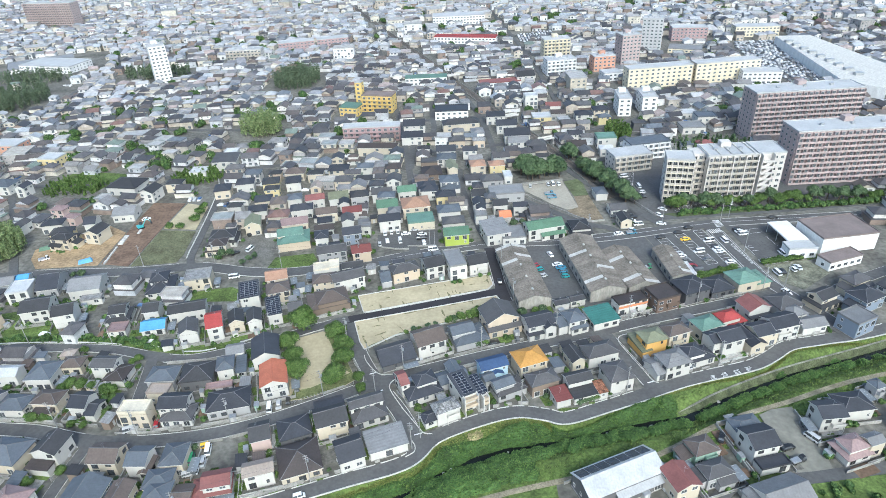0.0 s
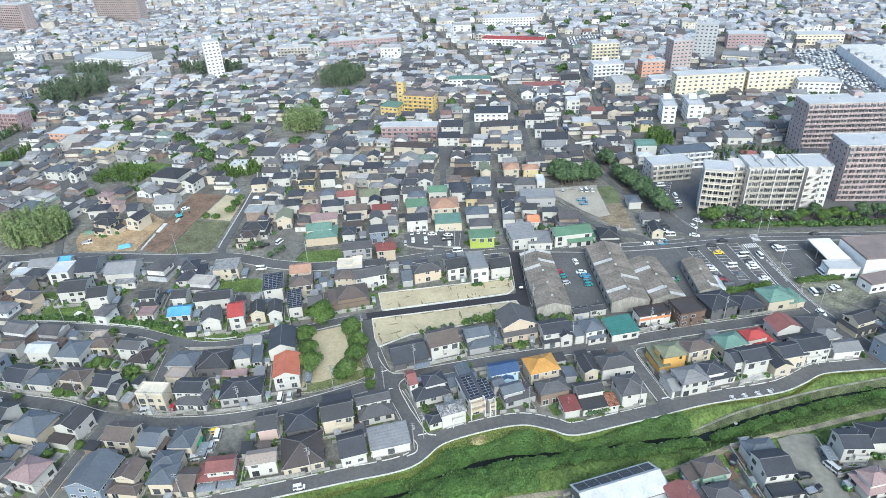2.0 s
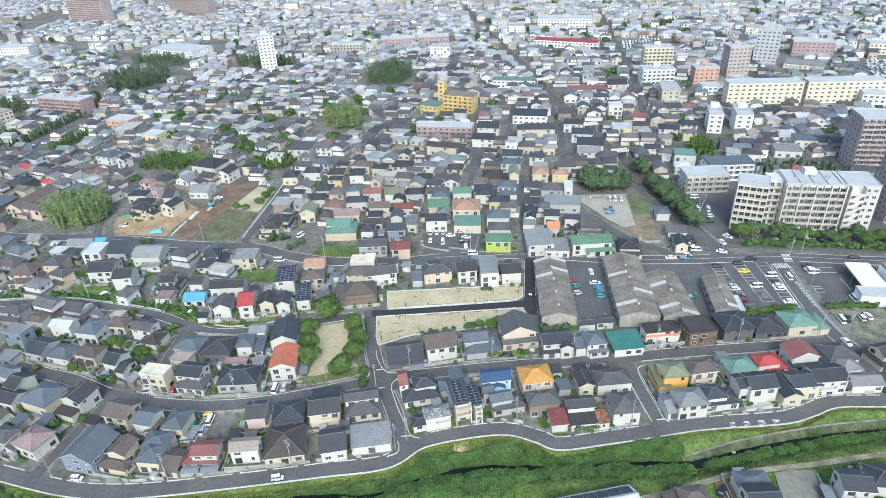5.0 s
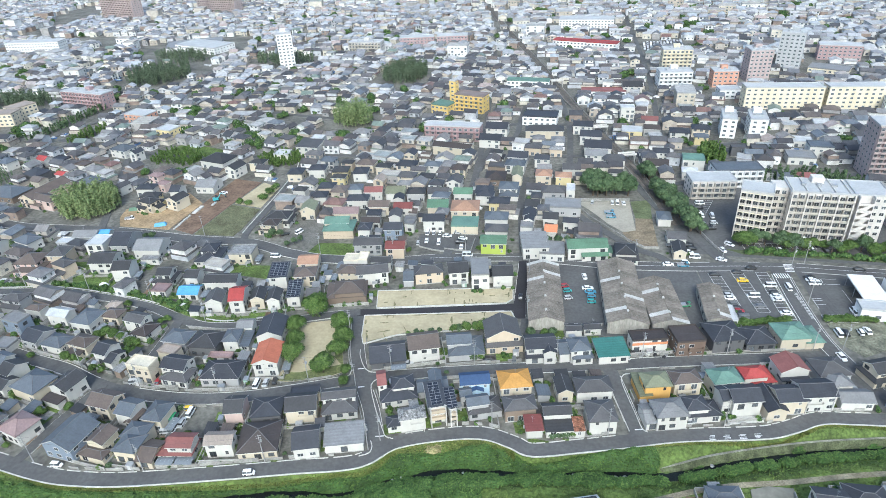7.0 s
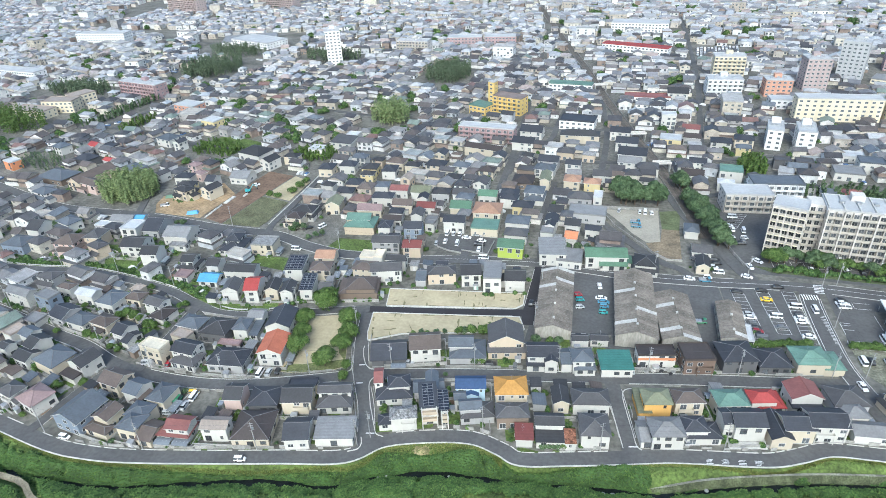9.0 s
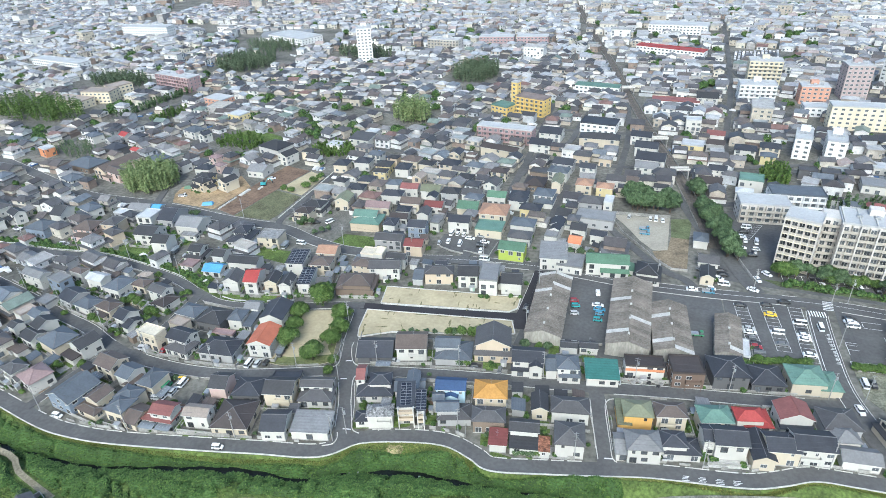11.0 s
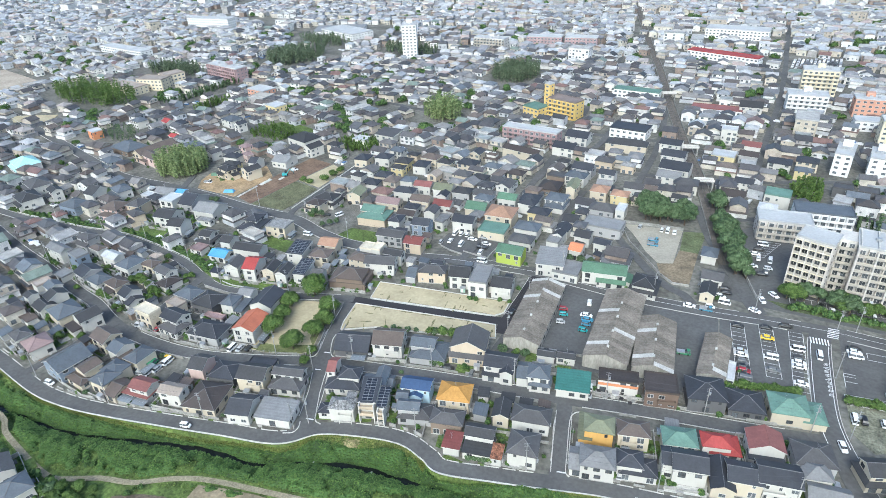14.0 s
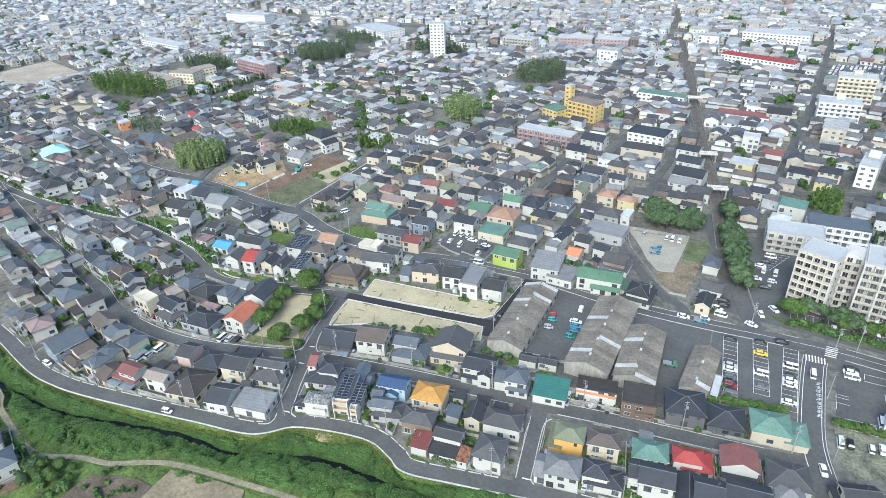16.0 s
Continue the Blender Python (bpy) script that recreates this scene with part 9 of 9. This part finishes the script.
# ---- the town beyond: uncounted houses, gardens and trees ----
FAR_ROOF = palette("town_roofs", [(0.065, 0.062, 0.065), (0.11, 0.105, 0.107), (0.053, 0.053, 0.057), (0.169, 0.166, 0.169), (0.099, 0.084, 0.078), (0.077, 0.074, 0.077), (0.137, 0.153, 0.175), (0.084, 0.08, 0.084), (0.059, 0.058, 0.062), (0.204, 0.2, 0.2), (0.069, 0.062, 0.06), (0.135, 0.111, 0.097),
                                  (0.097, 0.094, 0.097), (0.177, 0.109, 0.094), (0.065, 0.064, 0.069), (0.122, 0.117, 0.117), (0.092, 0.092, 0.098), (0.21, 0.2, 0.194), (0.077, 0.071, 0.071), (0.161, 0.199, 0.172), (0.106, 0.092, 0.085), (0.058, 0.056, 0.06)], 0.5, 0.4, 0.5)
# distance haze put into the colour: paler, bluer tones for the outer roofs
HAZED_ROOF = palette("outer_town_roofs", [(0.151, 0.155, 0.168), (0.301, 0.309, 0.327), (0.179, 0.166, 0.163), (0.388, 0.394, 0.409), (0.231, 0.232, 0.248), (0.395, 0.396, 0.4), (0.311, 0.282, 0.268), (0.279, 0.288, 0.315), (0.351, 0.374, 0.4), (0.392, 0.396, 0.403), (0.208, 0.21, 0.222), (0.403, 0.396, 0.394), (0.35, 0.289, 0.267), (0.256, 0.265, 0.284)], 0.45, 0.4, 0.5)
FAR_WALL = palette("town_walls", [(0.593, 0.593, 0.582), (0.447, 0.409, 0.34), (0.571, 0.571, 0.571), (0.41, 0.367, 0.313), (0.604, 0.599, 0.576), (0.324, 0.313, 0.308), (0.525, 0.496, 0.427), (0.259, 0.205, 0.173), (0.659, 0.643, 0.604), (0.447, 0.462, 0.486), (0.432, 0.4, 0.356), (0.659, 0.659, 0.659)], 0.85, 0.3)
FAR_FLAT = palette("town_flat_roofs", [(0.362, 0.36, 0.358), (0.36, 0.36, 0.359), (0.369, 0.361, 0.35), (0.307, 0.301, 0.302), (0.389, 0.364, 0.328), (0.27, 0.29, 0.29)], 0.8, 0.3)


def town():
    rng = random.Random(11)
    districts = [(rng.uniform(-1350, 800), rng.uniform(60, 1450), rng.uniform(-14, 16)) for k in range(120)]
    districts += [(-60, 300, 0), (-30, 360, -2), (-150, 190, -6), (-210, 160, -8), (40, 300, 3), (-90, 260, 3), (60, 420, 3), (-110, 340, -9), (-60, 400, -3), (-250, 300, -12), (-180, 350, -12), (170, 190, 20), (-120, 330, 0), (0, 420, 4), (120, 110, 15), (-260, 200, 4)]
    dx, dy = np.array([d[0] for d in districts]), np.array([d[1] for d in districts])
    keep_off = [(-13, 200, 32), (-52, 168, 22), (-150, 270, 32), (-185, 258, 26), (52, 291, 24), (68, 274, 10), (-26, 259, 15), (-97, 247, 11), (20, 352, 9), (-60, 235, 10), (-155, 285, 22), (76, 268, 9), (104, 233, 24), (142, 240, 20), (140, 212, 14), (150, 290, 55), (-95, 217, 14), (-68, 231, 12), (-172, 197, 12), (-178, 403, 14), (-10, 80, 34), (55, 225, 40), (95, 299, 11), (97, 311, 9)]
    glass, lot, green = [], [], list(LOOSE_GREEN)
    walls, near_roofs, hazed_roofs, flats = Shape(), Shape(), Shape(), Shape()
    spots = []
    for di, (ox, oy, rot) in enumerate(districts):
        c, s = math.cos(radians(rot)), math.sin(radians(rot))
        step_x, row = rng.uniform(9.3, 10.6), 0
        v = -170
        while v < 170:
            v += 9.6 if row % 2 else 13.5
            row += 1
            u = -170 + rng.uniform(0, 6)
            while u < 170:
                u += step_x * rng.choice((0.9, 1, 1, 1.05, 1.15, 1.6 if rng.random() < 0.3 else 1.0))
                x, y = ox + u * c - v * s + rng.uniform(-0.8, 0.8), oy + u * s + v * c + rng.uniform(-0.8, 0.8)
                spots.append((x, y, rot, di, 1.0))
    # what room is left takes smaller houses
    for k in range(15000):
        x, y = rng.uniform(-420, 380), rng.uniform(95, 560)
        spots.append((x, y, 0, -1, rng.uniform(0.74, 1.0)))
    grid = {}
    for a, b, r in TAKEN:
        grid.setdefault((int(a // 30), int(b // 30)), []).append((a, b, r))
    for x, y, rot, di, small in spots:
        far = math.hypot(x, y)
        # the stretch of country that the place shows
        if y < 92 or x > 60 + 0.62 * y or x < -90 - 2.5 * (y - 60) or y > 1200 or x < -1250:
            continue
        bank = np.interp(x, SX, SY)
        if abs(y - bank) < 21 or (y < bank and x < 128) or (-112 < x < 126 and bank < y < 243) or (-148 < x < -111 and bank < y < 178):
            continue
        here = int(np.argmin((dx - x) ** 2 + (dy - y) ** 2))
        if di >= 0 and here != di:
            continue
        rot = districts[here][2]
        w, d = small * rng.uniform(8.2, 11.2), small * rng.uniform(7.0, 9.4)
        size = max(w, d) * 0.4
        big = small == 1 and far > 420 and rng.random() < (0.07 if far < 700 else 0.16)
        if big:
            w, d = rng.uniform(14, 30), rng.uniform(10, 16)
            size = w * 0.4
        cell = (int(x // 30), int(y // 30))
        if any(math.hypot(a - x, b - y) < r + size + 0.15 for i in (-1, 0, 1) for j in (-1, 0, 1) for a, b, r in grid.get((cell[0] + i, cell[1] + j), ())):
            continue
        if any(math.hypot(x - a, y - b) < r for a, b, r in keep_off) or not off_road(x, y, size + 0.2):
            continue
        grid.setdefault(cell, []).append((x, y, size))
        if small < 1 and rng.random() < 0.3:
            for k in range(rng.choice((1, 2, 3))):
                lot.append((x + 2.6 * k - 2.6, y, rot + rng.choice((0, 90))))
            continue
        if rng.random() < (0.16 if x < -120 and 180 < y < 470 else 0.1 if far < 450 else 0.06):
            for k in range(3):
                green.append((x + rng.uniform(-3, 3), y + rng.uniform(-3, 3), rng.uniform(0.8, 1.5) if y < 260 else rng.uniform(1.5, 3.5)))
            continue
        # the share of haze-paled roofs grows with distance from the origin
        roofs = hazed_roofs if rng.random() < (far - 400) / 420 else near_roofs
        a = rot + rng.choice((0, 0, 0, 90)) + rng.uniform(-2, 2)
        ca, sa = math.cos(radians(a)), math.sin(radians(a))
        h = 3.2 if rng.random() < 0.18 else rng.uniform(4.9, 5.8)
        if big:
            h = 0.6 + 3 * rng.choice((1, 2, 2, 2, 3, 3, 4))
        at = lambda p: (x + p[0] * ca - p[1] * sa, y + p[0] * sa + p[1] * ca, p[2])
        bx, by = w / 2 - 0.45, d / 2 - 0.45
        style = "F" if big or rng.random() < 0.08 else rng.choice("HHHGGV")
        walls.solid([at(p) for p in ((-bx, -by, -0.2), (bx, -by, -0.2), (bx, by, -0.2), (-bx, by, -0.2), (-bx, -by, h - 0.1), (bx, -by, h - 0.1), (bx, by, h - 0.1), (-bx, by, h - 0.1))], [(0, 1, 5, 4), (1, 2, 6, 5), (2, 3, 7, 6), (3, 0, 4, 7), (4, 5, 6, 7)])
        if not big and h > 4 and rng.random() < 0.75 and far < 650:
            e, f = bx + rng.uniform(0.6, 2), by + rng.uniform(0.6, 1.6)
            q, _ = roof_shape(2 * e, 2 * f, 2.9, "H", 0.12)
            roofs.solid([at(p) for p in q.v], q.f)
            walls.solid([at(p) for p in ((-e + 0.4, -f + 0.4, -0.2), (e - 0.4, -f + 0.4, -0.2), (e - 0.4, f - 0.4, -0.2), (-e + 0.4, f - 0.4, -0.2), (-e + 0.4, -f + 0.4, 2.75), (e - 0.4, -f + 0.4, 2.75), (e - 0.4, f - 0.4, 2.75), (-e + 0.4, f - 0.4, 2.75))], [(0, 1, 5, 4), (1, 2, 6, 5), (2, 3, 7, 6), (3, 0, 4, 7)])
        q, _ = roof_shape(w, d, h, style, rng.uniform(0.38, 0.52))
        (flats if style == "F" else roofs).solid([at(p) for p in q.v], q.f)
        if style in "GV":
            k = 0.4 * (by if style == "G" else bx)
            tri = [(-bx, -by, h - 0.1), (-bx, by, h - 0.1), (-bx, 0, h + k), (bx, -by, h - 0.1), (bx, by, h - 0.1), (bx, 0, h + k)] if style == "G" else [(-bx, -by, h - 0.1), (bx, -by, h - 0.1), (0, -by, h + k), (-bx, by, h - 0.1), (bx, by, h - 0.1), (0, by, h + k)]
            walls.solid([at(p) for p in tri], [(0, 2, 1), (3, 4, 5), (0, 3, 5, 2), (1, 2, 5, 4)])
        if far < 900:
            for f in range(max(1, int(h / 2.75))):
                for side in (0, 1, 3):
                    run, out = (bx, by) if side in (0, 2) else (by, bx)
                    for k in range(max(1, int(2 * run / 3.2))):
                        if rng.random() < 0.3:
                            continue
                        m = (k + 0.5) / max(1, int(2 * run / 3.2)) * 2 * run - run
                        hw, z0, z1 = rng.choice(((0.85, 0.9, 2.1), (0.9, 0.2, 2.1), (0.4, 1.1, 2.0)))
                        cs, sn = ((1, 0), (0, 1), (-1, 0), (0, -1))[side]
                        o = out + 0.06
                        glass.append([at((t * cs + o * sn, t * sn - o * cs, f * 2.75 + 0.3 + z)) for t, z in ((m - hw, z0), (m + hw, z0), (m + hw, z1), (m - hw, z1))])
        if far < 500 and rng.random() < 0.5:
            t = rng.uniform(0, 6.28)
            green.append((x + (size + 1) * math.cos(t), y + (size + 1) * math.sin(t), rng.uniform(0.7, 1.3) if y < 260 else rng.uniform(0.8, 2.2)))
    for name, sh, m, label in (("town_house_walls", walls, FAR_WALL, "pale walls of the houses of the town beyond"), ("town_house_roofs", near_roofs, FAR_ROOF, "tiled roofs of the houses of the town beyond"), ("outer_town_roofs", hazed_roofs, HAZED_ROOF, "roofs of the outer town, paled for distance haze"), ("town_flat_roofs", flats, FAR_FLAT, "flat roofs of larger buildings beyond")):
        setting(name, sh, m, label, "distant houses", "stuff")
    cars = Shape()
    for x, y, a in lot:
        c, s = math.cos(radians(a)), math.sin(radians(a))
        at = lambda u, v, z: (x + u * c - v * s, y + u * s + v * c, z)
        for u, v, z0, z1, k in ((0.85, 2.1, 0.2, 0.95, 0.05), (0.8, 1.3, 0.95, 1.5, 0.25)):
            cars.solid([at(i * u, j * v, z0) for i, j in ((-1, -1), (1, -1), (1, 1), (-1, 1))] + [at(i * (u - k * 0.5), j * (v - k), z1) for i, j in ((-1, -1), (1, -1), (1, 1), (-1, 1))], [(4, 5, 6, 7), (0, 1, 5, 4), (1, 2, 6, 5), (2, 3, 7, 6), (3, 0, 4, 7)])
    setting("yard_cars", cars, palette("yard_car_paint", [(0.7, 0.7, 0.7), (0.1, 0.1, 0.11), (0.4, 0.41, 0.42), (0.65, 0.65, 0.66), (0.08, 0.15, 0.3), (0.62, 0.62, 0.6)], 0.35), "parked cars in the yards of the town beyond", "distant cars", "stuff")
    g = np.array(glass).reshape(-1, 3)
    setting("town_windows", leaf_mesh("town_windows", g, HAZED_GLASS), None, "windows of the houses beyond, paled for haze", "distant windows", "stuff")
    r = np.random.default_rng(3)
    q = [leaves(r, [(x, y, k * 0.9, k), (x + k * 0.6, y, k * 0.6, k * 0.7), (x, y - k * 0.6, k * 0.7, k * 0.7)], 70 + int(60 * k), 0.3 + 0.07 * k) for x, y, k in green]
    setting("garden_greenery", leaf_mesh("garden_greenery", np.concatenate(q), GREENERY), None, "green garden shrubs and trees between the houses", "greenery", "stuff")


town()
